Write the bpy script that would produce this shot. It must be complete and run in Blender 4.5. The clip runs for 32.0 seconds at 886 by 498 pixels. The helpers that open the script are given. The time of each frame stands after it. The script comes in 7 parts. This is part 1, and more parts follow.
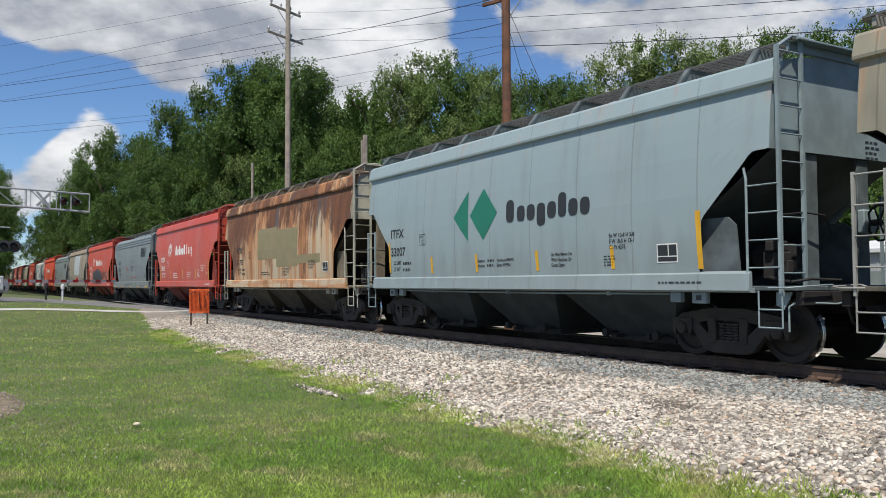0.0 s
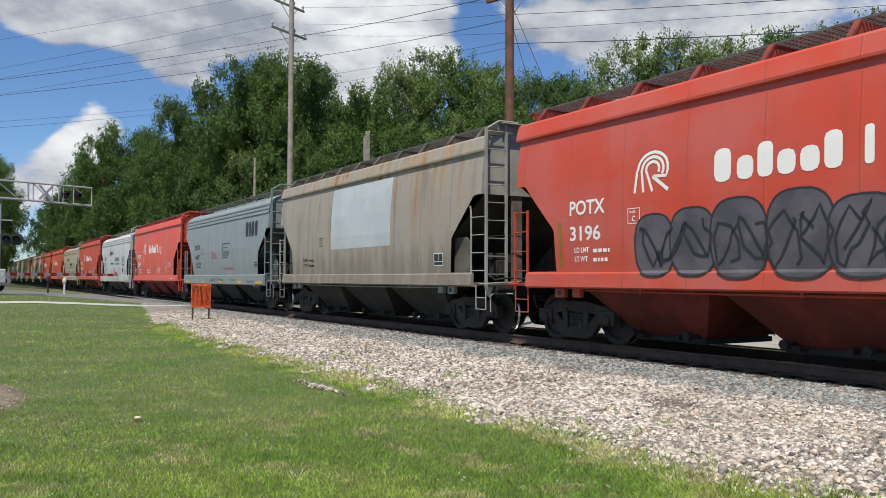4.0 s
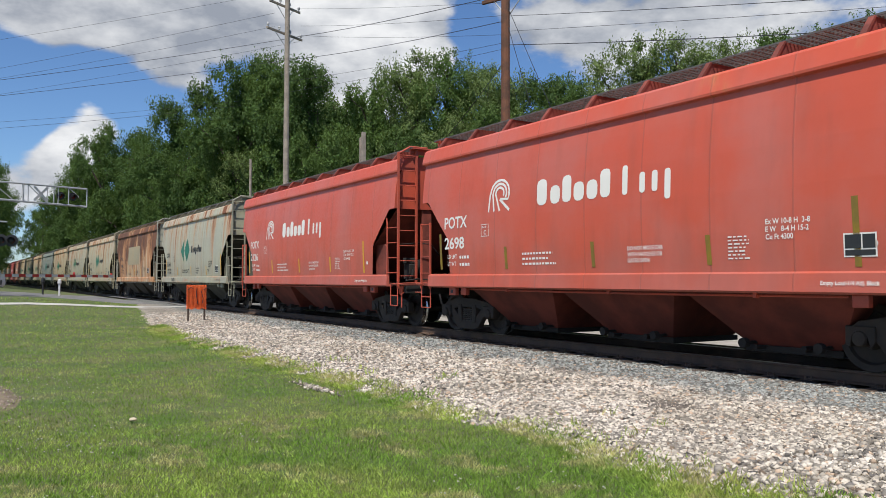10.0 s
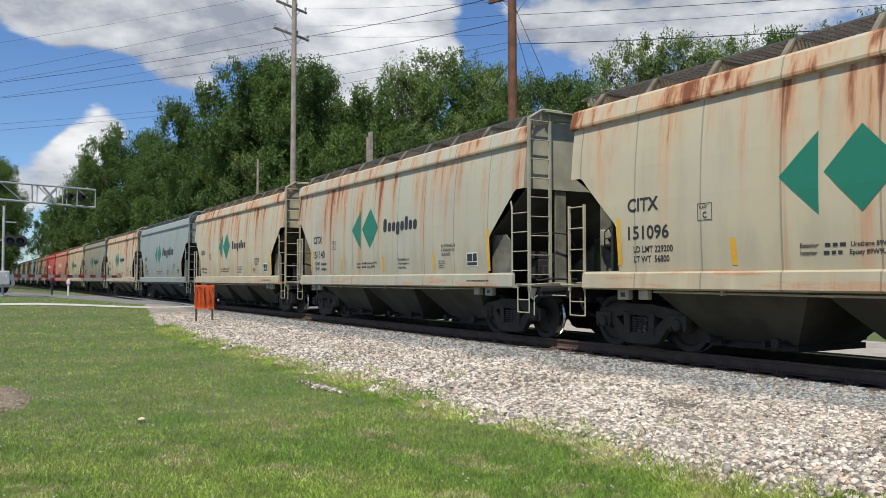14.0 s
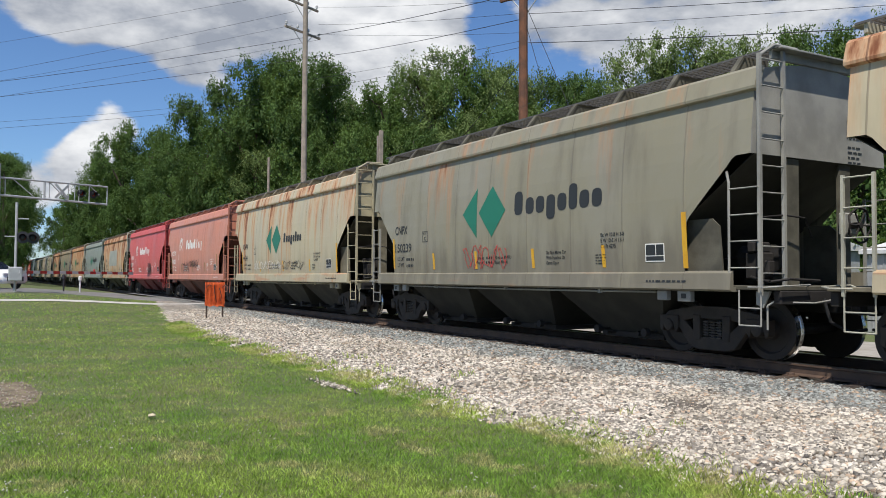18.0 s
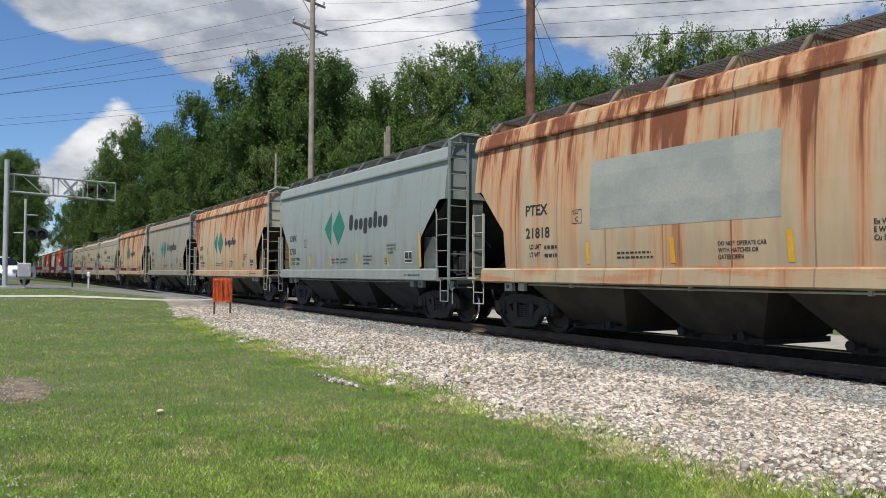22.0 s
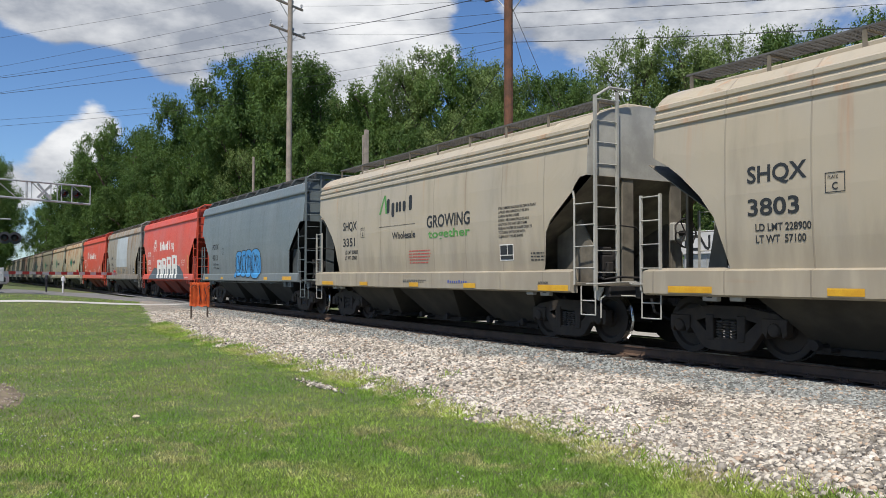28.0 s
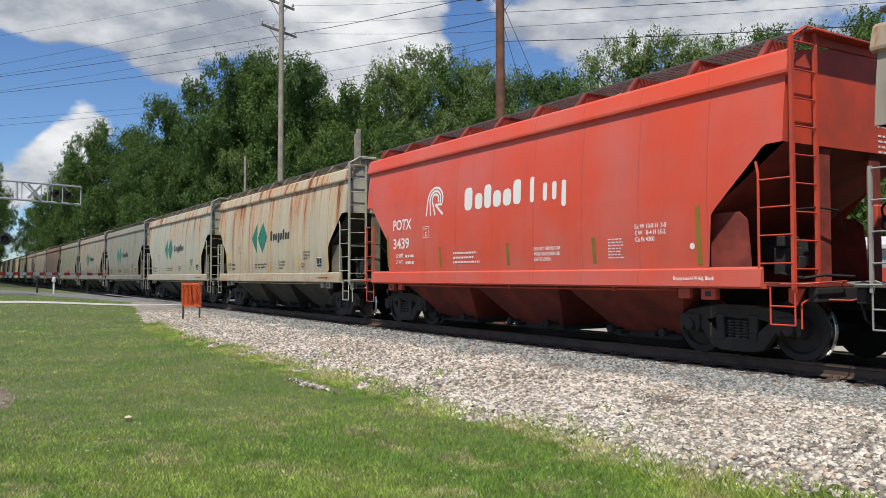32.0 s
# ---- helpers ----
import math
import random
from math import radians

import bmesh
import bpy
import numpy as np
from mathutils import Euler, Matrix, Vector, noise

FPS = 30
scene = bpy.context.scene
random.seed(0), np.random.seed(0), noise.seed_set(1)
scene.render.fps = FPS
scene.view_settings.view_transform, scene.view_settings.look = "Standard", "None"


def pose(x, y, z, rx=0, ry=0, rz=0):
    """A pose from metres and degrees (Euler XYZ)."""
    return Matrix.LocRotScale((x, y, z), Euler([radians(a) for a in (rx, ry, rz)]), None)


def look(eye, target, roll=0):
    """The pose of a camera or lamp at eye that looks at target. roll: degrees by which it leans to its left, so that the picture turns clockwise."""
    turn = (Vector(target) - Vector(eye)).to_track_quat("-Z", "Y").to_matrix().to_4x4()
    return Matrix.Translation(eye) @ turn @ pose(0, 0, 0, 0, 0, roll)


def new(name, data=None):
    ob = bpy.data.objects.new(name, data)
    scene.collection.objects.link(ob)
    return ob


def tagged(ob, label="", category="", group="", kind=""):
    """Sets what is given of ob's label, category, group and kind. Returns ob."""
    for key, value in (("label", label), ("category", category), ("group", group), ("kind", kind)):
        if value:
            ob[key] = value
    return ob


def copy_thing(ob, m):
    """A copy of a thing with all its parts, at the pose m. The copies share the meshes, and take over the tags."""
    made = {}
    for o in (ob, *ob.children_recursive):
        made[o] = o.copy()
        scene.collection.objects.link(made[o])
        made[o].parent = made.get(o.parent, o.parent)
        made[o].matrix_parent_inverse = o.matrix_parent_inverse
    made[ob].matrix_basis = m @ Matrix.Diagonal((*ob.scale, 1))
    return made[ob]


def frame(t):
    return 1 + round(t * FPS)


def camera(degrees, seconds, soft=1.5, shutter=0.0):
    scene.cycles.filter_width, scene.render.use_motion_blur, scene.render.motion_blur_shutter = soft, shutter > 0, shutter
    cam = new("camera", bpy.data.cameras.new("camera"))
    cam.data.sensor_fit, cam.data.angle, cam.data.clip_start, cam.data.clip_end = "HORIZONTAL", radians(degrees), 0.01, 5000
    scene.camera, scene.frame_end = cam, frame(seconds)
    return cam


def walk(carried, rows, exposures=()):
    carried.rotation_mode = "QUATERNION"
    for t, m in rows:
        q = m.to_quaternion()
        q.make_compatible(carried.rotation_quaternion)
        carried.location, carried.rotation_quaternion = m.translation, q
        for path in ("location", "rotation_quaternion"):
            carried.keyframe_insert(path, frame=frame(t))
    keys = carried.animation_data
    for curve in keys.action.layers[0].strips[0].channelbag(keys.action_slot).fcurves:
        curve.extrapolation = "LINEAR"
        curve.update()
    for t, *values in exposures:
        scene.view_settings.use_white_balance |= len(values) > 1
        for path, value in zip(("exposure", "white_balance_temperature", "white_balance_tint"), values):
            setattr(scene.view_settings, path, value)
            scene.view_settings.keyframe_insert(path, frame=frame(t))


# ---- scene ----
cam = camera(57.13, 32.0, soft=0.9)
EYE = (0.0, 0.0, 1.55)      # standing on the lawn
RAIL = 0.34                 # height of the rail head
TRACK = 11.16               # the track runs along x at this y
# the camera stands still and is turned a little by the holder: seconds, and degrees about x, y, z
TURNS = [
    (0.0, 92.308, 0.346, 59.268), (0.5, 92.309, 0.378, 59.256), (1.0, 92.201, 0.384, 59.273), (1.5, 92.107, 0.262, 59.283),
    (2.0, 92.048, 0.146, 59.287), (2.5, 92.059, -0.001, 59.305), (3.0, 92.076, -0.09, 59.342), (3.5, 92.079, -0.109, 59.372),
    (5.5, 92.027, -0.195, 59.339), (6.0, 91.976, -0.136, 59.304), (6.5, 91.987, -0.25, 59.262), (7.0, 92.051, -0.161, 59.248),
    (7.5, 92.156, -0.086, 59.228), (8.0, 92.171, -0.063, 59.168), (8.5, 92.101, -0.122, 59.133), (9.0, 92.108, -0.141, 59.162),
    (9.5, 92.084, -0.085, 59.153), (10.0, 92.153, -0.112, 59.087), (10.5, 92.201, -0.059, 59.004), (11.0, 92.138, 0.072, 59.072),
    (11.5, 92.12, 0.066, 59.208), (12.0, 92.191, -0.035, 59.326), (12.5, 92.251, 0.014, 59.432), (13.0, 92.273, -0.008, 59.519),
    (13.5, 92.216, 0.015, 59.583), (14.0, 92.118, 0.024, 59.6), (14.5, 92.119, -0.033, 59.642), (16.5, 92.01, -0.237, 60.07),
    (17.0, 91.958, -0.184, 60.126), (17.5, 91.963, -0.187, 60.188), (18.0, 92.028, -0.326, 60.278), (18.5, 92.029, -0.356, 60.389),
    (19.0, 92.102, -0.395, 60.493), (19.5, 92.133, -0.403, 60.554), (20.0, 92.132, -0.373, 60.626), (20.5, 92.101, -0.312, 60.719),
    (21.0, 91.996, -0.338, 60.765), (21.5, 91.852, -0.385, 60.794), (22.0, 91.749, -0.327, 60.779), (22.5, 91.674, -0.262, 60.658),
    (23.0, 91.644, -0.19, 60.607), (23.5, 91.647, -0.172, 60.608), (24.0, 91.702, -0.186, 60.616), (24.5, 91.797, -0.194, 60.729),
    (25.0, 91.817, -0.173, 60.659), (25.5, 91.768, -0.203, 60.377), (27.5, 92.042, -0.117, 59.609), (28.0, 91.98, -0.129, 59.285),
    (28.5, 91.976, -0.153, 58.931), (29.0, 92.125, -0.191, 58.715), (29.5, 92.231, -0.155, 58.722), (30.0, 92.305, -0.225, 58.801),
    (30.5, 92.238, -0.105, 58.824), (31.0, 92.058, 0.033, 58.793), (31.5, 91.949, 0.044, 58.776), (32.0, 91.928, 0.086, 58.76)]
walk(cam, [(t, pose(*EYE, rx, ry, rz)) for t, rx, ry, rz in TURNS], exposures=[(0, 0.11), (11.5, 0.10), (13, 0.15), (17.2, 0.16), (18.5, 0.13), (20, 0.06), (21.2, 0.06), (22.4, 0.14), (25.5, 0.16), (28, 0.12), (29.5, 0.09), (32, 0.09)])

# ---- light ----
SUN_ELEV, SUN_FROM = radians(60), Vector((0.66, -0.75, 0)).normalized()
world = bpy.data.worlds.new("sky")
scene.world = world
world.use_nodes = True
wn, wl = world.node_tree.nodes, world.node_tree.links
wn.clear()
w_out, w_bg = wn.new("ShaderNodeOutputWorld"), wn.new("ShaderNodeBackground")
sky = wn.new("ShaderNodeTexSky")
sky.sky_type, sky.sun_disc, sky.sun_elevation = "NISHITA", False, SUN_ELEV
sky.sun_rotation = math.atan2(SUN_FROM.x, SUN_FROM.y)
sky.air_density, sky.dust_density, sky.ozone_density = 1.0, 0.1, 4.0
w_bg.inputs[1].default_value = 0.105


def wnode(kind, **inputs):
    n = wn.new(kind)
    for key, value in inputs.items():
        n.inputs[int(key[1:])].default_value = value
    return n


def wmath(op, a, b):
    n = wn.new("ShaderNodeMath")
    n.operation = op
    for i, v in enumerate((a, b)):
        if isinstance(v, (int, float)):
            n.inputs[i].default_value = v
        else:
            wl.new(v, n.inputs[i])
    return n.outputs[0]


# broken cumulus: noise over the sky's directions, fuller round a few cloud centres
w_tc = wn.new("ShaderNodeTexCoord")
w_map = wn.new("ShaderNodeMapping")
w_map.inputs["Scale"].default_value = (1.0, 1.0, 2.1)
wl.new(w_tc.outputs["Generated"], w_map.inputs[0])
w_n1 = wn.new("ShaderNodeTexNoise")
w_n1.inputs["Scale"].default_value, w_n1.inputs["Detail"].default_value, w_n1.inputs["Roughness"].default_value = 5.5, 14, 0.56
w_n2 = wn.new("ShaderNodeTexNoise")
w_n2.inputs["Scale"].default_value, w_n2.inputs["Detail"].default_value, w_n2.inputs["Roughness"].default_value = 5.5, 14, 0.56
w_up = wn.new("ShaderNodeMapping")
w_up.inputs["Scale"].default_value, w_up.inputs["Location"].default_value = (1.0, 1.0, 2.1), (0.012, -0.012, 0.045)
wl.new(w_tc.outputs["Generated"], w_up.inputs[0])
wl.new(w_map.outputs[0], w_n1.inputs[0])
wl.new(w_up.outputs[0], w_n2.inputs[0])      # the same noise a little higher up: billows are bright on top, grey below
density = wmath("SUBTRACT", wmath("MULTIPLY", w_n1.outputs[0], 1.9), 0.46)
# azimuth, elevation, spread and weight of the cloud masses and of the blue gaps between them
CLOUDS = [(3.8, 16.9, 3.2, 0.14), (8.1, 16.9, 3.6, 0.24), (12.7, 17.4, 4.4, 0.32), (4.8, 15.1, 1.0, 0.08), (9.7, 15.5, 2.4, 0.20), (13.1, 15.6, 2.8, 0.26), (16.4, 16.4, 4.0, 0.34), (20.7, 16.3, 4.4, 0.40),
          (24.2, 16.8, 4.4, 0.42), (27.0, 17.4, 4.0, 0.42), (29.4, 16.3, 2.8, 0.40), (30.4, 15.0, 1.8, 0.22), (11.5, 13.2, 1.8, 0.26), (13.8, 13.2, 1.8, 0.30), (23.8, 14.5, 3.6, 0.32), (27.4, 15.0, 2.4, 0.25),
          (4.2, 12.8, 0.9, 0.16), (5.6, 13.6, 0.7, 0.14), (7.2, 10.2, 1.4, 0.62), (5.8, 8.8, 1.2, 0.55), (8.5, 9.4, 1.0, 0.45), (5.4, 7.4, 1.6, 0.60), (3.6, 6.5, 1.8, 0.46), (6.6, 6.4, 1.6, 0.42),
          (10.8, 10.1, 0.4, 0.22), (35.6, 16.9, 1.0, 0.20), (37.8, 16.7, 2.2, 0.20), (40.9, 16.9, 2.8, 0.22), (44.0, 17.0, 3.2, 0.24), (39.4, 18.4, 3.2, 0.18), (47.4, 16.7, 3.2, 0.28), (51.0, 16.7, 3.2, 0.22),
          (44.4, 18.4, 3.6, 0.26), (49.2, 18.1, 3.6, 0.24), (54.5, 17.0, 3.6, 0.24), (57.8, 16.6, 3.6, 0.26), (32.8, 17.9, 1.8, -0.50), (5.2, 11.4, 4.8, -0.44), (2.3, 11.6, 4.0, -0.40), (11.5, 10.4, 3.6, -0.42),
          (8.8, 13.7, 2.0, -0.26), (39.0, 14.1, 3.8, -0.34), (45.1, 14.1, 3.2, -0.30), (2.6, 14.0, 2.0, -0.26), (6.1, 15.0, 1.8, -0.12), (2.7, 8.6, 2.4, -0.25), (18.4, 13.2, 2.4, -0.15),
          (2.8, 16.6, 2.8, 0.22), (6.8, 16.6, 3.2, 0.22), (9.9, 16.9, 3.2, 0.15), (5.4, 15.0, 1.0, 0.14), (27.4, 13.8, 1.6, 0.12), (3.3, 17.1, 2.4, 0.34), (6.7, 17.3, 2.8, 0.30)]
# sunlit billows and grey undersides
BILLOWS = [(25.0, 17.5, 4.8, 0.13), (29.0, 15.7, 2.0, 0.10), (7.2, 10.1, 2.0, 0.14), (5.6, 7.3, 2.0, 0.10), (16.8, 17.2, 2.4, 0.04), (5.8, 16.8, 6.0, -0.10), (11.3, 13.1, 3.6, -0.05), (23.4, 14.1, 2.0, -0.08), (44.4, 17.1, 6.4, 0.02), (40.9, 17.0, 5.0, -0.09)]


def blob(azimuth, elevation, spread, weight):
    a, e = radians(azimuth), radians(elevation)
    d = wn.new("ShaderNodeVectorMath")
    d.operation = "DISTANCE"
    wl.new(w_tc.outputs["Generated"], d.inputs[0])
    d.inputs[1].default_value = (-math.cos(a) * math.cos(e), math.sin(a) * math.cos(e), math.sin(e))
    q = wmath("DIVIDE", d.outputs["Value"], radians(spread))
    return wmath("MULTIPLY", wmath("POWER", 2.718, wmath("MULTIPLY", wmath("MULTIPLY", q, q), -1.0)), weight)


for azimuth, elevation, spread, weight in CLOUDS:
    density = wmath("ADD", density, blob(azimuth, elevation, spread, weight * 0.72))
w_cov = wn.new("ShaderNodeMapRange")
w_cov.inputs[1].default_value, w_cov.inputs[2].default_value = 0.52, 0.76
w_cov.interpolation_type = "SMOOTHSTEP"
wl.new(density, w_cov.inputs[0])
w_sh = wn.new("ShaderNodeMapRange")
w_sh.inputs[1].default_value, w_sh.inputs[2].default_value = -0.15, 0.19
w_n3 = wn.new("ShaderNodeTexNoise")
w_n3.inputs["Scale"].default_value, w_n3.inputs["Detail"].default_value = 7.0, 5
wl.new(w_map.outputs[0], w_n3.inputs[0])
light = wmath("ADD", wmath("SUBTRACT", w_n1.outputs[0], w_n2.outputs[0]), wmath("MULTIPLY", wmath("SUBTRACT", w_n3.outputs[0], 0.5), 0.5))
for azimuth, elevation, spread, weight in BILLOWS:
    light = wmath("ADD", light, blob(azimuth, elevation, spread, weight))
wl.new(light, w_sh.inputs[0])
w_cloud = wn.new("ShaderNodeMix")
w_cloud.data_type = "RGBA"
w_cloud.inputs[6].default_value = (2.9, 3.2, 3.8, 1)
w_cloud.inputs[7].default_value = (7.9, 8.0, 8.15, 1)
wl.new(w_sh.outputs[0], w_cloud.inputs[0])
w_mix = wn.new("ShaderNodeMix")
w_mix.data_type = "RGBA"
wl.new(w_cov.outputs[0], w_mix.inputs[0])
w_deep = wn.new("ShaderNodeMix")
w_deep.data_type, w_deep.blend_type = "RGBA", "MULTIPLY"
w_deep.inputs[0].default_value, w_deep.inputs[7].default_value = 1.0, (0.68, 0.83, 1.02, 1)
wl.new(sky.outputs[0], w_deep.inputs[6])
wl.new(w_deep.outputs[2], w_mix.inputs[6])
wl.new(w_cloud.outputs[2], w_mix.inputs[7])
wl.new(w_mix.outputs[2], w_bg.inputs[0])
wl.new(w_bg.outputs[0], w_out.inputs[0])

sun = new("sun", bpy.data.lights.new("sun", "SUN"))
sun.data.energy, sun.data.angle, sun.data.color = 4.75, radians(0.6), (1.0, 0.95, 0.87)
sun.matrix_world = look((0, 0, 60), Vector((0, 0, 60)) - (SUN_FROM * math.cos(SUN_ELEV) + Vector((0, 0, math.sin(SUN_ELEV)))))


# ---- materials ----
def material(name, color, rough=0.6, metal=0.0):
    m = bpy.data.materials.new(name)
    m.use_nodes = True
    b = m.node_tree.nodes["Principled BSDF"]
    b.inputs["Base Color"].default_value = (*color, 1)
    b.inputs["Roughness"].default_value, b.inputs["Metallic"].default_value = rough, metal
    return m


class Graph:
    """Short hand for the nodes of one material."""

    def __init__(self, m):
        self.n, self.l = m.node_tree.nodes, m.node_tree.links
        self.bsdf = self.n["Principled BSDF"]
        self.tc = self.n.new("ShaderNodeTexCoord")

    def put(self, socket, value):
        if isinstance(value, bpy.types.NodeSocket):
            self.l.new(value, socket)
        elif isinstance(value, tuple) and len(value) == 3 and socket.type == "RGBA":
            socket.default_value = (*value, 1)
        else:
            socket.default_value = value

    def coords(self, scale, space="Object", offset=None):
        mp = self.n.new("ShaderNodeMapping")
        mp.inputs["Scale"].default_value = scale
        self.l.new(self.tc.outputs[space], mp.inputs[0])
        if offset is not None:
            self.put(mp.inputs["Location"], offset)
        return mp.outputs[0]

    def noise(self, vec, scale=1.0, detail=4, rough=0.55):
        t = self.n.new("ShaderNodeTexNoise")
        t.inputs["Scale"].default_value, t.inputs["Detail"].default_value, t.inputs["Roughness"].default_value = scale, detail, rough
        self.l.new(vec, t.inputs[0])
        return t.outputs[0]

    def ramp(self, x, lo, hi, a=0.0, b=1.0):
        r = self.n.new("ShaderNodeMapRange")
        r.interpolation_type = "SMOOTHSTEP"
        for i, v in enumerate((x, lo, hi, a, b)):
            self.put(r.inputs[i], v)
        return r.outputs[0]

    def math(self, op, a, b=0.0):
        r = self.n.new("ShaderNodeMath")
        r.operation = op
        self.put(r.inputs[0], a)
        self.put(r.inputs[1], b)
        return r.outputs[0]

    def mix(self, f, a, b, mode="MIX"):
        r = self.n.new("ShaderNodeMix")
        r.data_type, r.blend_type = "RGBA", mode
        self.put(r.inputs[0], f)
        self.put(r.inputs[6], a)
        self.put(r.inputs[7], b)
        return r.outputs[2]

    def bump(self, h, strength=0.3, dist=0.02):
        r = self.n.new("ShaderNodeBump")
        r.inputs["Strength"].default_value, r.inputs["Distance"].default_value = strength, dist
        self.put(r.inputs["Height"], h)
        self.l.new(r.outputs[0], self.bsdf.inputs["Normal"])

    def color(self, c):
        self.put(self.bsdf.inputs["Base Color"], c)

    def rough(self, r):
        self.put(self.bsdf.inputs["Roughness"], r)

    def axis(self, i, space="Object"):
        s = self.n.new("ShaderNodeSeparateXYZ")
        self.l.new(self.tc.outputs[space], s.inputs[0])
        return s.outputs[i]

    def chance(self):
        return self.n.new("ShaderNodeObjectInfo").outputs["Random"]

    def island(self):
        return self.n.new("ShaderNodeNewGeometry").outputs["Random Per Island"]


def surface(name, a, b, scale=4.0, rough=0.8, fine=60.0, bump=0.2, dist=0.01, metal=0.0, spread=0.0):
    """Two tones mixed by a coarse noise, a fine grain and relief."""
    m = material(name, a, rough, metal)
    g = Graph(m)
    v = g.coords((1, 1, 1))
    n1, n2 = g.noise(v, scale, 5), g.noise(v, fine, 3)
    c = g.mix(g.ramp(n1, 0.35, 0.65), a, b)
    c = g.mix(g.math("MULTIPLY", n2, 0.5), c, tuple(x * 0.45 for x in a))
    if spread:
        hsv = g.n.new("ShaderNodeHueSaturation")
        g.put(hsv.inputs["Value"], g.ramp(g.chance(), 0, 1, 1 - spread, 1 + spread))
        g.put(hsv.inputs["Color"], c)
        c = hsv.outputs[0]
    g.color(c)
    g.bump(g.math("ADD", n2, n1), bump, dist)
    return m


def car_paint(name, paint, rust=0.15, dirt=0.3, rust_tone=(0.33, 0.13, 0.045), fade=None, gloss=0.42, seam=1.40, shift=0.0, deep=0.0):
    """Freight-car enamel: faded patches, vertical rust runs from the roof edge, seams, grime along the bottom of the sheets."""
    m = material(name, paint, gloss)
    g = Graph(m)
    x, z = g.axis(0), g.axis(2)
    v = g.coords((1, 1, 1), offset=(shift, shift * 0.7, 0))
    fade = fade or tuple(min(1, c * 0.82 + 0.06) for c in paint)
    c = g.mix(g.ramp(g.noise(v, 0.55, 5), 0.35, 0.68), paint, fade)
    luck = g.math("MULTIPLY", g.chance(), 40.0)
    move = g.n.new("ShaderNodeCombineXYZ")
    g.put(move.inputs[0], luck)
    runs = g.noise(g.coords((2.9, 2.9, 0.04), offset=move.outputs[0]), 1.0, 4, 0.6)
    fine = g.noise(g.coords((20.0, 20.0, 0.16), offset=move.outputs[0]), 1.0, 3, 0.6)
    wide = g.noise(g.coords((0.8, 0.8, 0.12), offset=move.outputs[0]), 1.0, 4, 0.55)
    saw = g.math("ABSOLUTE", g.math("SUBTRACT", g.math("FRACT", g.math("DIVIDE", g.math("ADD", x, 20 * seam - 0.2), seam)), 0.5))
    line = g.ramp(saw, 0.006, 0.014, 1.0, 0.0)
    level = g.math("ADD", g.math("ADD", g.math("MULTIPLY", runs, 0.56), g.math("MULTIPLY", wide, 0.36)), g.math("MULTIPLY", fine, 0.08))
    fall = g.math("ADD", g.ramp(z, 1.36, 4.2, 0.085, 0.0), g.ramp(z, 1.32, 1.37, 0.03, 0.0))
    amount = g.math("ADD", g.math("SUBTRACT", g.math("SUBTRACT", level, fall), 0.665 - 0.25 * rust), g.math("MULTIPLY", line, 0.05 * rust))
    streak = g.ramp(amount, -0.095, 0.065)
    core = g.math("MULTIPLY", g.ramp(amount, 0.0, 0.085), 1.0 - 0.75 * deep)
    spots = g.noise(v, 14.0, 6, 0.7)
    tone = g.mix(g.ramp(fine, 0.35, 0.65), tuple(min(1, t * 1.75 + 0.03) for t in rust_tone), tuple(min(1, t * 1.35 + 0.02) for t in rust_tone))
    c = g.mix(g.math("MULTIPLY", g.ramp(wide, 0.40, 0.62), min(0.5, 0.75 * max(0.0, rust - 0.3))), c, tuple(0.5 * a + 0.5 * b for a, b in zip(paint, (0.58, 0.27, 0.10))))
    c = g.mix(g.math("MULTIPLY", streak, min(0.92, 0.5 + 0.5 * rust)), c, tone)
    c = g.mix(g.math("MULTIPLY", core, min(0.95, 0.45 + rust)), c, g.mix(fine, (0.095, 0.026, 0.012), (0.24, 0.072, 0.022)))
    sill = g.math("MULTIPLY", g.ramp(z, 1.33, 1.37, 1.0, 0.0), g.ramp(g.noise(g.coords((0.6, 0.6, 5.0), offset=move.outputs[0]), 1.0, 5, 0.6), 0.62 - 0.2 * rust, 0.74 - 0.2 * rust))
    c = g.mix(g.math("MULTIPLY", sill, min(0.85, 1.1 * rust)), c, tone)
    if deep:
        band = g.noise(g.coords((0.75, 0.75, 0.30), offset=move.outputs[0]), 1.0, 6, 0.62)
        d = g.ramp(g.math("ADD", g.math("MULTIPLY", band, 0.8), g.math("ADD", g.math("MULTIPLY", fine, 0.2), g.ramp(z, 1.4, 4.2, -0.09, 0.07))), 0.57 - deep * 0.13, 0.66 - deep * 0.13)
        c = g.mix(g.math("MULTIPLY", d, 0.90), c, g.mix(g.ramp(runs, 0.35, 0.65), (0.058, 0.023, 0.015), (0.155, 0.058, 0.026)))
    grime = g.math("MULTIPLY", g.ramp(g.math("ADD", g.noise(g.coords((2.5, 2.5, 0.5)), 1.0, 5), g.ramp(z, 1.2, 2.4, 0.28, 0.0)), 0.45, 0.85), dirt)
    c = g.mix(grime, c, (0.085, 0.070, 0.055))
    c = g.mix(g.math("MULTIPLY", line, 0.20 + 0.25 * min(1.0, rust * 2)), c, (0.10, 0.075, 0.055))
    g.color(c)
    g.rough(g.math("ADD", g.math("MULTIPLY", g.math("ADD", streak, grime), 0.35), g.ramp(spots, 0.3, 0.7, gloss - 0.06, gloss + 0.08)))
    pan = g.noise(g.coords((0.8, 0.8, 0.5)), 1.0, 2)
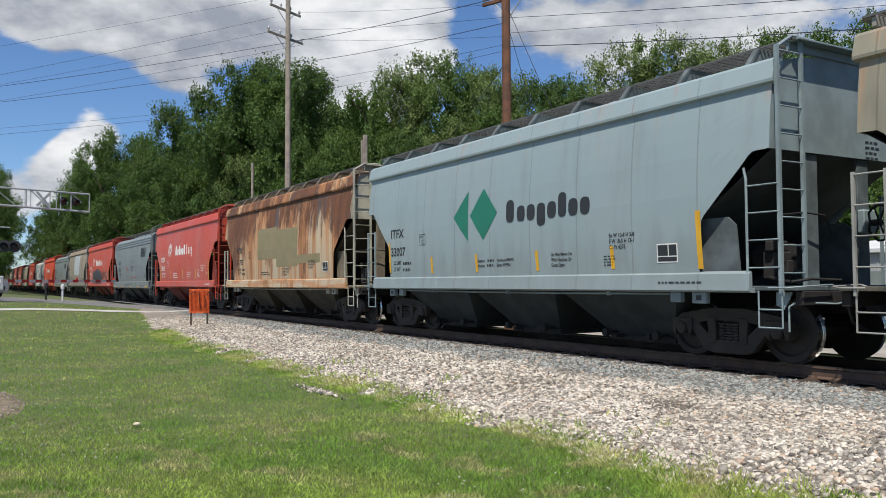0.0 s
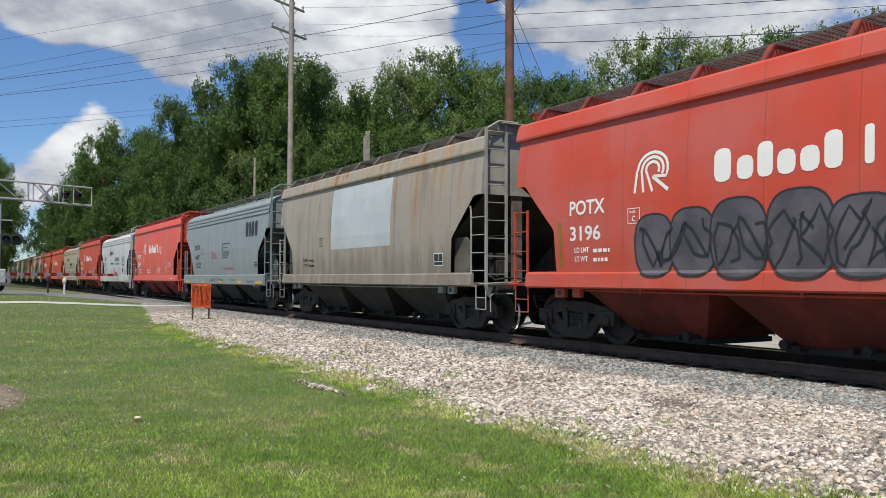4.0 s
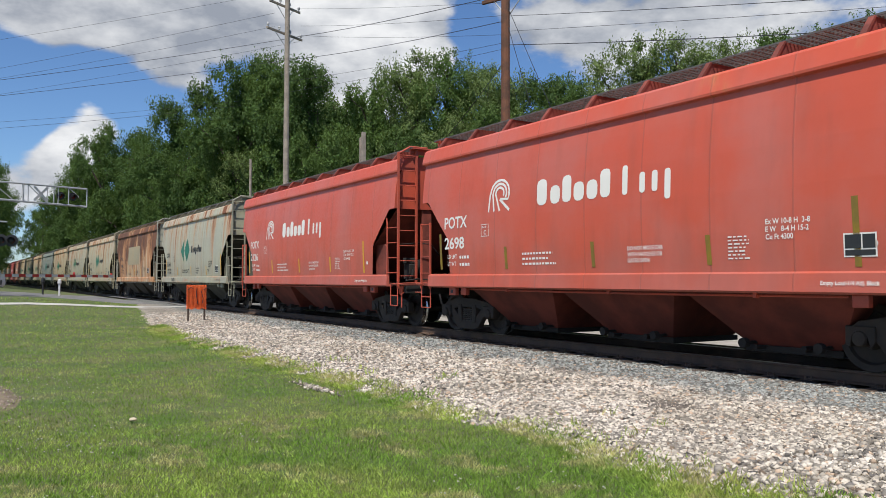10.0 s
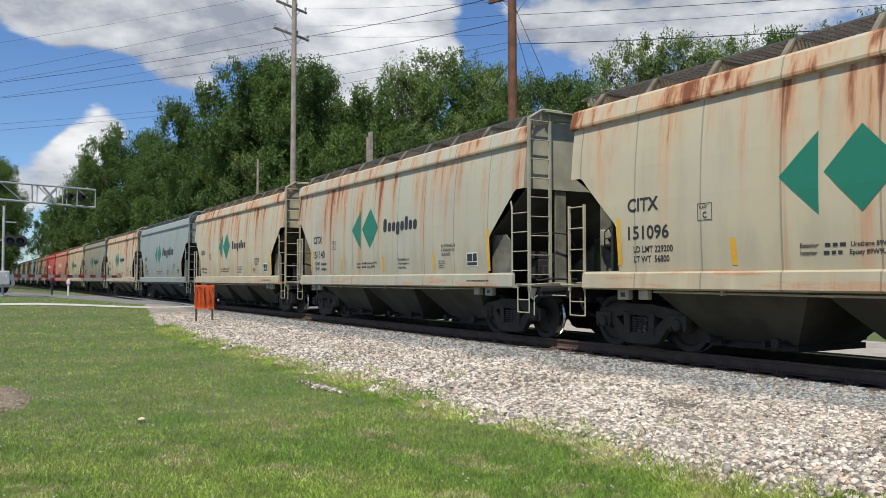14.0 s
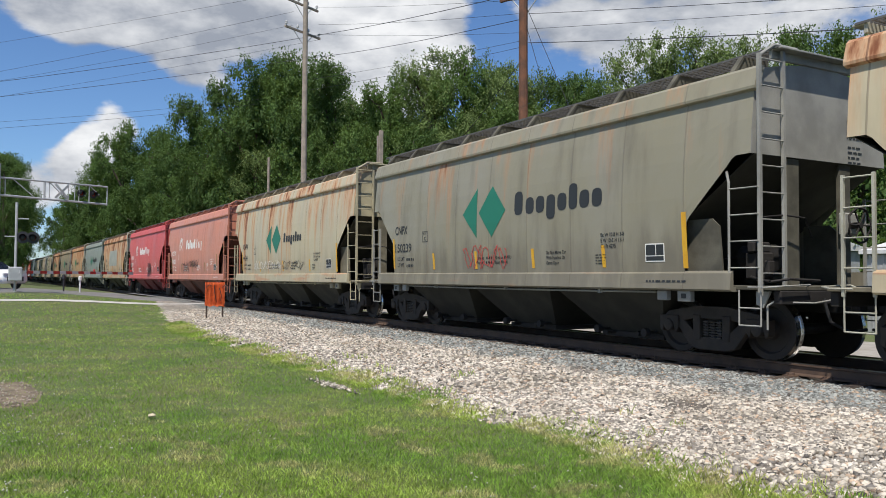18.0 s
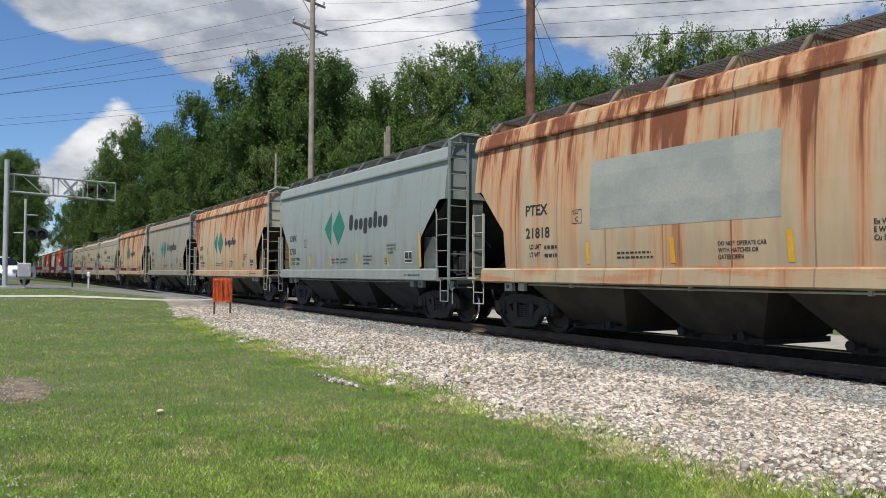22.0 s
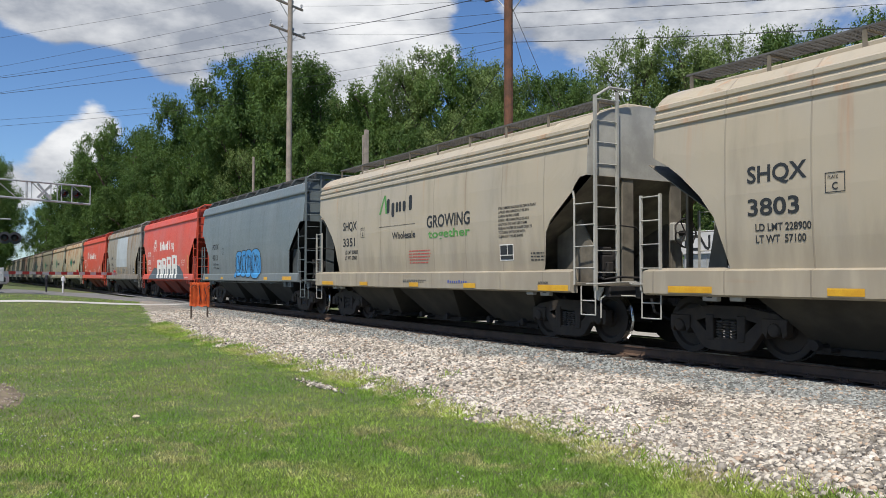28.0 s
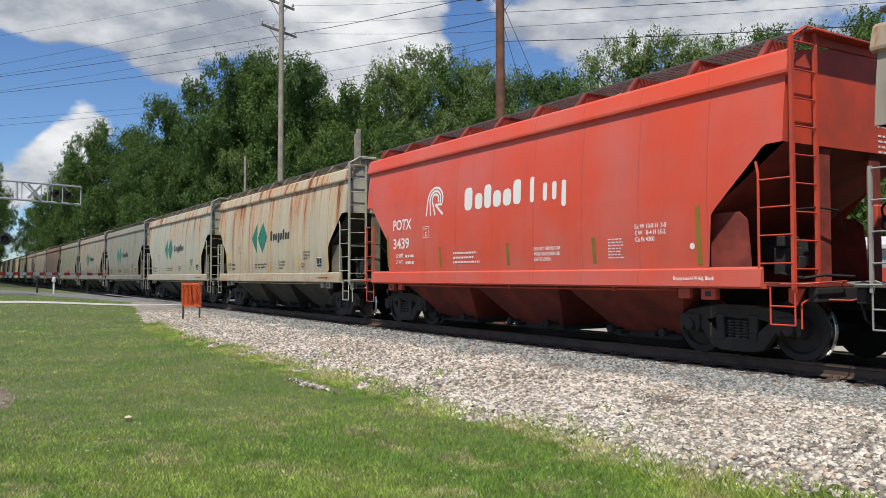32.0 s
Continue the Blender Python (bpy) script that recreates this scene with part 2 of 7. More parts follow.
    g.bump(g.math("ADD", g.math("ADD", g.math("MULTIPLY", pan, 1.0), g.math("MULTIPLY", line, 0.25)), g.math("MULTIPLY", spots, 0.05)), 0.35, 0.05)
    return m

M_CLOVER = surface("clover_blossom", (0.56, 0.56, 0.44), (0.42, 0.44, 0.30), 9.0, 0.9, 90.0, 0.3, 0.004)
M_SANDSTONE = surface("cream_stone", (0.66, 0.56, 0.40), (0.52, 0.43, 0.30), 9.0, 0.9, 90.0, 0.3, 0.004)
M_GRASS_SOIL = surface("lawn_soil", (0.085, 0.125, 0.032), (0.13, 0.13, 0.055), 0.6, 0.95, 30.0, 0.6, 0.03)
M_ASPHALT = surface("worn_asphalt", (0.16, 0.155, 0.15), (0.22, 0.215, 0.205), 0.5, 0.9, 80.0, 0.3, 0.01)
M_CONCRETE = surface("weathered_concrete", (0.52, 0.50, 0.46), (0.42, 0.40, 0.37), 1.0, 0.9, 60.0, 0.2, 0.01)
M_RAIL = surface("rusty_rail", (0.13, 0.078, 0.050), (0.075, 0.047, 0.034), 3.0, 0.75, 50.0, 0.2, 0.005)
M_RAIL_TOP = material("polished_rail_head", (0.42, 0.41, 0.40), 0.28, 1.0)
M_TIE = surface("creosoted_tie", (0.055, 0.038, 0.028), (0.095, 0.070, 0.052), 5.0, 0.9, 45.0, 0.5, 0.02, spread=0.25)
M_TRUCK = surface("grimy_cast_steel", (0.028, 0.022, 0.018), (0.050, 0.037, 0.027), 4.0, 0.75, 40.0, 0.25, 0.006)
M_WHEEL = surface("brown_wheel_steel", (0.034, 0.025, 0.020), (0.020, 0.017, 0.015), 6.0, 0.7, 60.0, 0.15, 0.003)
M_TREAD = material("bright_wheel_tread", (0.55, 0.54, 0.52), 0.25, 1.0)
M_UNDER = surface("sooty_underframe", (0.016, 0.014, 0.013), (0.028, 0.023, 0.020), 3.0, 0.85, 40.0, 0.2, 0.006)
M_SPRING = surface("coil_spring_steel", (0.07, 0.06, 0.052), (0.04, 0.035, 0.031), 8.0, 0.6, 50.0, 0.1, 0.002)
M_WALK = surface("galvanised_grating", (0.14, 0.135, 0.13), (0.09, 0.085, 0.08), 5.0, 0.7, 60.0, 0.1, 0.002)
M_WOOD_GREY = surface("weathered_pole_wood", (0.38, 0.32, 0.26), (0.27, 0.23, 0.19), 3.0, 0.9, 40.0, 0.5, 0.02)
M_WOOD_BROWN = surface("creosoted_pole_wood", (0.20, 0.085, 0.045), (0.11, 0.055, 0.035), 3.0, 0.85, 40.0, 0.5, 0.02)
M_GALV = surface("galvanised_steel", (0.55, 0.56, 0.56), (0.42, 0.43, 0.44), 3.0, 0.55, 50.0, 0.1, 0.003, 0.3)
M_BLACK = material("black_plastic", (0.02, 0.02, 0.022), 0.5)
M_CABLE = material("cable_sheath", (0.03, 0.03, 0.032), 0.6)
M_WHITE = surface("white_paint", (0.78, 0.78, 0.77), (0.66, 0.66, 0.64), 2.0, 0.5, 60.0, 0.05, 0.002)
M_RED = surface("red_reflective", (0.62, 0.05, 0.045), (0.50, 0.05, 0.045), 3.0, 0.4, 60.0, 0.05, 0.002)
M_ORANGE = surface("orange_mesh_cloth", (0.86, 0.16, 0.035), (0.70, 0.12, 0.03), 9.0, 0.8, 70.0, 0.4, 0.01)
M_YELLOW = surface("yellow_reflective", (0.80, 0.45, 0.03), (0.72, 0.36, 0.02), 4.0, 0.45, 60.0, 0.05, 0.002)
M_BARK = surface("tree_bark", (0.12, 0.095, 0.07), (0.07, 0.055, 0.042), 4.0, 0.95, 20.0, 0.8, 0.04)
M_GLASS = material("dark_glass", (0.02, 0.025, 0.03), 0.05)
M_DARK_TEXT = material("dark_stencil_ink", (0.025, 0.028, 0.03), 0.6)
M_WHITE_TEXT = material("white_stencil_ink", (0.80, 0.78, 0.72), 0.55)
M_GREEN_TEXT = material("green_stencil_ink", (0.015, 0.17, 0.105), 0.5)
M_LIME_TEXT = material("leaf_green_ink", (0.10, 0.30, 0.07), 0.5)
M_LENS = material("unlit_red_lens", (0.10, 0.012, 0.012), 0.15)
M_RED_TEXT = material("red_stencil_ink", (0.50, 0.06, 0.05), 0.6)
M_BLUE_TEXT = material("blue_stencil_ink", (0.06, 0.09, 0.33), 0.6)


def leaf_material(name, a, b):
    m = material(name, a, 0.65)
    g = Graph(m)
    g.bsdf.inputs["Specular IOR Level"].default_value = 0.22
    hsv = g.n.new("ShaderNodeHueSaturation")
    g.put(hsv.inputs["Value"], g.ramp(g.island(), 0, 1, 0.72, 1.30))
    g.put(hsv.inputs["Color"], g.mix(g.ramp(g.noise(g.coords((1, 1, 1)), 0.5, 4), 0.35, 0.65), a, b))
    g.color(hsv.outputs[0])
    tr = g.n.new("ShaderNodeBsdfTranslucent")
    g.put(tr.inputs[0], g.mix(0.5, hsv.outputs[0], (0.16, 0.24, 0.02)))
    mx = g.n.new("ShaderNodeMixShader")
    mx.inputs[0].default_value = 0.30
    g.l.new(g.bsdf.outputs[0], mx.inputs[1])
    g.l.new(tr.outputs[0], mx.inputs[2])
    g.l.new(mx.outputs[0], g.n["Material Output"].inputs[0])
    return m


M_LEAF = [leaf_material("maple_leaf", (0.070, 0.130, 0.032), (0.118, 0.188, 0.050)),
          leaf_material("walnut_leaf", (0.056, 0.108, 0.029), (0.096, 0.158, 0.044)),
          leaf_material("ash_leaf", (0.125, 0.185, 0.058), (0.19, 0.25, 0.090))]


def grass_material(name, dry=0.0):
    """Lawn grass in fresh, yellowed and brown patches."""
    m = leaf_material(name, *(((0.38, 0.50, 0.09), (0.50, 0.55, 0.15)) if dry else ((0.28, 0.42, 0.062), (0.41, 0.51, 0.115))))
    g = Graph(m)
    v = g.coords((1, 1, 1))
    hsv = next(n for n in g.n if n.type == "HUE_SAT")
    base = hsv.inputs["Color"].links[0].from_socket
    mottle = g.ramp(g.noise(g.coords((1, 1, 1), offset=(2, 5, 0)), 2.4, 5, 0.65), 0.36, 0.64, 0.80, 1.14)
    g.put(hsv.inputs["Value"], g.math("MULTIPLY", g.ramp(g.island(), 0, 1, 0.58, 1.42), mottle))
    c = g.mix(g.ramp(g.noise(v, 0.45, 6, 0.68), 0.42, 0.58, 0.0, 0.8), base, (0.16, 0.32, 0.040))
    c = g.mix(g.ramp(g.noise(g.coords((1, 1, 1), offset=(3, 8, 0)), 1.5, 6, 0.7), 0.52 - 0.2 * dry, 0.63 - 0.2 * dry, 0.0, 0.8), c, (0.56, 0.50, 0.23))
    c = g.mix(g.ramp(g.noise(g.coords((1, 1, 1), offset=(7, 1, 0)), 0.9, 6, 0.75), 0.58, 0.68, 0.0, 0.5 if not dry else 0.25), c, (0.33, 0.26, 0.13))
    g.l.new(c, hsv.inputs["Color"])
    return m


M_BLADE = grass_material("grass_blade")
M_EDGE = grass_material("edge_grass_blade", 0.2)


def ballast_tone(g):
    """Pale old limestone, a band of newer blue-grey stone along the ties, and rusty brown stains."""
    v = g.coords((1, 1, 1))
    wob = g.noise(v, 0.9, 4)
    c = g.mix(g.ramp(wob, 0.35, 0.65), (0.51, 0.455, 0.38), (0.39, 0.34, 0.27))
    c = g.mix(g.ramp(g.math("ADD", g.axis(1), g.math("MULTIPLY", wob, 1.6)), 8.75, 9.5, 0.0, 0.8), c, (0.19, 0.215, 0.21))
    c = g.mix(g.ramp(g.noise(g.coords((1, 1, 1), offset=(9, 4, 0)), 0.55, 5, 0.65), 0.60, 0.70, 0.0, 0.7), c, (0.17, 0.12, 0.085))
    # near-black between the rails, fading out just past them
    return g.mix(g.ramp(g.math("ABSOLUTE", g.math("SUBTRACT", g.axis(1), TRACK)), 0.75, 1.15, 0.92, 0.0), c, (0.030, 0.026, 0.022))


M_CHIP = material("ballast_chip", (0.5, 0.47, 0.44), 0.92)
g = Graph(M_CHIP)
hsv = g.n.new("ShaderNodeHueSaturation")
g.put(hsv.inputs["Value"], g.ramp(g.island(), 0, 1, 0.40, 1.42))
g.put(hsv.inputs["Saturation"], 0.9)
lot = g.math("FRACT", g.math("MULTIPLY", g.island(), 17.31))
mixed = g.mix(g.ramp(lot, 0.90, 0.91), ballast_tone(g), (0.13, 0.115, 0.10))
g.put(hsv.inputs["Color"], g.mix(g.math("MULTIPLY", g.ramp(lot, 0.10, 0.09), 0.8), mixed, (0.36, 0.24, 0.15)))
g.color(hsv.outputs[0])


M_SOIL = surface("bare_soil", (0.24, 0.19, 0.125), (0.10, 0.075, 0.05), 3.0, 0.95, 40.0, 0.6, 0.02)
M_GRAVEL = surface("pale_gravel", (0.42, 0.39, 0.34), (0.31, 0.28, 0.24), 2.0, 0.95, 45.0, 0.6, 0.02)
M_OLD_CHIP = surface("earthy_stone", (0.40, 0.33, 0.27), (0.25, 0.20, 0.16), 9.0, 0.9, 60.0, 0.2, 0.004)
M_OILY = surface("oil_stained_stone", (0.10, 0.085, 0.07), (0.20, 0.17, 0.14), 9.0, 0.8, 60.0, 0.2, 0.004)
M_BALLAST = material("crushed_limestone", (0.45, 0.42, 0.39), 0.95)
g = Graph(M_BALLAST)
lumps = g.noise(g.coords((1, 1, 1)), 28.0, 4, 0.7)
# low spots of the relief are darkened in the colour, as shade between stones
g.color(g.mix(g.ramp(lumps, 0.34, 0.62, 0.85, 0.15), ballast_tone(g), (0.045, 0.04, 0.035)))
g.bump(lumps, 1.0, 0.05)


# ---- mesh helpers ----
def link(name, bm, mat, parent=None, label="", smooth=False):
    me = bpy.data.meshes.new(name)
    bm.to_mesh(me)
    bm.free()
    return link_mesh(name, me, mat, parent, label, smooth)


def link_mesh(name, me, mat, parent=None, label="", smooth=False):
    for m in (mat if isinstance(mat, (list, tuple)) else (mat,)):
        me.materials.append(m)
    if smooth:
        me.polygons.foreach_set("use_smooth", [True] * len(me.polygons))
    ob = new(name, me)
    if parent is not None:
        ob.parent = parent
    if label:
        tagged(ob, label)
    return ob


part = link


def box(bm, x0, x1, y0, y1, z0, z1, mat=0):
    vs = [bm.verts.new(p) for p in ((x0, y0, z0), (x1, y0, z0), (x1, y1, z0), (x0, y1, z0), (x0, y0, z1), (x1, y0, z1), (x1, y1, z1), (x0, y1, z1))]
    for f in ((3, 2, 1, 0), (4, 5, 6, 7), (0, 1, 5, 4), (1, 2, 6, 5), (2, 3, 7, 6), (3, 0, 4, 7)):
        bm.faces.new([vs[i] for i in f]).material_index = mat
    return vs


def bevel(bm, width=0.01, segments=1):
    bmesh.ops.bevel(bm, geom=bm.edges[:], offset=width, segments=segments, affect="EDGES", profile=0.5)
    return bm


def prism(bm, outline, axis, a, b, mat=0):
    """An outline in the plane across axis (0: y z, 1: x z, 2: x y), drawn out from a to b."""
    def at(p, d):
        q = list(p)
        q.insert(axis, d)
        return q
    va, vb = [bm.verts.new(at(p, a)) for p in outline], [bm.verts.new(at(p, b)) for p in outline]
    n = len(outline)
    faces = [bm.faces.new(va), bm.faces.new(vb[::-1])]
    faces += [bm.faces.new((va[i], vb[i], vb[(i + 1) % n], va[(i + 1) % n])) for i in range(n)]
    for f in faces:
        f.material_index = mat
    return faces


def tube(bm, p, q, r, sides=6, r2=None, cap=True):
    """A round bar from p to q."""
    p, q = Vector(p), Vector(q)
    m = (q - p).to_track_quat("Z", "Y").to_matrix()
    rings = []
    for at, rad in ((p, r), (q, r if r2 is None else r2)):
        rings.append([bm.verts.new(at + m @ Vector((rad * math.cos(2 * math.pi * i / sides), rad * math.sin(2 * math.pi * i / sides), 0))) for i in range(sides)])
    for i in range(sides):
        j = (i + 1) % sides
        bm.faces.new((rings[0][i], rings[0][j], rings[1][j], rings[1][i]))
    if cap:
        bm.faces.new(rings[0][::-1])
        bm.faces.new(rings[1])


def bar_path(bm, points, r, sides=6):
    for p, q in zip(points, points[1:]):
        tube(bm, p, q, r, sides)


def lathe(bm, profile, origin, axis=1, n=24, mat=0):
    """A profile of (radius, offset along the axis), turned about it."""
    rings = []
    for rad, off in profile:
        ring = []
        for i in range(n):
            a = 2 * math.pi * i / n
            c, s = rad * math.cos(a), rad * math.sin(a)
            v = (off, c, s) if axis == 0 else (c, off, s) if axis == 1 else (c, s, off)
            ring.append(bm.verts.new(Vector(origin) + Vector(v)))
        rings.append(ring)
    for a, b in zip(rings, rings[1:]):
        for i in range(n):
            j = (i + 1) % n
            bm.faces.new((a[i], a[j], b[j], b[i])).material_index = mat
    bm.faces.new(rings[0][::-1]).material_index = mat
    bm.faces.new(rings[-1]).material_index = mat


def fixed(bm):
    bmesh.ops.recalc_face_normals(bm, faces=bm.faces[:])
    return bm


# ---- ground ----
def ground_height(x, y):
    """Lawn, the ballast shoulder rising to the track, the verge beyond."""
    d = abs(y - TRACK)
    if d < 1.75:
        h = RAIL - 0.245 + 0.02 * (d - 1.0)
    elif d < 6.0 and y < TRACK:
        k = (d - 1.75) / 4.25
        h = (RAIL - 0.23) * (1 - k) ** 1.3 + 0.02 * k
    elif y > TRACK:
        h = max(-0.12, (RAIL - 0.26) - 0.09 * (d - 1.75))
    else:
        h = 0.0
    a = min(1.0, max(0.0, (-x - 26) / 20))
    a = a * a * (3 - 2 * a)
    if y < TRACK - 1.75:
        k = min(1.0, max(0.0, (8.5 - y) / 6.5))
        h = h * (1 - a) + (RAIL - 0.04 + 0.42 * k * k * (3 - 2 * k)) * a
    return h

def spaced(lo, hi, near, step, grow=1.25):
    """Steps that widen away from near."""
    out, d, s = [near], 0, step
    while near + d < hi:
        d += s
        s *= grow
        out.append(min(hi, near + d))
    d, s = 0, step
    while near - d > lo:
        d += s
        s *= grow
        out.append(max(lo, near - d))
    return sorted(set(out))


def sheet(name, xs, ys, height, mat, keep=None):
    xs, ys = list(xs), list(ys)
    verts = [(x, y, height(x, y)) for x in xs for y in ys]
    n = len(ys)
    faces = [(i * n + j, (i + 1) * n + j, (i + 1) * n + j + 1, i * n + j + 1) for i in range(len(xs) - 1) for j in range(n - 1)]
    me = bpy.data.meshes.new(name)
    me.from_pydata(verts, [], faces)
    return link_mesh(name, me, mat, smooth=True)


gx = sorted(set([round(v, 2) for v in spaced(-1400, 900, -12, 1.0, 1.06)]))
gy = sorted(set([round(v, 2) for v in list(np.arange(-6, 22, 0.5)) + spaced(22, 1400, 22, 1.0, 1.3) + spaced(-900, -6, -6, 1.0, 1.3)]))
ground = tagged(sheet("ground", gx, gy, lambda x, y: ground_height(x, y) + 0.02 * noise.noise((x * 0.5, y * 0.5, 0)) - 0.012, M_GRASS_SOIL),
                "mown green lawn with bare soil and clover", "ground", kind="structure")


def ballast_edge(x):
    """The ragged line where the crushed stone meets the lawn."""
    return 4.9 + 0.011 * max(0, -x - 4) + 0.20 * noise.noise((x * 0.55, 3.1, 0)) + 0.12 * noise.noise((x * 1.9, 7.7, 0)) + max(0.0, -x - 24) * 0.13


def ballast_z(x, y):
    e = ballast_edge(x)
    lift = min(0.03, (y - e) * 0.12)
    return ground_height(x, y) + lift + 0.012 * noise.noise((x * 3, y * 3, 5))


bx = [round(v, 2) for v in np.concatenate([np.arange(-420, -42, 6.0), np.arange(-42, -24, 0.5), np.arange(-24, 2, 0.16), np.arange(2, 60, 4.0)])]
verts, faces = [], []
for x in bx:
    e = ballast_edge(x)
    top = TRACK - 1.75
    for k in range(14):
        f = k / 13
        y = e - 0.3 + (top - e + 0.3) * f
        verts.append((x, y, ballast_z(x, y)))
    for y in (TRACK, TRACK + 1.75, TRACK + 2.2, TRACK + 2.8):
        verts.append((x, y, ground_height(x, y) + (0.02 if y < TRACK + 2.5 else -0.05)))
n = 18
for i in range(len(bx) - 1):
    for j in range(n - 1):
        faces.append((i * n + j, (i + 1) * n + j, (i + 1) * n + j + 1, i * n + j + 1))
me = bpy.data.meshes.new("ballast_bed")
me.from_pydata(verts, [], faces)
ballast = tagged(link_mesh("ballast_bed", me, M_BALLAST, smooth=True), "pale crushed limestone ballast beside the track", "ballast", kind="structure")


# ---- track ----
def rail(y, name="rail"):
    base, z = RAIL - 0.18, RAIL
    prof = [(-0.075, base), (0.075, base), (0.075, base + 0.012), (0.012, base + 0.035), (0.012, z - 0.045), (0.036, z - 0.035), (0.036, z - 0.008), (0.028, z),
            (-0.028, z), (-0.036, z - 0.008), (-0.036, z - 0.035), (-0.012, z - 0.045), (-0.012, base + 0.035), (-0.075, base + 0.012)]
    bm = bmesh.new()
    prism(bm, [(y + a, b) for a, b in prof], 0, -700, 120)
    fixed(bm)
    for f in bm.faces:
        if f.normal.z > 0.5 and f.calc_center_median().z > z - 0.01:
            f.material_index = 1
    return tagged(link(name, bm, (M_RAIL, M_RAIL_TOP)), "long rusty steel rail with a polished head", "rail", "rails of the track", "structure")


rail(TRACK - 0.7535)
rail(TRACK + 0.7535)

# ---- hopper cars ----
M_PAINT = material("car_enamel", (0.5, 0.5, 0.5), 0.5)
HALF, TC, AXLE, WR = 6.02, 5.17, 0.889, 0.457


def side_y(z, kind="flat"):
    """How far the side sheet stands out from the car's middle at height z."""
    if kind == "round":
        pts = ((1.2, 1.56), (1.7, 1.60), (2.4, 1.625), (3.1, 1.615), (3.6, 1.585), (3.95, 1.53), (4.06, 1.45), (4.18, 1.28), (4.28, 1.0), (4.36, 0.6))
    else:
        pts = ((1.2, 1.585), (1.8, 1.61), (2.4, 1.62), (3.0, 1.60), (3.5, 1.56), (3.95, 1.50), (4.4, 1.42))
    return float(np.interp(z, [p[0] for p in pts], [p[1] for p in pts]))


def low_edge(x, kind="flat"):
    a = abs(x)
    if kind == "round":
        if x < 0:
            return float(np.interp(a, (4.65, 4.74, 4.92, 5.16, 5.55, 5.8, 6.15, 6.5), (1.31, 1.60, 2.10, 2.42, 2.77, 2.95, 3.14, 3.16)))
        return float(np.interp(a, (5.08, 5.13, 5.16, 5.3, 5.92, 6.02, 6.15, 6.5), (1.31, 1.7, 2.07, 2.28, 2.76, 2.90, 3.02, 3.05)))
    return float(np.interp(a, (5.10, 5.13, 5.16, 5.22, 5.92, 6.02, 6.10, 6.5), (1.31, 1.7, 2.1, 2.18, 2.86, 2.97, 3.02, 3.03)))


def car_shell(kind):
    """Side sheets with their cut corners, roof and upper end sheets, in one skin."""
    bm = bmesh.new()
    end = 6.36 if kind == "flat" else 6.33
    xs = sorted({round(s * v, 3) for s in (-1, 1) for v in (0, 0.7, 1.4, 2.1, 2.8, 3.5, 4.2, 4.65, 4.74, 4.8, 4.92, 4.95, 5.05, 5.10, 5.13, 5.16, 5.22, 5.3, 5.55, 5.8, 5.92, 6.02, 6.10, 6.15, end)})
    if kind == "round":
        xs = [-6.13] + [x for x in xs if x > -6.12]
    ztop = 3.95 if kind == "flat" else 4.36
    n = 9 if kind == "flat" else 14
    for s in (-1, 1):
        cols = []
        for x in xs:
            lo = low_edge(x, kind)
            cols.append([bm.verts.new((x, s * side_y(lo + (ztop - lo) * k / n, kind), lo + (ztop - lo) * k / n)) for k in range(n + 1)])
        for a, b in zip(cols, cols[1:]):
            for k in range(n):
                bm.faces.new((a[k], b[k], b[k + 1], a[k + 1]))
        for c in (cols[0], cols[-1]):
            x = c[0].co.x
            inner = [bm.verts.new((x, 0, v.co.z)) for v in c]
            for k in range(n):
                bm.faces.new((c[k], c[k + 1], inner[k + 1], inner[k]))
    if kind == "flat":
        prof = [(-1.40, 4.28), (-0.75, 4.40), (-0.3, 4.45), (0.3, 4.45), (0.75, 4.40), (1.40, 4.28)]
    else:
        prof = [(-0.6, 4.36), (-0.3, 4.40), (0.3, 4.40), (0.6, 4.36)]
    a, b = ([bm.verts.new((x, *p)) for p in prof] for x in (xs[0], end))
    for i in range(len(prof) - 1):
        bm.faces.new((a[i], b[i], b[i + 1], a[i + 1]))
    for ring in (a, b):
        x = ring[0].co.x
        if kind == "round":
            bm.faces.new(ring)
            continue
        base = [bm.verts.new((x, p[0], 3.95)) for p in prof]
        for i in range(len(prof) - 1):
            bm.faces.new((ring[i], ring[i + 1], base[i + 1], base[i]))
    bmesh.ops.remove_doubles(bm, verts=bm.verts[:], dist=0.0005)
    return fixed(bm)


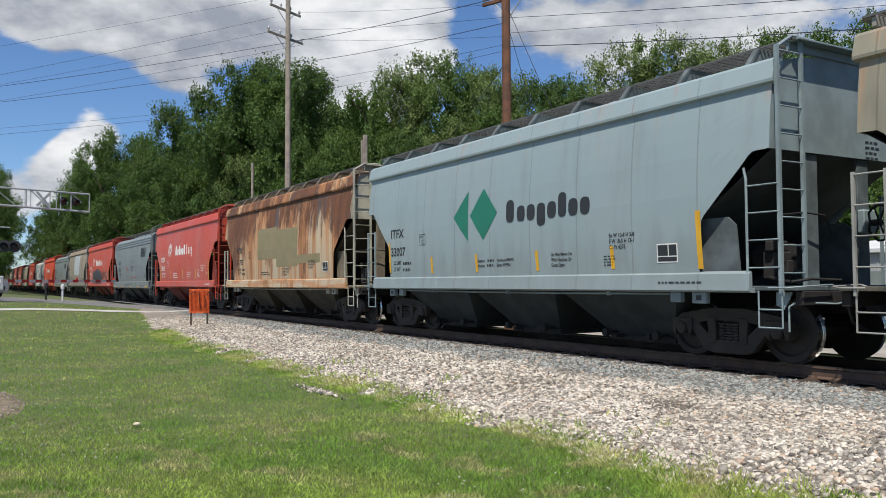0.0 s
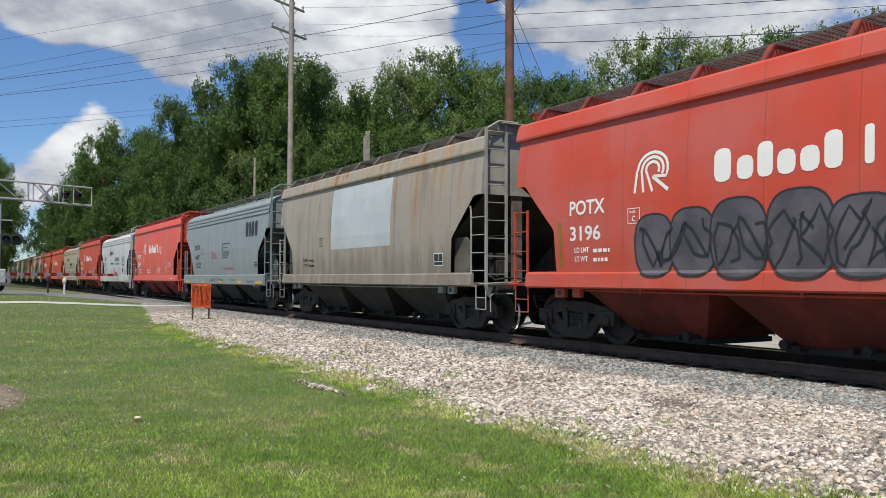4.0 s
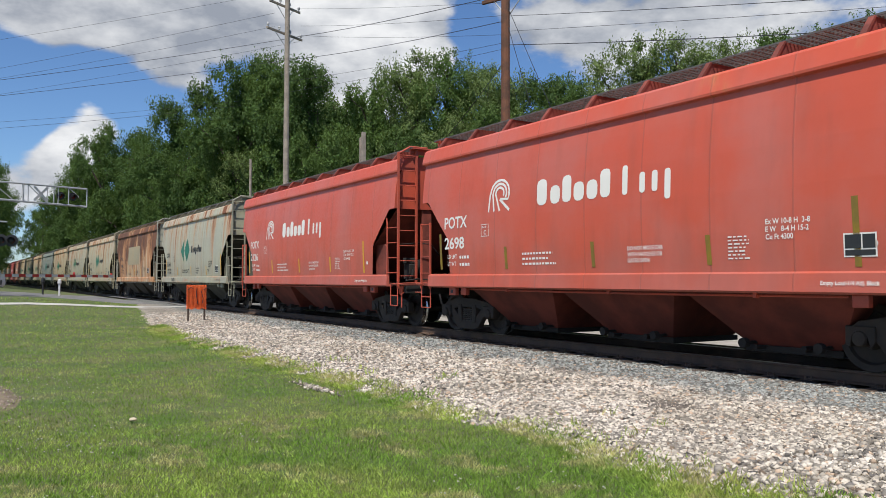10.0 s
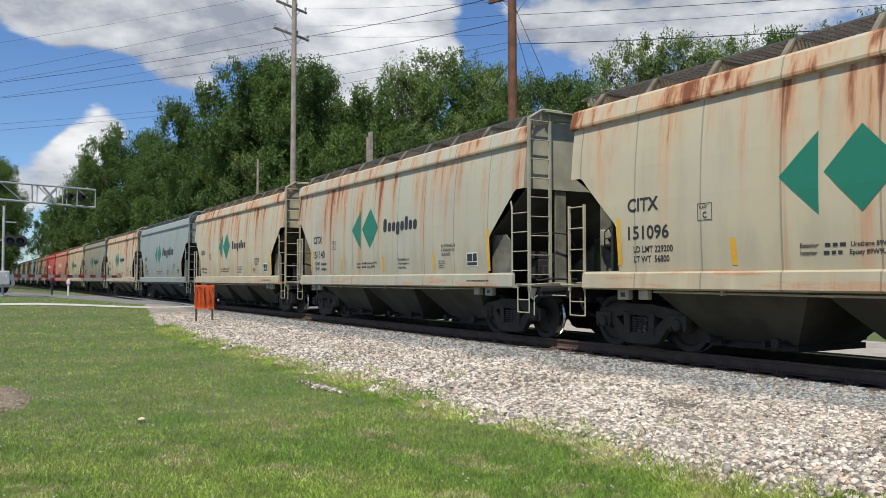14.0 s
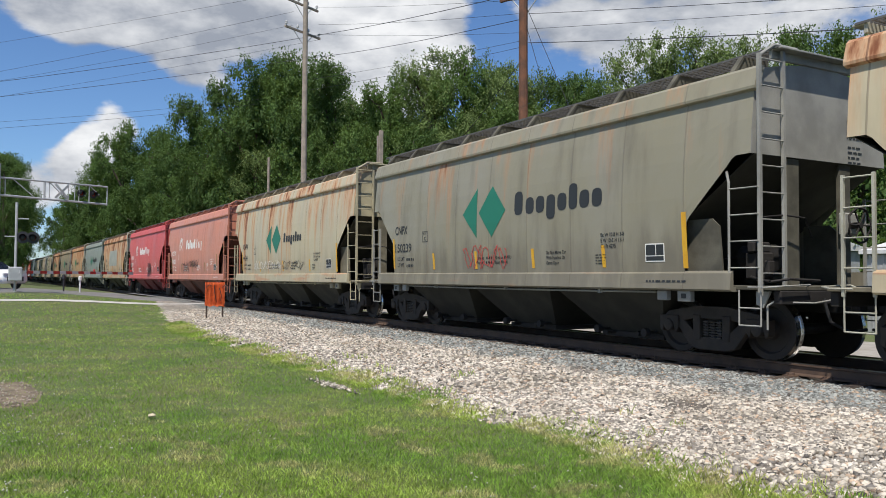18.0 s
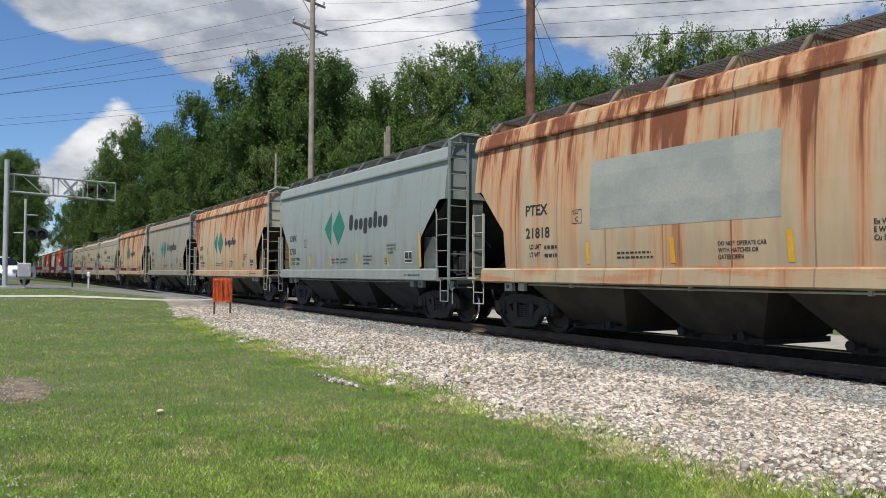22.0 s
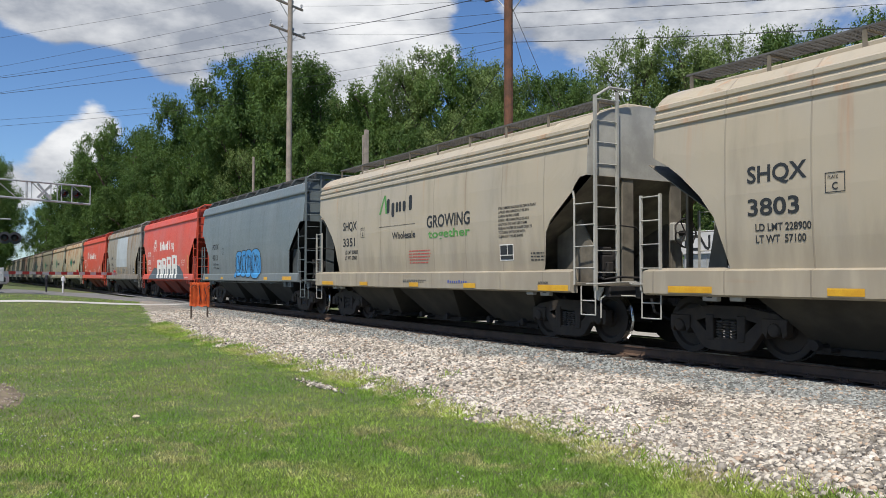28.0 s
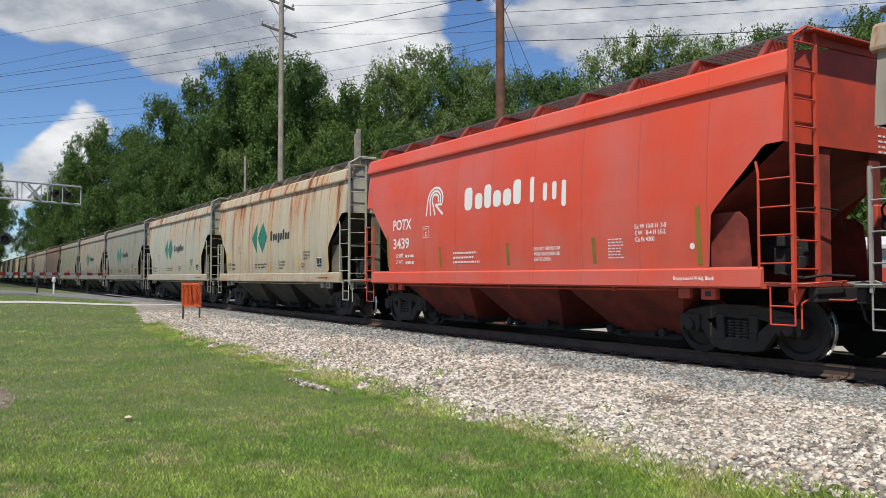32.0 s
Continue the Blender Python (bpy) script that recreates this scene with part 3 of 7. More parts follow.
def side_frame(s):
    """The cast side frame of a truck, in x-z, at the side s."""
    y0, y1 = s * 0.96, s * 1.09
    bm = bmesh.new()
    prism(bm, [(-1.06, 0.58), (-0.92, 0.69), (-0.62, 0.73), (-0.3, 0.78), (0.3, 0.78), (0.62, 0.73), (0.92, 0.69), (1.06, 0.58), (1.06, 0.47), (0.72, 0.50), (0.36, 0.60), (-0.36, 0.60), (-0.72, 0.50), (-1.06, 0.47)], 1, y0, y1)
    prism(bm, [(-0.80, 0.56), (-0.58, 0.56), (-0.26, 0.27), (0.26, 0.27), (0.58, 0.56), (0.80, 0.56), (0.46, 0.14), (0.30, 0.09), (-0.30, 0.09), (-0.46, 0.14)], 1, y0, y1)
    for a in (-1, 1):
        prism(bm, [(a * 0.22, 0.24), (a * 0.36, 0.24), (a * 0.38, 0.64), (a * 0.22, 0.64)], 1, y0, y1 + s * 0.02)
        prism(bm, [(a * 1.09, 0.62), (a * 0.68, 0.62), (a * 0.68, 0.42), (a * 0.75, 0.32), (a * 0.78, 0.52), (a * 1.0, 0.52), (a * 1.02, 0.34), (a * 1.09, 0.38)], 1, y0, y1 + s * 0.03)
    bmesh.ops.bevel(bm, geom=bm.edges[:], offset=0.012, segments=1, affect="EDGES")
    return fixed(bm)


def wheelset():
    bm = bmesh.new()
    tube(bm, (0, -1.02, 0), (0, 1.02, 0), 0.085, 10)
    for s in (-1, 1):
        prof = [(0.11, s * 0.86), (0.14, s * 0.85), (0.16, s * 0.80), (0.33, s * 0.79), (0.36, s * 0.835), (0.445, s * 0.835)]
        lathe(bm, prof + [(WR, s * 0.825), (WR + 0.004, s * 0.73)], (0, 0, 0), 1, 32)
        lathe(bm, [(0.13, s * 0.66), (0.40, s * 0.68), (0.475, s * 0.68), (0.488, s * 0.70), (0.470, s * 0.725), (WR + 0.003, s * 0.735)], (0, 0, 0), 1, 32)
    fixed(bm)
    for f in bm.faces:
        c = f.calc_center_median()
        r = math.hypot(c.x, c.z)
        if r > 0.445 and abs(c.y) > 0.69 and abs(f.normal.y) < 0.75:
            f.material_index = 1
    return bm


def truck(parent, x):
    t = bmesh.new()
    box(t, -0.17, 0.17, -1.0, 1.0, 0.42, 0.66)
    box(t, -0.30, 0.30, -0.30, 0.30, 0.60, 0.80)
    ob = part("truck", bevel(t, 0.02), M_TRUCK, parent, "grimy cast-steel four-wheel truck")
    ob.location = (x, 0, 0)
    for s in (-1, 1):
        part("side_frame", side_frame(s), M_TRUCK, ob)
        for a in (-1, 1):
            cap = bmesh.new()
            lathe(cap, [(0.05, s * 1.15), (0.09, s * 1.145), (0.105, s * 1.12), (0.11, s * 0.98), (0.11, s * 0.94)], (a * AXLE, 0, WR), 1, 14)
            part("bearing_cap", fixed(cap), M_TRUCK, ob)
        for a in (-0.13, 0.0, 0.13):
            sp = bmesh.new()
            prof = []
            for k in range(7):
                z = 0.27 + k * 0.042
                prof += [(0.040, z), (0.066, z + 0.010), (0.066, z + 0.024), (0.040, z + 0.034)]
            lathe(sp, prof, (a, s * 1.04, 0), 2, 10)
            part("coil_spring", fixed(sp), M_SPRING, ob)
    for a in (-1, 1):
        w = part("wheelset", wheelset(), (M_WHEEL, M_TREAD), ob, "brown steel wheels with bright treads on an axle")
        w.location = (a * AXLE, 0, WR)
    return ob


def hopper_car(kind):
    """A three-bay covered hopper car; x forward, z from the rail head."""
    car = new("hopper_car")
    shell = car_shell(kind)
    for e in (-1, 1):
        sheet_end = shell.copy()
        bmesh.ops.delete(sheet_end, geom=[f for f in sheet_end.faces if f.normal.x * e < 0.9 and f.normal.x * -e < 0.9 or f.calc_center_median().x * e < 6], context="FACES")
        part("end_sheet", sheet_end, M_PAINT, car, "plain end sheet")
    bmesh.ops.delete(shell, geom=[f for f in shell.faces if abs(f.normal.x) > 0.9 and abs(f.calc_center_median().x) > 6], context="FACES")
    part("body", shell, M_PAINT, car)
    for s in (-1, 1):
        b = bmesh.new()
        if kind == "flat":
            prism(b, [(s * 1.57, 1.34), (s * 1.63, 1.30), (s * 1.65, 1.06), (s * 1.60, 1.03), (s * 1.45, 1.03), (s * 1.45, 1.10), (s * 1.57, 1.10)], 0, -HALF, HALF)
        else:
            prism(b, [(s * 1.50, 1.36), (s * 1.66, 1.31), (s * 1.66, 0.96), (s * 1.60, 0.93), (s * 1.48, 0.93), (s * 1.48, 1.25)], 0, -HALF - 0.3, HALF - 0.1)
        part("side_sill", fixed(b), M_PAINT, car)
        e = bmesh.new()
        if kind == "flat":
            prism(e, [(s * 1.49, 3.93), (s * 1.565, 3.96), (s * 1.57, 4.00), (s * 1.50, 4.26), (s * 1.44, 4.31), (s * 1.36, 4.31), (s * 1.36, 4.25), (s * 1.46, 4.0)], 0, -6.42, 6.42)
            part("roof_rail", fixed(e), M_PAINT, car)
        else:
            for z in (3.63, 3.775, 3.92):
                y = side_y(z, kind)
                e = bmesh.new()
                prism(e, [(s * (y - 0.02), z - 0.062), (s * (y + 0.034), z - 0.035), (s * (y + 0.030), z + 0.028), (s * (y - 0.03), z + 0.062)], 0, -6.125, 6.33)
                part("roof_rail", fixed(e), M_PAINT, car)
        # walkway along the roof
        w = bmesh.new()
        y0, y1 = (0.66, 1.18) if kind == "flat" else (0.52, 0.98)
        walk_end = 6.5 if kind == "flat" else 6.0
        zw = 4.60 if kind == "flat" else 4.53
        for k in range(7):
            y = s * (y0 + (y1 - y0) * k / 6)
            box(w, -walk_end, walk_end, y - 0.010, y + 0.010, zw - 0.03, zw)
        for k in range(105):
            x = -walk_end + 2 * walk_end * k / 104
            box(w, x - 0.012, x + 0.012, min(s * y0, s * y1), max(s * y0, s * y1), zw - 0.026, zw - 0.004)
        part("roof_walk", fixed(w), M_WALK, car, "dark galvanised roof walkway grating")
        for k in range(10 if kind == "flat" else 9):
            g = bmesh.new()
            if kind == "flat":
                x = -5.9 + 11.8 * k / 9
                prism(g, [(s * 1.44, 4.30), (s * 1.22, 4.57), (s * 0.64, 4.57), (s * 0.66, 4.40)], 0, x - 0.02, x + 0.02)
                prism(g, [(s * 1.44, 4.30), (s * 1.22, 4.575), (s * 1.18, 4.575), (s * 1.38, 4.30)], 0, x - 0.05, x + 0.04)
            else:
                x = -5.9 + 11.8 * k / 8
                box(g, x - 0.03, x + 0.03, s * 0.97 - 0.012, s * 0.97 + 0.012, 4.22, 4.53)
                box(g, x - 0.02, x + 0.02, min(s * 0.5, s * 0.97), max(s * 0.5, s * 0.97), 4.475, 4.50)
            part("walk_bracket", fixed(g), M_PAINT, car)
    h = bmesh.new()
    box(h, -6.0, 6.0, -0.32, 0.32, 4.38, 4.52)
    part("roof_hatch", bevel(h, 0.02), M_PAINT, car, "long trough hatch cover along the roof")
    # hopper bays
    for i, x in enumerate((-3.05, 0.0, 3.05)):
        b = bmesh.new()
        w1, w0, bot = 1.50, 0.74, 0.23
        top = [(x - w1, -1.52, 1.12), (x + w1, -1.52, 1.12), (x + w1, 1.52, 1.12), (x - w1, 1.52, 1.12)]
        low = [(x - w0, -0.74, bot), (x + w0, -0.74, bot), (x + w0, 0.74, bot), (x - w0, 0.74, bot)]
        vt, vb = [b.verts.new(p) for p in top], [b.verts.new(p) for p in low]
        for k in range(4):
            b.faces.new((vt[k], vt[(k + 1) % 4], vb[(k + 1) % 4], vb[k]))
        b.faces.new(vb[::-1])
        b.faces.new(vt)
        bay = part("hopper_bay", fixed(b), M_PAINT, car)
        g = bmesh.new()
        box(g, x - 0.80, x + 0.80, -0.80, 0.80, 0.15, 0.24)
        tube(g, (x - 0.45, -1.0, 0.22), (x - 0.45, 1.0, 0.22), 0.03, 6)
        tube(g, (x + 0.30, -0.95, 0.24), (x + 0.30, -0.72, 0.24), 0.05, 6)
        part("outlet_gate", fixed(g), M_UNDER, bay, "dark steel discharge gate")
        for a in (-0.62, 0.62):
            g = bmesh.new()
            tube(g, (x + a, -1.08, 0.28), (x + a, 1.08, 0.28), 0.028, 6)
            tube(g, (x + a, -1.10, 0.28), (x + a, -1.00, 0.28), 0.075, 8)
            part("gate_shaft", fixed(g), M_UNDER, bay, "grimy crank shaft of the gate")
    for s in (-1, 1):
        q = bmesh.new()
        bar_path(q, [(-4.4, s * 1.50, 1.00), (-1.6, s * 1.50, 0.985), (1.5, s * 1.50, 0.985), (4.4, s * 1.50, 1.00)], 0.018)
        for x in (-3.0, 0.0, 3.0):
            box(q, x - 0.03, x + 0.03, s * 1.50 - 0.03, s * 1.50 + 0.03, 0.96, 1.05)
        part("sill_pipe", fixed(q), M_PAINT, car, "thin pipe along the underside of the sill")
    c = bmesh.new()
    box(c, -6.75, 6.75, -0.22, 0.22, 0.72, 1.12)
    part("centre_sill", bevel(c, 0.02), M_UNDER, car)
    for e in (-1, 1):
        s = bmesh.new()
        y = 1.50
        for a, b in (((e * 6.34, 3.04), (e * 3.6, 1.20)),):
            nrm = Vector((a[1] - b[1], -(a[0] - b[0]))).normalized() * 0.012
            prism(s, [a, b, (b[0] + nrm.x, b[1] + nrm.y), (a[0] + nrm.x, a[1] + nrm.y)], 1, -y, y)
        part("slope_sheet", fixed(s), M_PAINT, car)
        p = bmesh.new()
        box(p, min(e * 5.0, e * 6.72), max(e * 5.0, e * 6.72), -1.52, 1.52, 1.06, 1.12)
        part("end_platform", bevel(p, 0.008), M_PAINT, car)
        p = bmesh.new()
        box(p, min(e * 6.60, e * 6.73), max(e * 6.60, e * 6.73), -1.44, 1.44, 0.86, 1.055)
        part("end_sill", bevel(p, 0.012), M_UNDER, car, "sooty end sill")
        for sg in (-1, 1):
            p = bmesh.new()
            bar_path(p, [(e * 6.30, sg * 1.60, 1.10), (e * 6.62, sg * 1.62, 1.10), (e * 6.80, sg * 1.50, 1.12), (e * 6.80, sg * 0.9, 1.14), (e * 6.70, sg * 0.88, 1.10)], 0.013)
            part("platform_grab", fixed(p), M_PAINT, car)
        for sgn in (-1, 1):
            q = bmesh.new()
            if e < 0:
                plate = [(e * 5.1, 1.12), (e * 5.5, 1.12), (e * 5.3, 2.1), (e * 5.1, 2.1)]
            elif kind == "flat":
                plate = [(e * 5.0, 1.12), (e * 5.72, 1.12), (e * 5.64, 2.02), (e * 5.50, 2.14), (e * 5.0, 2.14)]
            else:
                plate = [(e * 4.9, 1.12), (e * 6.0, 1.12), (e * 6.0, 1.7), (e * 5.6, 2.3), (e * 4.9, 2.0)]
            prism(q, plate, 1, sgn * 1.40, sgn * 1.43) if kind == "flat" and e > 0 else prism(q, plate, 1, sgn * 1.10, sgn * 1.13)
            part("shear_plate", fixed(q), M_PAINT, car)
            q = bmesh.new()
            box(q, min(e * 6.26, e * 6.32), max(e * 6.26, e * 6.32), sgn * 0.62 - (0.14 if e > 0 else 0.06), sgn * 0.62 + (0.14 if e > 0 else 0.06), 1.12, 3.06)
            part("end_post", bevel(q, 0.008), M_PAINT, car)
        # ladders: a tall pair at one corner, a short one at the other
        tall, short = (-1, 1) if e > 0 else (1, -1)
        q = bmesh.new()
        box(q, e * 6.47 - 0.026, e * 6.47 + 0.026, tall * 1.54 - 0.026, tall * 1.54 + 0.026, 0.98, 4.45)
        box(q, e * 6.47 - 0.025, e * 6.47 + 0.025, tall * 1.02 - 0.025, tall * 1.02 + 0.025, 1.12, 4.55)
        bar_path(q, [(e * 6.47, tall * 1.54, 4.42), (e * 6.46, tall * 1.20, 4.62), (e * 6.46, tall * 0.70, 4.62)], 0.025)
        for k in range(9):
            z = 1.30 + 0.385 * k
            tube(q, (e * 6.48, tall * 1.54, z), (e * 6.48, tall * 1.02, z), 0.012)
        part("end_ladder", fixed(q), M_PAINT, car)
        if kind == "flat":
            q = bmesh.new()
            box(q, min(e * 6.34, e * 6.40), max(e * 6.34, e * 6.40), -1.16, 1.16, 4.44, 4.59)
            box(q, min(e * 6.40, e * 6.56), max(e * 6.40, e * 6.56), -1.16, 1.16, 4.56, 4.59)
            part("end_beam", bevel(q, 0.006), M_PAINT, car)
        q = bmesh.new()
        x0, x1 = e * 5.97, e * 6.47
        bar_path(q, [(x0, tall * 1.60, 1.08), (x0, tall * 1.60, 2.62), (e * 5.93, tall * 1.60, 2.80)], 0.02)
        for k in range(4):
            z = 1.38 + 0.385 * k
            tube(q, (x0, tall * 1.60, z), (x1, tall * 1.57, z), 0.012)
        part("side_ladder", fixed(q), M_PAINT, car)
        q = bmesh.new()
        for x in (e * 6.02, e * 6.44):
            box(q, x - 0.02, x + 0.02, short * 1.58 - 0.02, short * 1.58 + 0.02, 1.0, 2.55)
        for k in range(4):
            z = 1.36 + 0.385 * k
            tube(q, (e * 6.02, short * 1.59, z), (e * 6.44, short * 1.59, z), 0.012)
        part("side_ladder", fixed(q), M_PAINT, car)
        for sgn in (-1, 1):
            q = bmesh.new()
            x0, x1 = (e * 6.12, e * 6.50) if sgn == tall else (e * 6.02, e * 6.44)
            for z in (0.55, 0.80):
                tube(q, (x0, sgn * 1.57, z), (x1, sgn * 1.57, z), 0.013)
            for x in (x0, x1):
                tube(q, (x, sgn * 1.57, 0.55), (x, sgn * 1.57, 1.06), 0.013)
            part("sill_step", fixed(q), M_PAINT, car)
            q = bmesh.new()
            box(q, e * 5.05 - 0.14, e * 5.05 + 0.14, sgn * 1.52 - 0.05, sgn * 1.52 + 0.05, 0.86, 1.03)
            pad = part("jacking_pad", bevel(q, 0.012), M_PAINT, car)
            # solid black block: the shade inside the pad's hole, given as colour
            q = bmesh.new()
            box(q, e * 5.05 - 0.05, e * 5.05 + 0.05, sgn * 1.545 - 0.03, sgn * 1.545 + 0.03, 0.91, 0.985)
            part("socket", q, M_BLACK, pad, "square black block standing for a hole")
            q = bmesh.new()
            box(q, e * 4.58 - 0.11, e * 4.58 + 0.11, sgn * 1.52 - 0.05, sgn * 1.52 + 0.05, 0.87, 1.03)
            part("jacking_pad", bevel(q, 0.012), M_PAINT, car)
        q = bmesh.new()
        box(q, min(e * 6.74, e * 7.04), max(e * 6.74, e * 7.04), -0.10, 0.10, 0.74, 0.94)
        box(q, e * 6.98 - 0.07, e * 6.98 + 0.07, -0.17, 0.13, 0.70, 0.98)
        part("coupler", bevel(q, 0.03), M_UNDER, car)
        q = bmesh.new()
        bar_path(q, [(e * 6.52, tall * 1.46, 0.50), (e * 6.52, tall * 1.46, 0.84), (e * 6.60, tall * 1.42, 0.90), (e * 6.86, tall * 0.9, 0.88), (e * 6.95, tall * 0.12, 0.98)], 0.014)
        prism(q, [(e * 6.30, 1.04), (e * 6.55, 1.04), (e * 6.42, 0.80), (e * 6.30, 0.86)], 1, tall * 1.40, tall * 1.43)
        part("uncoupling_lever", fixed(q), M_PAINT, car)
        q = bmesh.new()
        bar_path(q, [(e * 6.72, tall * 0.5, 0.95), (e * 6.80, tall * 0.45, 0.6), (e * 6.95, tall * 0.2, 0.45), (e * 7.06, 0.0, 0.5)], 0.025)
        part("air_hose", fixed(q), M_BLACK, car)
        truck(car, e * TC)
    # brake gear on one end
    q = bmesh.new()
    bar_path(q, [(6.61 + 0.02 * math.cos(6 * a), 0.55 + 0.27 * math.cos(a), 2.05 + 0.27 * math.sin(a)) for a in np.linspace(0, 2 * math.pi, 25)], 0.018)
    tube(q, (6.4, 0.55, 2.05), (6.64, 0.55, 2.05), 0.05, 8)
    for k in range(3):
        a = k * math.pi / 3
        tube(q, (6.61, 0.55 + 0.26 * math.cos(a), 2.05 + 0.26 * math.sin(a)), (6.61, 0.55 - 0.26 * math.cos(a), 2.05 - 0.26 * math.sin(a)), 0.014)
    part("brake_wheel", fixed(q), M_UNDER, car)
    q = bmesh.new()
    lathe(q, [(0.05, 5.35), (0.20, 5.38), (0.20, 5.95), (0.05, 5.98)], (0, -0.55, 1.55), 0, 16)
    tube(q, (5.0, -0.55, 1.55), (5.4, -0.55, 1.55), 0.03)
    part("brake_cylinder", fixed(q), M_UNDER, car)
    q = bmesh.new()
    lathe(q, [(0.05, -6.05), (0.22, -6.0), (0.22, -5.15), (0.05, -5.1)], (0, 0.1, 1.6), 0, 16)
    part("air_reservoir", fixed(q), M_UNDER, car)
    q = bmesh.new()
    box(q, 5.75, 6.05, -1.0, -0.72, 1.22, 1.62)
    box(q, 5.85, 5.98, -1.08, -0.70, 1.62, 1.78)
    box(q, 6.05, 6.14, -0.95, -0.80, 1.30, 1.50)
    part("control_valve", bevel(q, 0.02), M_UNDER, car)
    q = bmesh.new()
    bar_path(q, [(5.9, -1.05, 1.25), (6.2, -1.15, 1.2), (6.45, -1.3, 1.18), (6.62, -1.1, 1.22), (6.66, -0.5, 1.2)], 0.022)
    part("brake_pipe", fixed(q), M_UNDER, car)
    q = bmesh.new()
    bar_path(q, [(6.4, -0.3, 1.85), (6.5, -0.6, 2.12), (6.46, -1.0, 2.15), (6.46, -1.5, 2.1)], 0.014)
    part("retainer_pipe", fixed(q), M_UNDER, car)
    q = bmesh.new()
    box(q, 6.36, 6.48, 0.38, 0.72, 1.9, 2.25)
    part("handbrake_housing", bevel(q, 0.02), M_PAINT, car)
    return car


TRIM_PARTS = ("end_sheet", "end_ladder", "side_ladder", "end_beam", "sill_pipe", "sill_step", "jacking_pad", "platform_grab", "uncoupling_lever", "handbrake_housing")


def repaint(car, paint, sooty, grimy, trim, dark=True):
    for o in car.children_recursive:
        if o.data.materials[0] == M_PAINT:
            o.material_slots[0].link = "OBJECT"
            kind = o.name.split(".")[0]
            # bays and flat cars' slope sheets: soot and underside shade set in the colour
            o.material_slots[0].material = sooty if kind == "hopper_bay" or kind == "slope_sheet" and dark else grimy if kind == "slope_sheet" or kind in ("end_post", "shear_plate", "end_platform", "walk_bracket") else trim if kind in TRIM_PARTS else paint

# where each car's left sill end stands along the track at the start, front car first
REAR = [-5.66, -19.66, -33.59, -47.61, -61.77, -75.8, -89.82, -103.82, -117.81, -131.9, -145.91, -159.86, -173.63, -187.81, -202.29, -216.63, -230.84, -245.04, -259.27, -273.5, -287.72, -301.93, -316.12, -330.26, -344.33, -358.61, -372.72, -387.15, -401.36, -415.48, -429.72, -443.99, -458.06, -472.02, -485.97, -499.91, -513.91, -528.02, -542.17]


def run(t):
    """How far the train has rolled after t seconds."""
    return 15.7202 * t + 0.0014166 * t * t - 0.00030271 * t ** 3


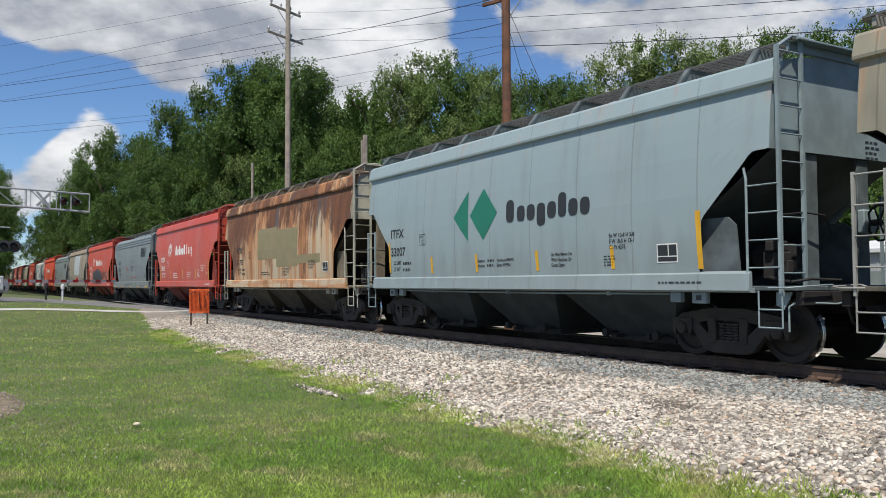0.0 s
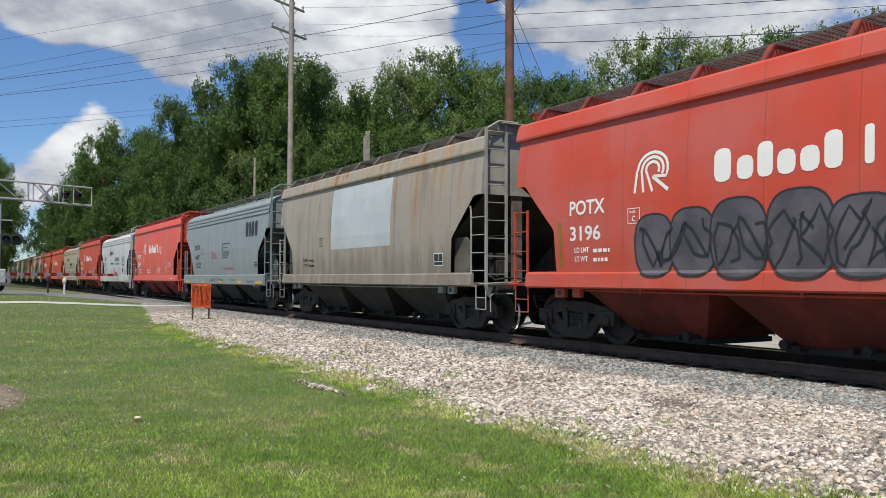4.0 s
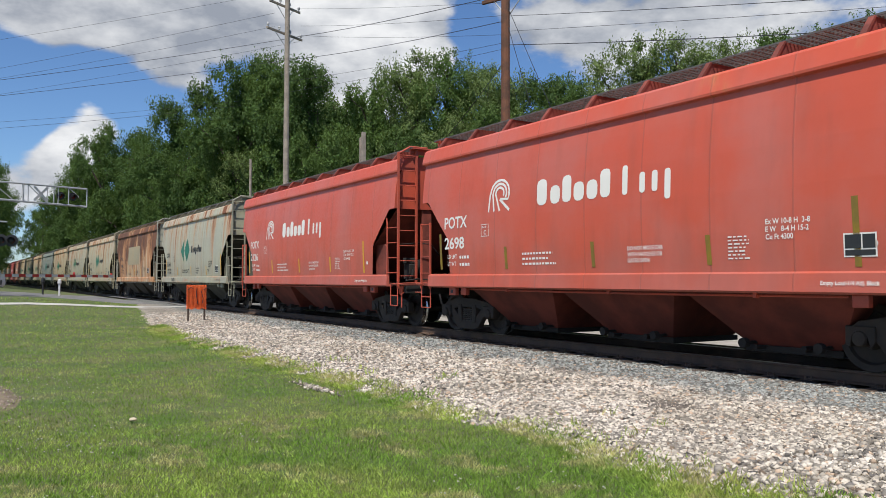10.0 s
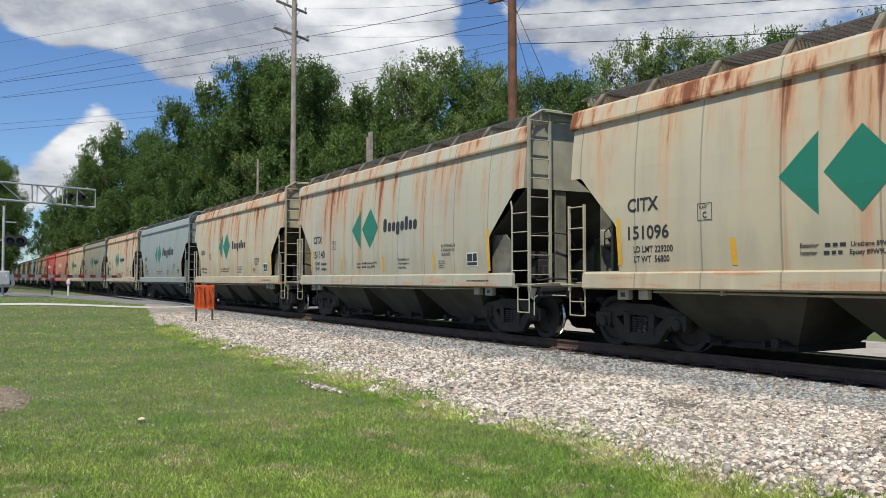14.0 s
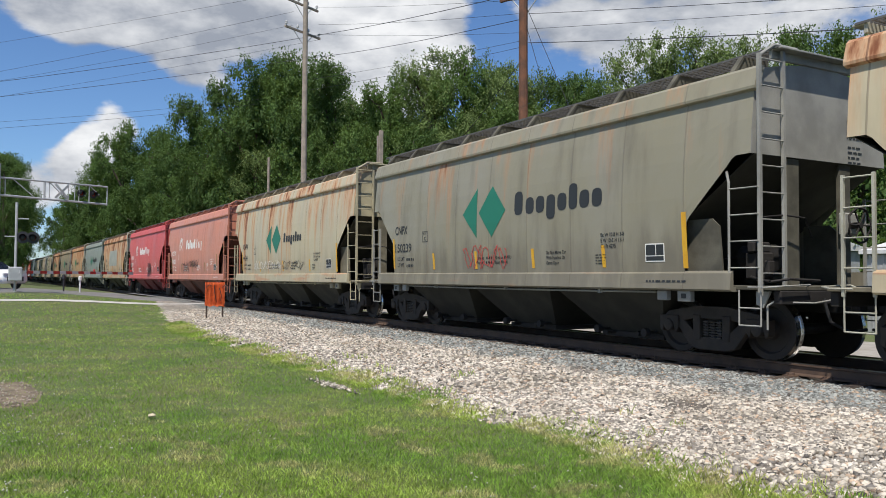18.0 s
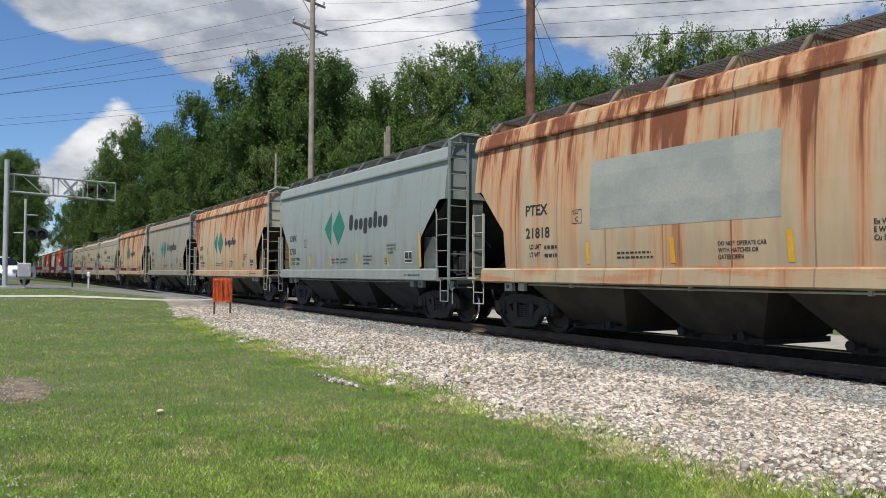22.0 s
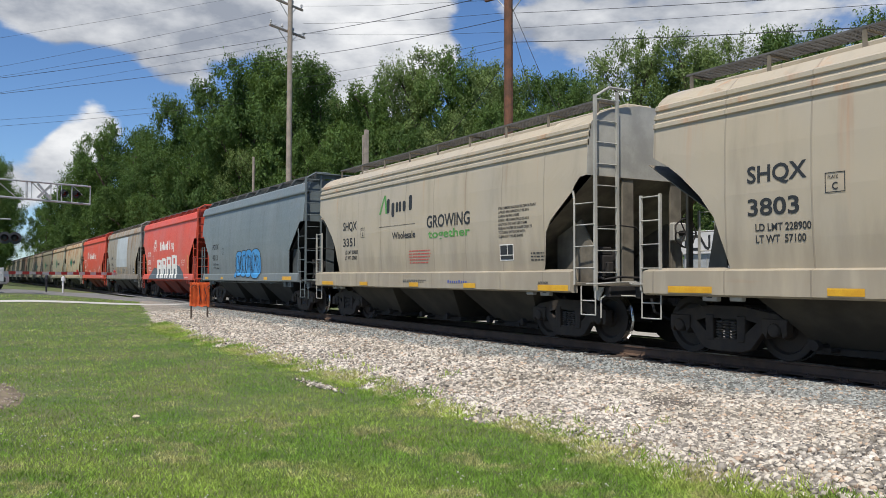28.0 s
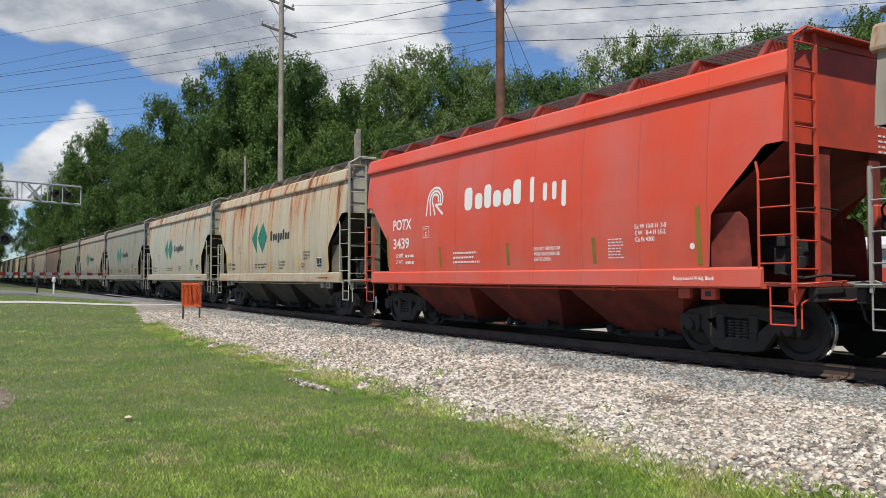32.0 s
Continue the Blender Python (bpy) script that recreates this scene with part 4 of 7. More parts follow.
PAINTS, SOOT_SHADED, GRIMY_SHADED, TRIM = {}, {}, {}, {}
for name, tone, opts in (
        ("ice_blue", (0.281, 0.351, 0.359), dict(rust=0.10, dirt=0.22)),
        ("rust_cream", (0.56, 0.43, 0.26), dict(rust=0.98, dirt=0.10, deep=0.86, rust_tone=(0.31, 0.135, 0.045))),
        ("cream_rust", (0.56, 0.45, 0.29), dict(rust=0.90, dirt=0.10, deep=0.78, rust_tone=(0.31, 0.135, 0.045))),
        ("red", (0.56, 0.064, 0.026), dict(rust=0.0, dirt=0.16)),
        ("vivid_red", (0.70, 0.078, 0.030), dict(rust=0.0, dirt=0.12)),
        ("pale_steel", (0.245, 0.280, 0.275), dict(rust=0.0, dirt=0.18)),
        ("pink_red", (0.60, 0.098, 0.050), dict(rust=0.0, dirt=0.20)),
        ("salmon", (0.61, 0.235, 0.15), dict(rust=0.1, dirt=0.28)),
        ("steel_grey", (0.195, 0.222, 0.218), dict(rust=0.0, dirt=0.22)),
        ("slate_grey", (0.156, 0.187, 0.191), dict(rust=0.0, dirt=0.2)),
        ("tan", (0.33, 0.285, 0.215), dict(rust=0.40, dirt=0.5, rust_tone=(0.24, 0.13, 0.05))),
        ("white", (0.562, 0.569, 0.546), dict(rust=0.30, dirt=0.2, rust_tone=(0.45, 0.28, 0.06))),
        ("cream_grey", (0.46, 0.39, 0.28), dict(rust=0.12, dirt=0.30)),
        ("mint_cream", (0.44, 0.425, 0.31), dict(rust=0.50, dirt=0.22, shift=5.1)),
        ("cream", (0.50, 0.44, 0.29), dict(rust=0.52, dirt=0.22, shift=1.7)),
        ("olive_grey", (0.268, 0.244, 0.168), dict(rust=0.20, dirt=0.50)),
        ("rust_tan", (0.52, 0.45, 0.295), dict(rust=0.58, dirt=0.25, shift=8.2)),
        ("rust_orange", (0.50, 0.385, 0.235), dict(rust=0.72, dirt=0.25, shift=6.4)),
        ("khaki", (0.295, 0.262, 0.178), dict(rust=0.30, dirt=0.3, shift=3.3)),
        ("rose_red", (0.62, 0.092, 0.082), dict(rust=0.0, dirt=0.16)),
        ("pale_green", (0.275, 0.31, 0.275), dict(rust=0.12, dirt=0.25)),
        ("dark_brown", (0.156, 0.117, 0.094), dict(rust=0.4, dirt=0.5))):
    PAINTS[name] = car_paint("enamel_" + name, tone, **opts)
    # underside shade is mixed into this dull tone along with soot
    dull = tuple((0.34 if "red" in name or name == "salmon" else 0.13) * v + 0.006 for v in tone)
    # dirty ends and brackets; curved cars' slope sheets get it as painted shade
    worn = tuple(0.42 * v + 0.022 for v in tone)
    GRIMY_SHADED[name] = surface("grimy_" + name, worn, tuple(0.5 * v for v in worn), 2.2, 0.8, 40.0, 0.15, 0.006)
    base = (0.50, 0.48, 0.38) if "rust" in name else (0.38, 0.37, 0.33) if name in ("tan", "olive_grey", "khaki") else (0.50, 0.48, 0.42) if name == "cream_grey" else tone
    TRIM[name] = surface("trim_" + name, tuple(0.98 * v for v in base), tuple(0.62 * v + 0.02 for v in base), 1.6, 0.6, 50.0, 0.1, 0.004)
    SOOT_SHADED[name] = surface("sooty_" + name, dull, tuple(0.45 * v for v in dull), 1.4, 0.85, 30.0, 0.15, 0.006)

# body kind, paint, lettering scheme, marks, number
TRAIN = [
    ("flat", "olive_grey"), ("flat", "ice_blue"), ("flat", "cream_rust"), ("flat", "red"), ("round", "steel_grey"), ("flat", "red"),
    ("flat", "tan"), ("round", "pale_steel"), ("flat", "vivid_red"), ("round", "white"), ("flat", "red"), ("round", "cream_grey"),
    ("flat", "pink_red"), ("flat", "pink_red"), ("flat", "mint_cream"), ("flat", "rust_cream"), ("flat", "cream"), ("flat", "mint_cream"),
    ("flat", "cream"), ("flat", "pale_green"), ("flat", "rust_tan"), ("flat", "olive_grey"), ("flat", "cream"), ("flat", "salmon"),
    ("flat", "rose_red"), ("flat", "rust_orange"), ("flat", "pale_green"), ("flat", "rust_orange"), ("flat", "khaki"), ("flat", "rust_orange"),
    ("round", "cream_grey"), ("round", "cream_grey"), ("round", "cream_grey"), ("flat", "slate_grey"), ("flat", "vivid_red"), ("flat", "tan"),
    ("flat", "vivid_red"), ("flat", "rust_tan"), ("flat", "mint_cream"), ("flat", "olive_grey"), ("flat", "tan"), ("flat", "olive_grey"),
    ("flat", "dark_brown"), ("flat", "tan"), ("flat", "tan"), ("flat", "olive_grey"), ("flat", "cream"), ("flat", "tan"),
    ("flat", "dark_brown"), ("flat", "tan"), ("flat", "cream"), ("flat", "tan"), ("flat", "pale_green"), ("flat", "tan"),
    ("flat", "red"), ("flat", "tan"), ("flat", "cream")]
LOOKS = {"rust_orange": "cream, deeply orange-rusted", "vivid_red": "vivid orange-red", "pale_steel": "light steel grey", "cream_rust": "cream, brown-rusted", "ice_blue": "pale ice-blue", "rust_cream": "cream, heavily brown-rusted", "red": "bright red", "pink_red": "faded pinkish red", "salmon": "sun-faded salmon pink",
         "steel_grey": "steel grey", "slate_grey": "dark slate grey", "tan": "dirty tan", "white": "clean white", "cream_grey": "dusty cream-grey", "mint_cream": "pale mint, rust-streaked",
         "cream": "cream, rust-streaked", "olive_grey": "grimy olive grey", "rust_tan": "tan, orange-rust-streaked", "pale_green": "dull pale green", "dark_brown": "dark brown, grimy", "khaki": "dull khaki-cream", "rose_red": "sun-faded rose red"}
MOLDS = {"flat": hopper_car("flat"), "round": hopper_car("round")}
CARS = []
for i, (kind, paint) in enumerate(TRAIN):
    first = not any(k == kind for k, _ in TRAIN[:i])
    rear = REAR[i] if i < len(REAR) else REAR[-1] - 14.1 * (i - len(REAR) + 1)
    m = pose(rear + 6.02, TRACK, RAIL)
    car = MOLDS[kind] if first else copy_thing(MOLDS[kind], m)
    car.matrix_basis = m
    repaint(car, PAINTS[paint], SOOT_SHADED[paint], GRIMY_SHADED[paint], TRIM[paint], kind == "flat")
    tagged(car, f"{LOOKS[paint]} covered hopper car with {'curved' if kind == 'round' else 'flat'} sides", "freight car", "hopper cars of the train")
    CARS.append((car, rear + 6.02))
    if i >= 42:
        for o in list(car.children_recursive):
            if o.name.split(".")[0] in ("coil_spring", "bearing_cap", "air_hose", "brake_pipe", "retainer_pipe", "gate_shaft", "sill_pipe", "jacking_pad", "socket", "control_valve", "platform_grab", "uncoupling_lever", "end_beam"):
                bpy.data.objects.remove(o)

# ---- ties ----
t_bm = bmesh.new()
box(t_bm, -0.115, 0.115, -1.32, 1.32, -0.17, 0.0)
bevel(t_bm, 0.012)
for s in (-1, 1):
    box(t_bm, -0.09, 0.09, s * 0.7535 - 0.17, s * 0.7535 + 0.17, 0.0, 0.014, 1)
    for a, b in ((-0.05, 0.10), (0.05, -0.10), (0.05, 0.10), (-0.05, -0.10)):
        box(t_bm, a - 0.012, a + 0.012, s * 0.7535 + b - 0.012, s * 0.7535 + b + 0.012, 0.014, 0.05, 1)
tie_mesh = None
for k in range(210):
    x = 6.0 - 0.53 * k
    if tie_mesh is None:
        tie = link("tie", t_bm, (M_TIE, M_RAIL), ballast)
        tie_mesh = tie.data
    else:
        tie = new("tie", tie_mesh)
        tie.parent = ballast
    tie.location = (x + random.uniform(-0.03, 0.03), TRACK + random.uniform(-0.05, 0.05), RAIL - 0.188 + random.uniform(-0.006, 0.002))
    tie.rotation_euler = (0, 0, random.uniform(-0.012, 0.012))

# ---- road, kerb ----
def strip(name, left, right, lift, mat, steps=40, label="", category=""):
    """A paved strip between two lines of (y, x), laid on the ground."""
    ya, yb = left[0][0], left[-1][0]
    rows, faces = [], []
    for i in range(steps + 1):
        y = ya + (yb - ya) * i / steps
        xl, xr = (float(np.interp(y, [p[0] for p in e], [p[1] for p in e])) for e in (left, right))
        for k in range(9):
            x = xl + (xr - xl) * k / 8
            rows.append((x, y, ground_height(x, y) + lift - (0.05 if k in (0, 8) else 0)))
    for i in range(steps):
        for k in range(8):
            faces.append((i * 9 + k, i * 9 + k + 1, i * 9 + k + 10, i * 9 + k + 9))
    me = bpy.data.meshes.new(name)
    me.from_pydata(rows, [], faces)
    return tagged(link_mesh(name, me, mat, smooth=True), label, category, kind="structure")


strip("road", [(-60, -57), (-10, -57), (4, -60), (7, -64), (9.6, -67)], [(-60, -43), (-10, -43.5), (4, -46), (6.5, -46.5), (8, -41), (9.6, -38)], 0.04, M_ASPHALT, 60,
      "worn grey asphalt road crossing the track", "road")
strip("crossing_panel", [(9.55, -67), (10.3, -67)], [(9.55, -40), (10.3, -40)], 0.185, M_ASPHALT, 6, "dark asphalt apron against the rails", "road")
strip("road_beyond", [(12.6, -67), (60, -67)], [(12.6, -40), (60, -50)], 0.16, M_ASPHALT, 20, "worn asphalt road beyond the track", "road")
strip("footpath", [(-40, -38.45), (9.2, -38.9)], [(-40, -38.05), (9.2, -38.4)], 0.05, M_CONCRETE, 30, "narrow pale concrete footpath across the lawn", "footpath")
strip("gravel_lane", [(16.6, -40), (20.6, -40)], [(16.6, 40), (20.6, 40)], 0.035, M_GRAVEL, 12, "pale gravel lane behind the track", "lane")


# ---- utility poles and wires ----
def pole(x, y, top, r0, r1, mat, label, lean=(0, 0)):
    ob = new("utility_pole")
    ob.location = (x, y, ground_height(x, y) - 0.1)
    b = bmesh.new()
    h = top - ob.location.z
    for k in range(8):
        f0, f1 = k / 8, (k + 1) / 8
        tube(b, (lean[0] * f0, lean[1] * f0, h * f0), (lean[0] * f1, lean[1] * f1, h * f1), r0 + (r1 - r0) * f0, 12, r0 + (r1 - r0) * f1, cap=k in (0, 7))
    bmesh.ops.remove_doubles(b, verts=b.verts[:], dist=0.001)
    part("pole_shaft", fixed(b), mat, ob)
    return tagged(ob, label, "utility pole", "utility poles")


def crossarm(ob, z, half, turn, mat, pins=4, back=0.18):
    """A wooden arm with braces and insulators, z above the pole's foot."""
    b = bmesh.new()
    c, s = math.cos(turn), math.sin(turn)
    box(b, -half, half, back - 0.05, back + 0.05, z - 0.06, z + 0.06)
    bevel(b, 0.01)
    bmesh.ops.rotate(b, verts=b.verts[:], cent=(0, 0, 0), matrix=Matrix.Rotation(turn, 3, "Z"))
    arm = part("crossarm", b, mat, ob)
    for e in (-1, 1):
        q = bmesh.new()
        p0, p1 = Vector((e * half * 0.55, back, z - 0.04)), Vector((0, 0.12, z - 0.75))
        r = Matrix.Rotation(turn, 3, "Z")
        tube(q, r @ p0, r @ p1, 0.02, 6)
        part("brace", fixed(q), M_GALV, arm)
    for k in range(pins):
        x = -half + 0.1 + (2 * half - 0.2) * k / (pins - 1)
        q = bmesh.new()
        lathe(q, [(0.02, z + 0.06), (0.03, z + 0.14), (0.075, z + 0.16), (0.055, z + 0.22), (0.075, z + 0.24), (0.05, z + 0.30), (0.02, z + 0.33)], (x, back, 0), 2, 10)
        bmesh.ops.rotate(q, verts=q.verts[:], cent=(0, 0, 0), matrix=Matrix.Rotation(turn, 3, "Z"))
        part("insulator", fixed(q), M_GALV, arm)


P1 = (-43.3, 15.7)
pole_a = pole(*P1, 18.2, 0.19, 0.13, M_WOOD_GREY, "tall weathered grey wooden pole with two crossarms")
for z in (16.9, 15.35):
    crossarm(pole_a, z - pole_a.location.z, 1.25 if z > 16 else 1.45, radians(118), M_WOOD_GREY)
P2 = (-22.3, 15.8)
pole_b = pole(*P2, 13.6, 0.17, 0.14, M_WOOD_BROWN, "reddish-brown creosoted wooden pole beside the track")
crossarm(pole_b, 11.2 - pole_b.location.z, 1.1, radians(20), M_WOOD_BROWN, 3)
P3 = (-56, 17.7)
pole_c = pole(*P3, 10.0, 0.11, 0.09, M_WOOD_GREY, "short bare grey wooden pole before the trees")
P4 = (-34.6, 16.3)
post = new("timber_post")
post.location = (*P4, ground_height(*P4) - 0.1)
for dx in (-0.12, 0.10):
    b = bmesh.new()
    box(b, dx - 0.07, dx + 0.07, -0.09, 0.09, 0, 8.35 + dx - post.location.z)
    part("plank", bevel(b, 0.01), M_WOOD_GREY, post)
tagged(post, "tall pale weathered post of two planks", "post")


def wire(p, q, sag, r=0.012, n=18):
    b = bmesh.new()
    p, q = Vector(p), Vector(q)
    turn = (q - p).to_track_quat("Z", "Y").to_matrix()
    ring = [turn @ Vector((r * math.cos(k * 1.2566), r * math.sin(k * 1.2566), 0)) for k in range(5)]
    last = None
    for k in range(n + 1):
        c = p.lerp(q, k / n) - Vector((0, 0, 4 * sag * (k / n) * (1 - k / n)))
        now = [b.verts.new(c + o) for o in ring]
        if last:
            for j in range(5):
                b.faces.new((last[j], last[(j + 1) % 5], now[(j + 1) % 5], now[j]))
        last = now
    return tagged(link("overhead_wire", b, M_CABLE), "thin dark overhead wire strung between poles", "wire", "overhead wires")


for p, q, sag, r in (
        ((-53.29, -5.25, 13.01), (-43.34, 15.59, 17.76), 0.25, 0.007), ((-53.41, -4.88, 11.40), (-43.09, 14.92, 16.32), 0.30, 0.008), ((-53.45, -4.84, 11.06), (-43.01, 14.86, 15.53), 0.45, 0.007),
        ((-53.29, -5.23, 11.21), (-43.33, 15.63, 15.03), 0.50, 0.013), ((-53.27, -5.65, 9.96), (-43.36, 16.51, 15.04), 0.40, 0.007), ((-53.31, -5.27, 10.51), (-43.28, 15.75, 13.85), 0.50, 0.012),
        ((-58.85, -5.44, 10.27), (-56.18, 17.00, 14.11), 0.50, 0.008), ((-58.85, -5.43, 9.84), (-56.18, 17.00, 13.79), 0.50, 0.010), ((-43.54, 16.34, 16.94), (-22.28, 15.78, 10.95), 0.20, 0.006),
        ((-43.36, 16.51, 15.92), (-22.28, 15.77, 10.49), 0.25, 0.007), ((-43.24, 15.87, 15.11), (-22.28, 15.78, 11.22), 0.30, 0.014), ((-43.36, 16.51, 15.37), (-22.28, 15.77, 9.83), 0.25, 0.006),
        ((-43.27, 15.78, 13.85), (-22.28, 15.77, 10.30), 0.35, 0.012), ((-43.27, 15.79, 12.64), (-22.28, 15.77, 9.56), 0.20, 0.007), ((-43.27, 15.79, 12.03), (-22.28, 15.77, 9.35), 0.20, 0.007),
        ((-22.22, 15.87, 10.47), (-5.99, 15.20, 6.33), 0.10, 0.008), ((-22.22, 15.87, 9.95), (-4.36, 16.45, 6.09), 0.10, 0.006), ((-22.22, 15.86, 9.48), (-4.04, 16.68, 5.68), 0.25, 0.012)):
    wire(p, q, sag * 0.4, r)
wire((P2[0] + 0.1, P2[1], 10.8), (-17.5, 17.5, 0.0), 0.0, 0.010, 4)
wire((P2[0] + 0.1, P2[1], 10.2), (-19.5, 17.2, 0.0), 0.0, 0.010, 4)
wire((P2[0], P2[1], 9.0), (-38, 19, 6.0), 0.6, 0.012)

# ---- covered barricade by the ballast ----
bx0, by0 = -28.7, 7.2
gz = ground_height(bx0, by0) - 0.02
barricade = new("barricade")
barricade.location = (bx0, by0, gz)
barricade.rotation_euler = (0, 0, radians(76))
for x in (-0.27, 0.27):
    q = bmesh.new()
    box(q, x - 0.03, x + 0.03, -0.03, 0.03, 0, 1.25)
    part("leg", bevel(q, 0.006), M_TIE, barricade, "dark wooden leg")
q = bmesh.new()
nx, nz = 20, 10
grid = [[q.verts.new((-0.33 + 0.66 * i / nx, -0.05 - 0.018 * math.sin(i * 1.45) - 0.012 * noise.noise((i * 0.7, j * 0.5, 2)), 0.47 + 0.83 * j / nz + (0.02 * math.sin(i * 0.9) if j == 0 else 0))) for j in range(nz + 1)] for i in range(nx + 1)]
for i in range(nx):
    for j in range(nz):
        q.faces.new((grid[i][j], grid[i + 1][j], grid[i + 1][j + 1], grid[i][j + 1]))
bmesh.ops.solidify(q, geom=q.faces[:], thickness=0.012)
part("cloth", fixed(q), M_ORANGE, barricade, "bright orange plastic mesh", True)
q = bmesh.new()
for x in (-0.30, 0.24):
    bar_path(q, [(x, -0.09, 1.12), (x + 0.12, -0.10, 1.22), (x + 0.2, -0.09, 1.16)], 0.012)
bar_path(q, [(-0.02, -0.09, 1.2), (0.0, -0.10, 0.9), (0.05, -0.09, 0.62)], 0.012)
bar_path(q, [(0.15, -0.09, 1.1), (0.22, -0.10, 0.85), (0.20, -0.09, 0.66)], 0.012)
part("cord", fixed(q), M_BLACK, barricade, "black tie cord")
tagged(barricade, "low barricade covered in orange mesh on two legs", "barricade")


# ---- level crossing signals ----
def at_az(azimuth, dist):
    a = radians(azimuth)
    return -dist * math.cos(a), dist * math.sin(a)


def cantilever():
    x0, y0 = at_az(0.93, 48.0)
    z0 = ground_height(x0, y0)
    ob = new("signal_cantilever")
    ob.location = (x0, y0, z0)
    q = bmesh.new()
    tube(q, (0, 0, 0), (0, 0, 6.65), 0.13, 14)
    lathe(q, [(0.24, 0), (0.24, 0.04), (0.15, 0.05)], (0, 0, 0), 2, 14)
    part("mast", fixed(q), M_GALV, ob, "galvanised steel mast")
    ex, ey = at_az(7.2, 51.0)
    d = Vector((ex - x0, ey - y0, 0))
    L = d.length
    u = d.normalized()
    zt0, zb0 = 1.55 + 48.0 * math.tan(radians(6.05)) - z0, 1.55 + 48.0 * math.tan(radians(4.97)) - z0
    zt1, zb1 = 1.55 + 51.0 * math.tan(radians(5.78)) - z0, 1.55 + 51.0 * math.tan(radians(4.64)) - z0
    top = lambda f: u * (L * f) + Vector((0, 0, zt0 + (zt1 - zt0) * f))
    bot = lambda f: u * (L * f) + Vector((0, 0, zb0 + (zb1 - zb0) * f))
    for fn, r in ((top, 0.05), (bot, 0.06)):
        q = bmesh.new()
        tube(q, fn(0.0), fn(1.0), r, 8)
        part("chord", fixed(q), M_GALV, ob)
    for f in (0.06, 0.40, 0.445, 0.62, 0.68, 0.72, 0.82, 1.0):
        q = bmesh.new()
        tube(q, top(f), bot(f), 0.03 if f != 0.40 else 0.06, 6)
        part("upright", fixed(q), M_GALV, ob)
    for a, b in ((0.12, 0.32), (0.44, 0.62), (0.82, 0.92)):
        q = bmesh.new()
        tube(q, top(a), bot(b) if b < 0.9 else (top(b) + bot(b)) * 0.5, 0.028, 6)
        part("diagonal", fixed(q), M_GALV, ob)
    side = Vector((0, 0, 1)).cross(u)
    if side.x < 0:
        side = -side
    for sgn in (-1, 1):
        q = bmesh.new()
        c = (top(0.55) + bot(0.55)) * 0.5 + side * 0.12
        w = (u + Vector((0, 0, sgn * 1.0))).normalized()
        h = w.cross(side)
        vs = [q.verts.new(c + w * a * 0.55 + h * b * 0.07 + side * (sgn * 0.01)) for a, b in ((-1, -1), (1, -1), (1, 1), (-1, 1))]
        f = q.faces.new(vs)
        bmesh.ops.solidify(q, geom=[f], thickness=0.012)
        part("crossbuck_blade", fixed(q), M_WHITE, ob, "white crossbuck blade")
    for f in (0.74, 0.86):
        lamp_head(ob, (top(f) + bot(f)) * 0.5, side, 0.78)
    tagged(ob, "galvanised lattice signal cantilever over the road", "crossing signal")
    return ob


def lamp_head(ob, c, facing, size=1.0):
    """A flashing-light unit: round black target, hood, lens."""
    m = facing.to_track_quat("Z", "Y").to_matrix()
    q = bmesh.new()
    lathe(q, [(0.05, -0.22 * size), (0.12 * size, -0.2 * size), (0.16 * size, 0.0), (0.30 * size, 0.005), (0.30 * size, 0.02), (0.16 * size, 0.025), (0.155 * size, 0.03)], (0, 0, 0), 2, 20)
    bmesh.ops.transform(q, matrix=Matrix.Translation(c) @ m.to_4x4(), verts=q.verts[:])
    lamp = part("signal_lamp", fixed(q), M_BLACK, ob, "black round signal target")
    q = bmesh.new()
    rim = [[q.verts.new((0.17 * size * math.cos(radians(-20 + 22 * i)), 0.17 * size * math.sin(radians(-20 + 22 * i)), d)) for d in (0.02, 0.28)] for i in range(11)]
    for a, b in zip(rim, rim[1:]):
        q.faces.new((a[0], b[0], b[1], a[1]))
    bmesh.ops.solidify(q, geom=q.faces[:], thickness=0.008)
    bmesh.ops.transform(q, matrix=Matrix.Translation(c) @ m.to_4x4(), verts=q.verts[:])
    part("hood", fixed(q), M_BLACK, lamp)
    q = bmesh.new()
    lathe(q, [(0.15 * size, 0.031), (0.10 * size, 0.05), (0.02, 0.06)], (0, 0, 0), 2, 16)
    bmesh.ops.transform(q, matrix=Matrix.Translation(c) @ m.to_4x4(), verts=q.verts[:])
    part("lens", fixed(q), M_LENS, lamp, "dark red lens")


cantilever()


